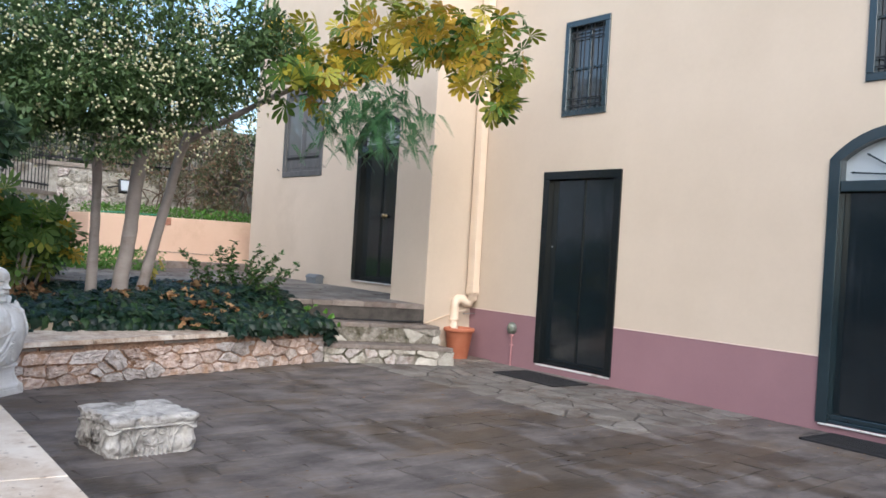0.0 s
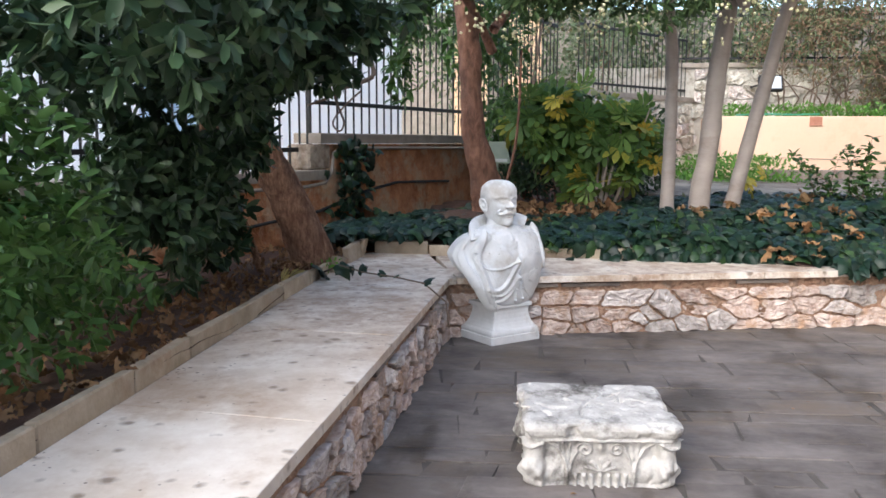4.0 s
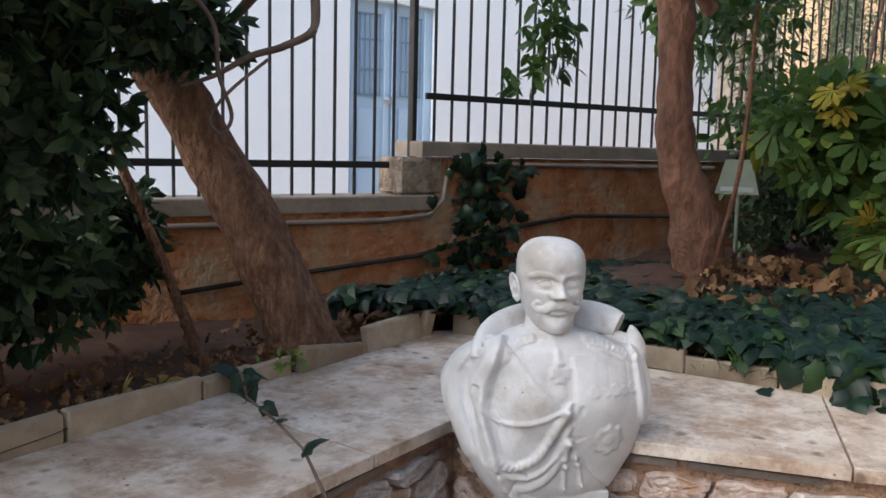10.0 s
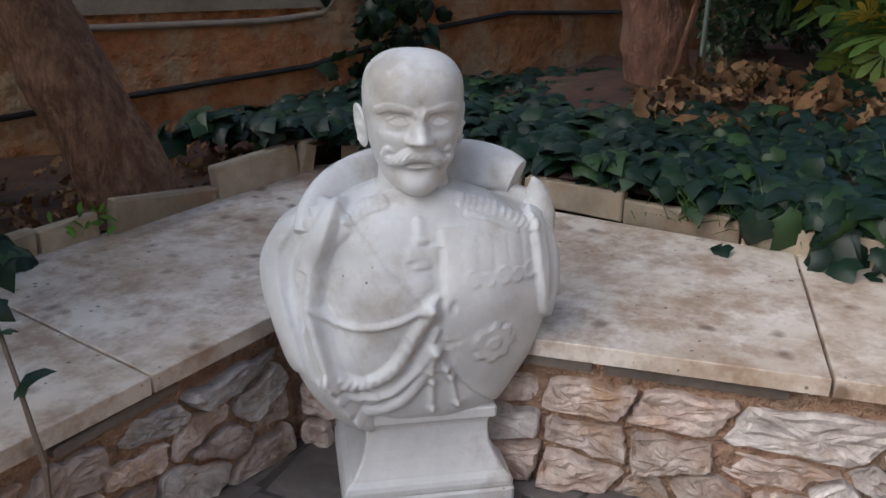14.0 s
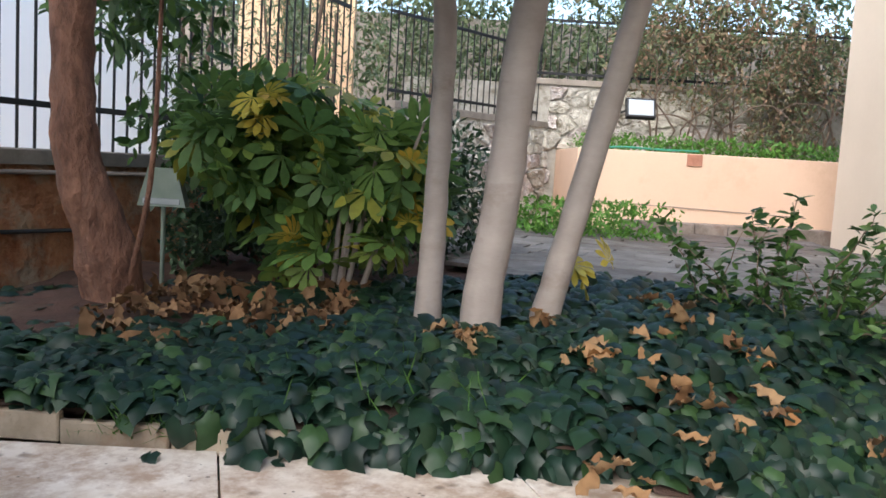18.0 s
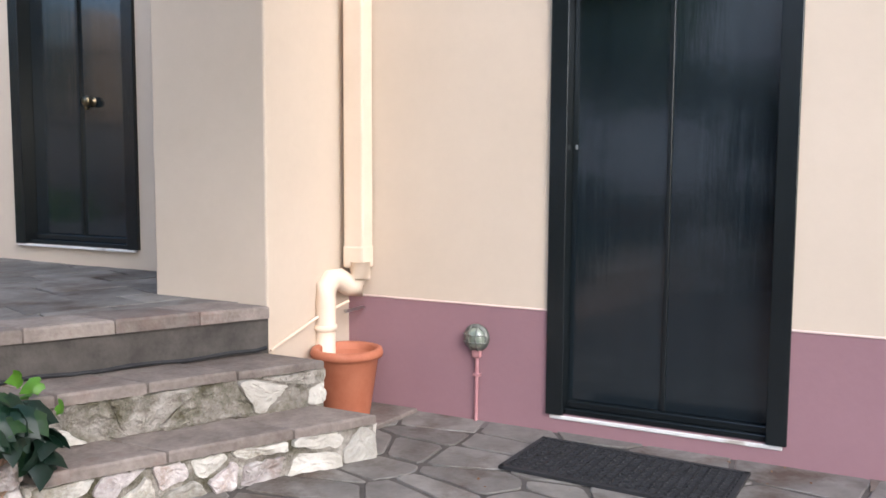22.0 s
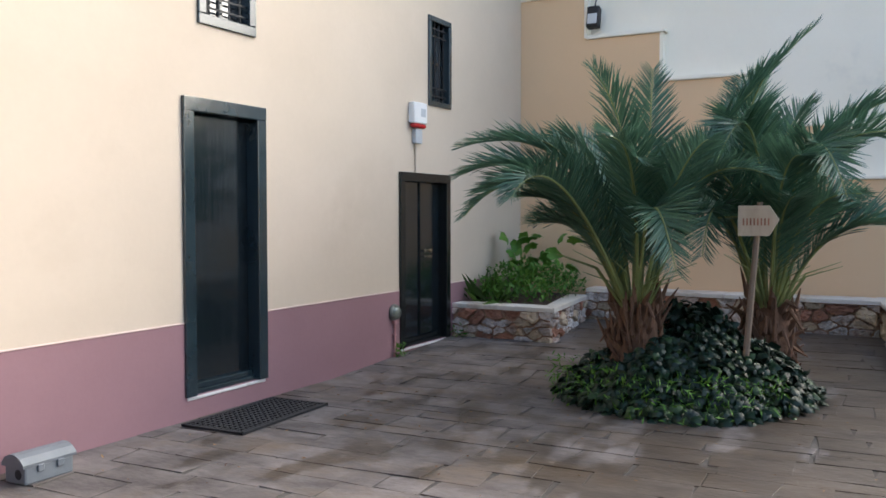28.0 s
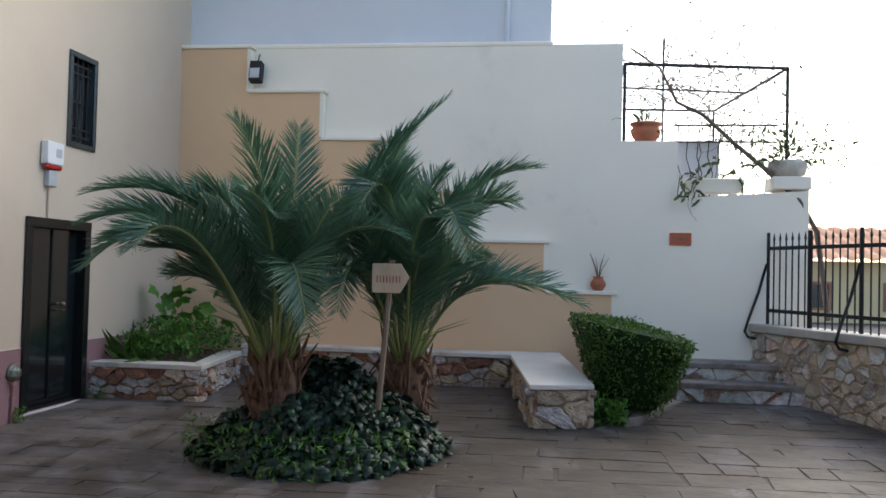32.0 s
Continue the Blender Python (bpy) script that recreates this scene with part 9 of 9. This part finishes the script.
scatter("feathery_spray", P, D, N, S, SLIM, spray, tc, "feathery green compound leaves")

# fig shrub with big lobed leaves behind the ivy
fg = thing("fig_shrub", "bushy fig shrub with large lobed green and yellow leaves", "shrub")
for k in range(9):
    a = rng.uniform(-0.5, 0.5)
    trunk(fg, [(-4.25 + a * 0.3, -5.35 + a * 0.5, 0.55), (-4.25 + a * 0.6, -5.35 + a * 1.0, 1.1), (-4.2 + a * 0.7, -5.35 + a * 1.6, 1.7)], [0.022, 0.016, 0.008], bark_pale, 0, 6, "stem")
crown(fg, [((-4.3, -5.45, 1.45), (0.45, 0.60, 0.50), 4), ((-4.2, -5.0, 1.35), (0.4, 0.35, 0.45), 2), ((-4.3, -5.9, 1.55), (0.4, 0.35, 0.4), 2), ((-4.1, -5.3, 0.95), (0.35, 0.5, 0.25), 1)], 460, FIG, fig_leaf, 0.235, "foliage", 0.45, 0, 23)
crown(fg, [((-3.9, -5.75, 1.75), (0.1, 0.15, 0.1), 1), ((-3.85, -4.85, 1.25), (0.12, 0.15, 0.25), 1.5), ((-3.9, -5.4, 0.95), (0.15, 0.25, 0.12), 1), ((-3.3, -3.95, 1.0), (0.15, 0.15, 0.15), 0.5)], 30, FIG, leaf_material("yellow_fig_leaves", [(0.40, 0.36, 0.05), (0.55, 0.46, 0.08), (0.45, 0.30, 0.04)], 0.5, 0.3, 0.3), 0.16, "yellow_leaves", 0.4, 0, 29, "bright yellow dying leaves")
ds = thing("dark_shrub", "dense dark evergreen shrub against the boundary wall", "shrub")
crown(ds, [((-5.4, -5.2, 1.2), (0.7, 0.6, 0.7), 3), ((-5.2, -6.2, 1.2), (0.6, 0.5, 0.75), 3), ((-6.2, -4.6, 1.2), (0.6, 0.4, 0.65), 2), ((-4.9, -6.0, 0.8), (0.5, 0.6, 0.35), 1.4)], 8000, OVAL, dark_leaf, 0.08, "foliage", 0.2, 0, 31)
for k in range(10):
    a = rng.uniform(-1, 1)
    trunk(ds, [(-5.3 + 0.4 * a, -5.6 + 0.5 * a, 0.55), (-5.3 + 0.6 * a, -5.6 + 0.8 * a, 1.1), (-5.3 + 0.7 * a, -5.6 + 1.0 * a, 1.7)], [0.02, 0.015, 0.007], bark_dark, 0, 6, "stem")
# small leafy shrub at the terrace corner
ss = thing("corner_shrub", "thin leafy shrub rising from the ivy by the terrace", "shrub")
P, D = [], []
for k in range(30):
    s = rng.uniform(-1, 1)
    tall = (0.55 + 0.45 * rng.random()) * (1.0 if k % 6 else 1.35)
    w = wander((-3.1 + 0.16 * s + rng.normal() * 0.08, -2.92 + 0.20 * s + rng.normal() * 0.06, 0.56), (0.18 * s, 0.28 * s, 0.9), int(11 * tall), 0.090, 0.24, 800 + k)
    part("stem", tube(bmesh.new(), w, np.linspace(0.007, 0.002, len(w)).tolist(), 5), twig_mat, ss)
    for q in range(2, len(w)):
        for _ in range(int(rng.integers(4, 10))):
            P.append(np.array(w[q]) + rng.normal(size=3) * 0.012)
            D.append(unit(rng.normal(size=3) * np.array((1, 1, 0.5)) + np.array((0, 0, 0.25))))
n = len(P)
scatter("foliage", P, D, rand_dirs(n, 1.2), rng.uniform(0.05, 0.095, n), OVAL, oval_leaf, ss)
# bush that leans over the bench near its near end
bs = thing("pale_green_bush", "light green small-leaved bush leaning over the edging", "bush")
crown(bs, [((2.1, -7.85, 0.8), (0.5, 0.4, 0.35), 2), ((2.8, -7.85, 0.95), (0.6, 0.4, 0.5), 3), ((3.6, -7.75, 0.85), (0.5, 0.35, 0.4), 2), ((2.6, -7.9, 1.4), (0.6, 0.4, 0.35), 1.5), ((2.3, -7.75, 1.15), (0.6, 0.3, 0.40), 3), ((3.3, -7.78, 1.2), (0.6, 0.3, 0.40), 2.5), ((1.5, -7.8, 0.75), (0.35, 0.25, 0.22), 0.8)], 9500, OVAL, leaf_material("light_bush_leaves", [(0.04, 0.095, 0.025), (0.065, 0.14, 0.036), (0.10, 0.195, 0.05)], 0.45, 0.35, 0.2), 0.075, "foliage", 0.1, 0, 37)
crown(bs, [((3.75, -7.42, 0.55), (0.16, 0.12, 0.12), 1)], 90, OVAL, fresh, 0.075, "young_shoot", 0, 0, 38)
# ivy on the pillar of the street wall
wi = thing("wall_ivy", "ivy climbing the pier of the boundary wall", "ivy")
P = []
for k in range(130):
    a = -0.66 + rng.normal() * 0.16
    q = FP + FD * a - Vector((FD[1], -FD[0])) * rng.uniform(0.02, 0.12)
    P.append((*q, rng.uniform(0.65, 1.36)))
scatter("ivy_leaves", P, rand_dirs(130, -0.8), np.tile(np.array((-FD[1], FD[0], 0.4)), (130, 1)) + rng.normal(size=(130, 3)) * 0.4, rng.uniform(0.06, 0.12, 130), IVY, ivy_mat, wi)
# floodlight by the tree
fl = thing("garden_floodlight", "green painted garden floodlight on a stake", "floodlight", at=(-4.22, -6.36, 0.5))
fl_green = material("grey_green_lamp_paint", (0.17, 0.22, 0.19), (0.22, 0.27, 0.23), 8, 0.5, 0.1, 50)
bm = yz_prism([(-0.145, 0.62), (0.145, 0.62), (0.085, 0.85), (-0.085, 0.85)], -0.05, 0.05)
part("lamp_hood", bm, fl_green, fl)
part("lamp_lens", boxm((0.045, -0.11, 0.635), (0.056, 0.11, 0.67), 0.003), pane_pale, fl)
part("stake", tube(bmesh.new(), [(0, 0, -0.1), (0, 0, 0.62)], 0.014, 8), fl_green, fl)
# ---- west end of the terrace: kerb, peach bed wall, retaining wall, shrubs ----
kerb = thing("terrace_kerb", "low grey stone kerb at the end of the terrace", "kerb")
y = 0.45
r = random.Random(4)
while y > -1.75:
    w = r.uniform(0.4, 0.6)
    slab(kerb, "kerb_stone", [(-9.86, y - 0.005), (-9.86, y - w + 0.005), (-10.25, y - w + 0.005), (-10.25, y - 0.005)][::-1], 0.6, 0.90, step_stone, 0.015)
    y -= w
bedw = thing("peach_bed_wall", "peach plastered raised bed wall with a small red vent", "raised bed")
bed_peach = material("pinkish_peach_plaster", (0.67, 0.46, 0.335), (0.72, 0.51, 0.375), 1.2, 0.9, 0.2, 25, c3=(0.60, 0.40, 0.28), stain=0.2)
part("bed_face", boxm((-10.35, -2.85, 0.5), (-10.12, 3.0, 1.79), 0.015, 2), bed_peach, bedw)
part("bed_end", boxm((-12.0, -2.85, 0.5), (-10.35, -2.65, 1.79), 0.015, 2), bed_peach, bedw)
part("vent", boxm((-10.13, -1.42, 1.63), (-10.10, -1.22, 1.78), 0.004), rubble_r, bedw, "small red brick vent")
part("crack_line", tube(bmesh.new(), [(-10.105, -2.8, 1.12), (-10.105, -1.6, 1.09), (-10.105, 0.2, 1.04)], 0.006, 5), grey_cable, bedw)
part("bed_soil", boxm((-12.0, -2.65, 1.5), (-10.35, 3.0, 1.74)), soil, bedw)
rtw = thing("retaining_wall", "pale rubble retaining wall behind the raised bed", "retaining wall")
part("wall_core", boxm((-12.5, -5.2, 0.3), (-12.0, 4.0, 2.75)), limestone, rtw)
part("wall_core", prism(bmesh.new(), [(-12.0, -3.0), (-12.0, -3.4), (-9.6, -5.4), (-9.3, -5.2)], 0.3, 2.1), limestone, rtw)
rubble(rtw, (-12.0, -3.0), (0, 1), 3.6, 1.8, 2.72, 0.34, 0.2, 0.03, 0.05, [limestone, limestone, rubble_b], 301)
dd = Vector((9.3 - 12.0, 5.2 - 3.0))
p0, p1 = Vector((-9.3, -5.2)), Vector((-12.0, -3.0))
dv = (p1 - p0)
rubble(rtw, tuple(p0), tuple(dv.normalized()), dv.length, 0.9, 2.05, 0.32, 0.2, 0.03, 0.05, [limestone, rubble_b, limestone], 302)
slab(rtw, "coping", [(-12.03, -2.95), (-12.1, -3.5), (-9.6, -5.5), (-9.22, -5.2)], 2.1, 2.19, cope_mat, 0.012)
slab(rtw, "coping", [(-12.55, -3.5), (-11.95, -3.5), (-11.95, 4.0), (-12.55, 4.0)], 2.752, 2.84, cope_mat, 0.012)
wr = thing("upper_railing", "dark iron railing above the retaining wall", "railing")
rail_run(wr, Vector((-12.3, -3.4)), Vector((0, 1)), Vector((0, 0)), 0.0, 6.0, 2.84, (2.95, 3.75), 3.85, 0.14)
rail_run(wr, Vector((-9.4, -5.3)), Vector((-0.775, 0.632)), Vector((0, 0)), 0.0, 3.4, 2.19, (2.32, 3.25), 3.35, 0.14)
tagged(part("backdrop_house", boxm((-26, -14, 0), (-20, 10, 5.0)), cope_mat), "weathered grey house wall far behind the shrubs", "backdrop", "", "structure")
# orange curtain-like wall panels of the street house behind
for y in (-7.2, -6.2):
    tagged(part("far_pier", boxm((-11.5, y - 0.3, 0), (-11.2, y + 0.3, 4.2)), plaster_peach), "peach plastered pier behind the railing", "pier", "", "structure")
reddish = leaf_material("mixed_shrub_leaves", [(0.09, 0.125, 0.06), (0.13, 0.17, 0.08), (0.22, 0.15, 0.095), (0.27, 0.165, 0.11), (0.16, 0.20, 0.10)], 0.55, 0.3, 0.2)
sb = thing("climbing_shrub", "tangled reddish green shrub over the retaining wall", "shrub")
crown(sb, [((-11.6, -0.3, 2.9), (0.5, 1.0, 0.8), 4), ((-11.7, 0.9, 2.9), (0.5, 0.9, 0.9), 3), ((-11.6, -0.9, 3.5), (0.4, 0.8, 0.6), 2), ((-11.4, 0.3, 2.2), (0.4, 0.6, 0.4), 1), ((-11.7, -0.6, 4.1), (0.6, 1.3, 0.8), 4), ((-11.8, -1.6, 3.2), (0.4, 0.7, 0.7), 2), ((-11.6, 0.2, 3.4), (0.5, 1.2, 0.8), 4)], 15000, OVAL, reddish, 0.08, "foliage", 0.3, 0, 41)
for k in range(24):
    w = wander((-11.7, -1.5 + 0.12 * k, 1.9), (0.1, rng.normal() * 0.3, 1), 14, 0.14, 0.25, 900 + k)
    part("branch", tube(bmesh.new(), w, np.linspace(0.018, 0.004, len(w)).tolist(), 5), twig_mat, sb)
bt = thing("background_tree", "leafy green trees filling the view behind the upper railing", "tree")
for y in (-7.5, -4.5, -1.0, 2.5):
    trunk(bt, [(-15.5, y, 0.0), (-15.4, y + 0.1, 2.5), (-15.6, y - 0.1, 4.5)], [0.16, 0.13, 0.08], bark_red, 0.05, 8)
crown(bt, [((-15.2, -7.5, 4.0), (1.4, 2.0, 1.8), 3), ((-15.4, -4.5, 4.2), (1.3, 2.0, 1.9), 3), ((-15.4, -1.0, 4.2), (1.2, 2.2, 2.0), 3), ((-15.2, 2.5, 4.0), (1.2, 2.0, 1.8), 2), ((-14.4, -3.0, 2.8), (0.8, 4.0, 1.0), 3), ((-15.8, -6.5, 6.2), (1.3, 2.2, 1.5), 4), ((-15.8, -2.5, 6.4), (1.3, 2.2, 1.6), 4), ((-15.6, 1.5, 6.0), (1.3, 2.2, 1.6), 3)], 27000, OVAL, leaf_material("muted_tree_leaves", [(0.05, 0.08, 0.035), (0.085, 0.12, 0.05), (0.12, 0.155, 0.07), (0.15, 0.13, 0.07)], 0.55, 0.3, 0.2), 0.17, "crown", 0.3, 0, 47)
gs = thing("olive_shrub", "grey green shrub behind the railing", "shrub")
crown(gs, [((-12.6, -3.4, 3.3), (0.6, 1.0, 0.9), 3), ((-11.2, -4.9, 2.9), (0.9, 0.8, 0.9), 3), ((-9.6, -6.0, 2.8), (0.9, 0.7, 0.9), 2), ((-12.2, -1.9, 3.7), (0.4, 0.7, 0.6), 1.2), ((-8.0, -6.3, 2.6), (0.9, 0.6, 1.0), 2), ((-6.6, -6.9, 2.4), (0.8, 0.5, 0.9), 2), ((-9.0, -6.6, 3.6), (2.5, 0.8, 1.0), 5), ((-12.5, -4.6, 4.3), (1.2, 1.6, 1.2), 5), ((-13.2, -2.0, 4.6), (0.8, 2.0, 1.4), 5), ((-5.6, -7.2, 3.2), (1.6, 0.6, 0.9), 3)], 17000, SLIM, leaf_material("grey_green_leaves", [(0.09, 0.125, 0.07), (0.13, 0.17, 0.09), (0.17, 0.21, 0.12)], 0.55, 0.3, 0.2), 0.11, "foliage", 0.2, 0, 43)
for x, y in ((-12.6, -3.4), (-11.2, -4.9), (-9.6, -6.0), (-8.0, -6.3), (-6.6, -6.9)):
    for k in range(3):
        a = rng.uniform(-0.5, 0.5)
        trunk(gs, [(x + 0.2 * a, y + 0.3 * a, 0.2), (x + 0.4 * a, y + 0.5 * a, 1.8), (x + 0.6 * a, y + 0.9 * a, 3.2)], [0.03, 0.024, 0.01], twig_mat, 0, 6, "stem")
P = np.stack([rng.uniform(-11.9, -10.15, 2200), rng.uniform(-2.7, 1.2, 2200), 1.74 + rng.uniform(0, 0.26, 2200)], 1)
tagged(scatter("bed_plants", P, rand_dirs(2200, 0.5), rand_dirs(2200, 1), rng.uniform(0.05, 0.10, 2200), OVAL, weed_mat), "fresh green ground plants along the bed top", "plants", "", "stuff")
P = np.stack([rng.uniform(-9.9, -8.3, 2600), rng.uniform(-3.9, -1.9, 2600), 0.72 + rng.random(2600) ** 1.5 * 0.42], 1)
P = P[[abs(p[1] + 2.9 - (p[0] + 9.0) * 0.3) < 0.85 for p in P]]
tagged(scatter("terrace_weeds", P, rand_dirs(len(P), 0.5), rand_dirs(len(P), 1), rng.uniform(0.05, 0.10, len(P)), OVAL, weed_mat), "bright green weeds at the edge of the terrace", "weeds", "", "stuff")
hz = tagged(part("green_hose", tube(bmesh.new(), [(-10.2, -2.6, 1.81), (-10.15, -2.2, 1.83), (-10.2, -1.7, 1.82), (-10.3, -1.2, 1.83)], 0.014, 6), material("green_hose_rubber", (0.03, 0.22, 0.14), (0.04, 0.27, 0.17), 9, 0.5, 0, 40), None), "green garden hose lying on the bed wall", "hose")
wf = thing("wall_floodlight", "tilted square floodlight on the retaining wall", "floodlight", at=(-10.6, -1.95, 2.38))
part("lamp_body", boxm((-0.10, -0.20, -0.14), (0.0, 0.20, 0.14), 0.015, 2, Matrix.Rotation(radians(-18), 4, "Y")), iron, wf)
part("lamp_lens", boxm((0.0, -0.17, -0.11), (0.008, 0.17, 0.11), 0.004, 1, Matrix.Rotation(radians(-18), 4, "Y")), pane_pale, wf)
part("arm", tube(bmesh.new(), [(-0.08, 0, 0), (-0.5, 0.0, 0.02), (-1.4, -0.02, 0.0)], 0.018, 6), iron, wf)

# ---- fine fallen debris on the court ----
P = np.stack([rng.uniform(-0.6, 9.5, 520), -np.abs(rng.normal(size=520)) * 3.0 - 0.05, np.zeros(520)], 1)
P = P[(P[:, 1] > -6.3)]
P[:, 2] = np.array([ground_z(x) for x in P[:, 0]]) + 0.008
tagged(scatter("leaf_litter", P, rand_dirs(len(P)) * np.array((1, 1, 0.1)), rand_dirs(len(P), 4), rng.uniform(0.008, 0.028, len(P)), CURL, dry), "scattered small dry leaf litter on the paving", "litter", "", "stuff")

# ---- paving, last ----
court = tagged(new("pavement_court"), "court paved with worn irregular grey schist flagstones", "pavement", "", "structure")
COURT = [(-1.9, 0.0), (10.76, 0.0), (10.76, -1.2), (12.3, -1.05), (12.2, -4.1), (10.35, -4.4), (10.4, -5.05), (11.9, -5.9), (11.95, -7.15), (4.7, -10.3), (4.65, -6.75), (-0.8, -6.5), (-1.9, -2.3), (-1.2, -0.9), (-1.9, -0.8)]
CRAZY = [(-1.9, 0.02), (2.6, 0.02), (2.6, -1.9), (-1.9, -1.9)]
in_crazy = lambda x, y: in_poly(x, y, CRAZY)
flags(COURT, ground_z, flag_near, flag_far, lambda x, y: x < 7.0 and y > -5.6 and (x > 2.0 or y < -3.0), court, "flagstones", "joined run of grey schist flagstones", 2, (0.15, 0.32), (0.22, 0.62), 0.04, in_crazy)
flag_pale = material("pale_worn_flagstone", (0.11, 0.10, 0.088), (0.215, 0.198, 0.178), 4.5, 0.65, 0.6, 22, c3=(0.075, 0.052, 0.038), stain=0.42, vary=0.24)
r = random.Random(31)
for cx, cy, poly in rubble_cells(4.5, -1.9, 0.02, 0.36, 0.24, 0.026, 33):
    out = []
    for a, b in zip(poly, poly[1:] + poly[:1]):
        out += [(a[0] * 0.9 + b[0] * 0.1, a[1] * 0.9 + b[1] * 0.1), (a[0] * 0.5 + b[0] * 0.5 + r.uniform(-0.008, 0.008), a[1] * 0.5 + b[1] * 0.5 + r.uniform(-0.008, 0.008)), (a[0] * 0.1 + b[0] * 0.9, a[1] * 0.1 + b[1] * 0.9)]
    n = len(out)
    h = r.uniform(-0.003, 0.003)
    V = [(-1.9 + cx + (u - cx) * s, cy + (v - cy) * s, z + h) for s, z in ((1.0, -0.03), (1.0, -0.003), (0.975, 0.001)) for u, v in out]
    F = [tuple(range(2 * n, 3 * n))] + [(k * n + i, k * n + (i + 1) % n, (k + 1) * n + (i + 1) % n, (k + 1) * n + i) for k in range(2) for i in range(n)]
    mesh_part("flagstone", V, F, flag_pale, court)
TERR = [(-2.2, -0.9), (-2.75, -2.3), (-3.9, -2.9), (-5.0, -3.9), (-7.2, -4.8), (-9.9, -4.95), (-9.9, -0.02), (-2.72, -0.02), (-2.72, -0.84)]
flags(TERR, lambda x: TERRACE_Z + 0.006 * max(0.0, -2.5 - x), flag_pale, flag_far, lambda x, y: x > -8.2, terrace, "flagstones", "joined run of grey terrace slabs", 6, (0.24, 0.40), (0.35, 0.8), -0.35)
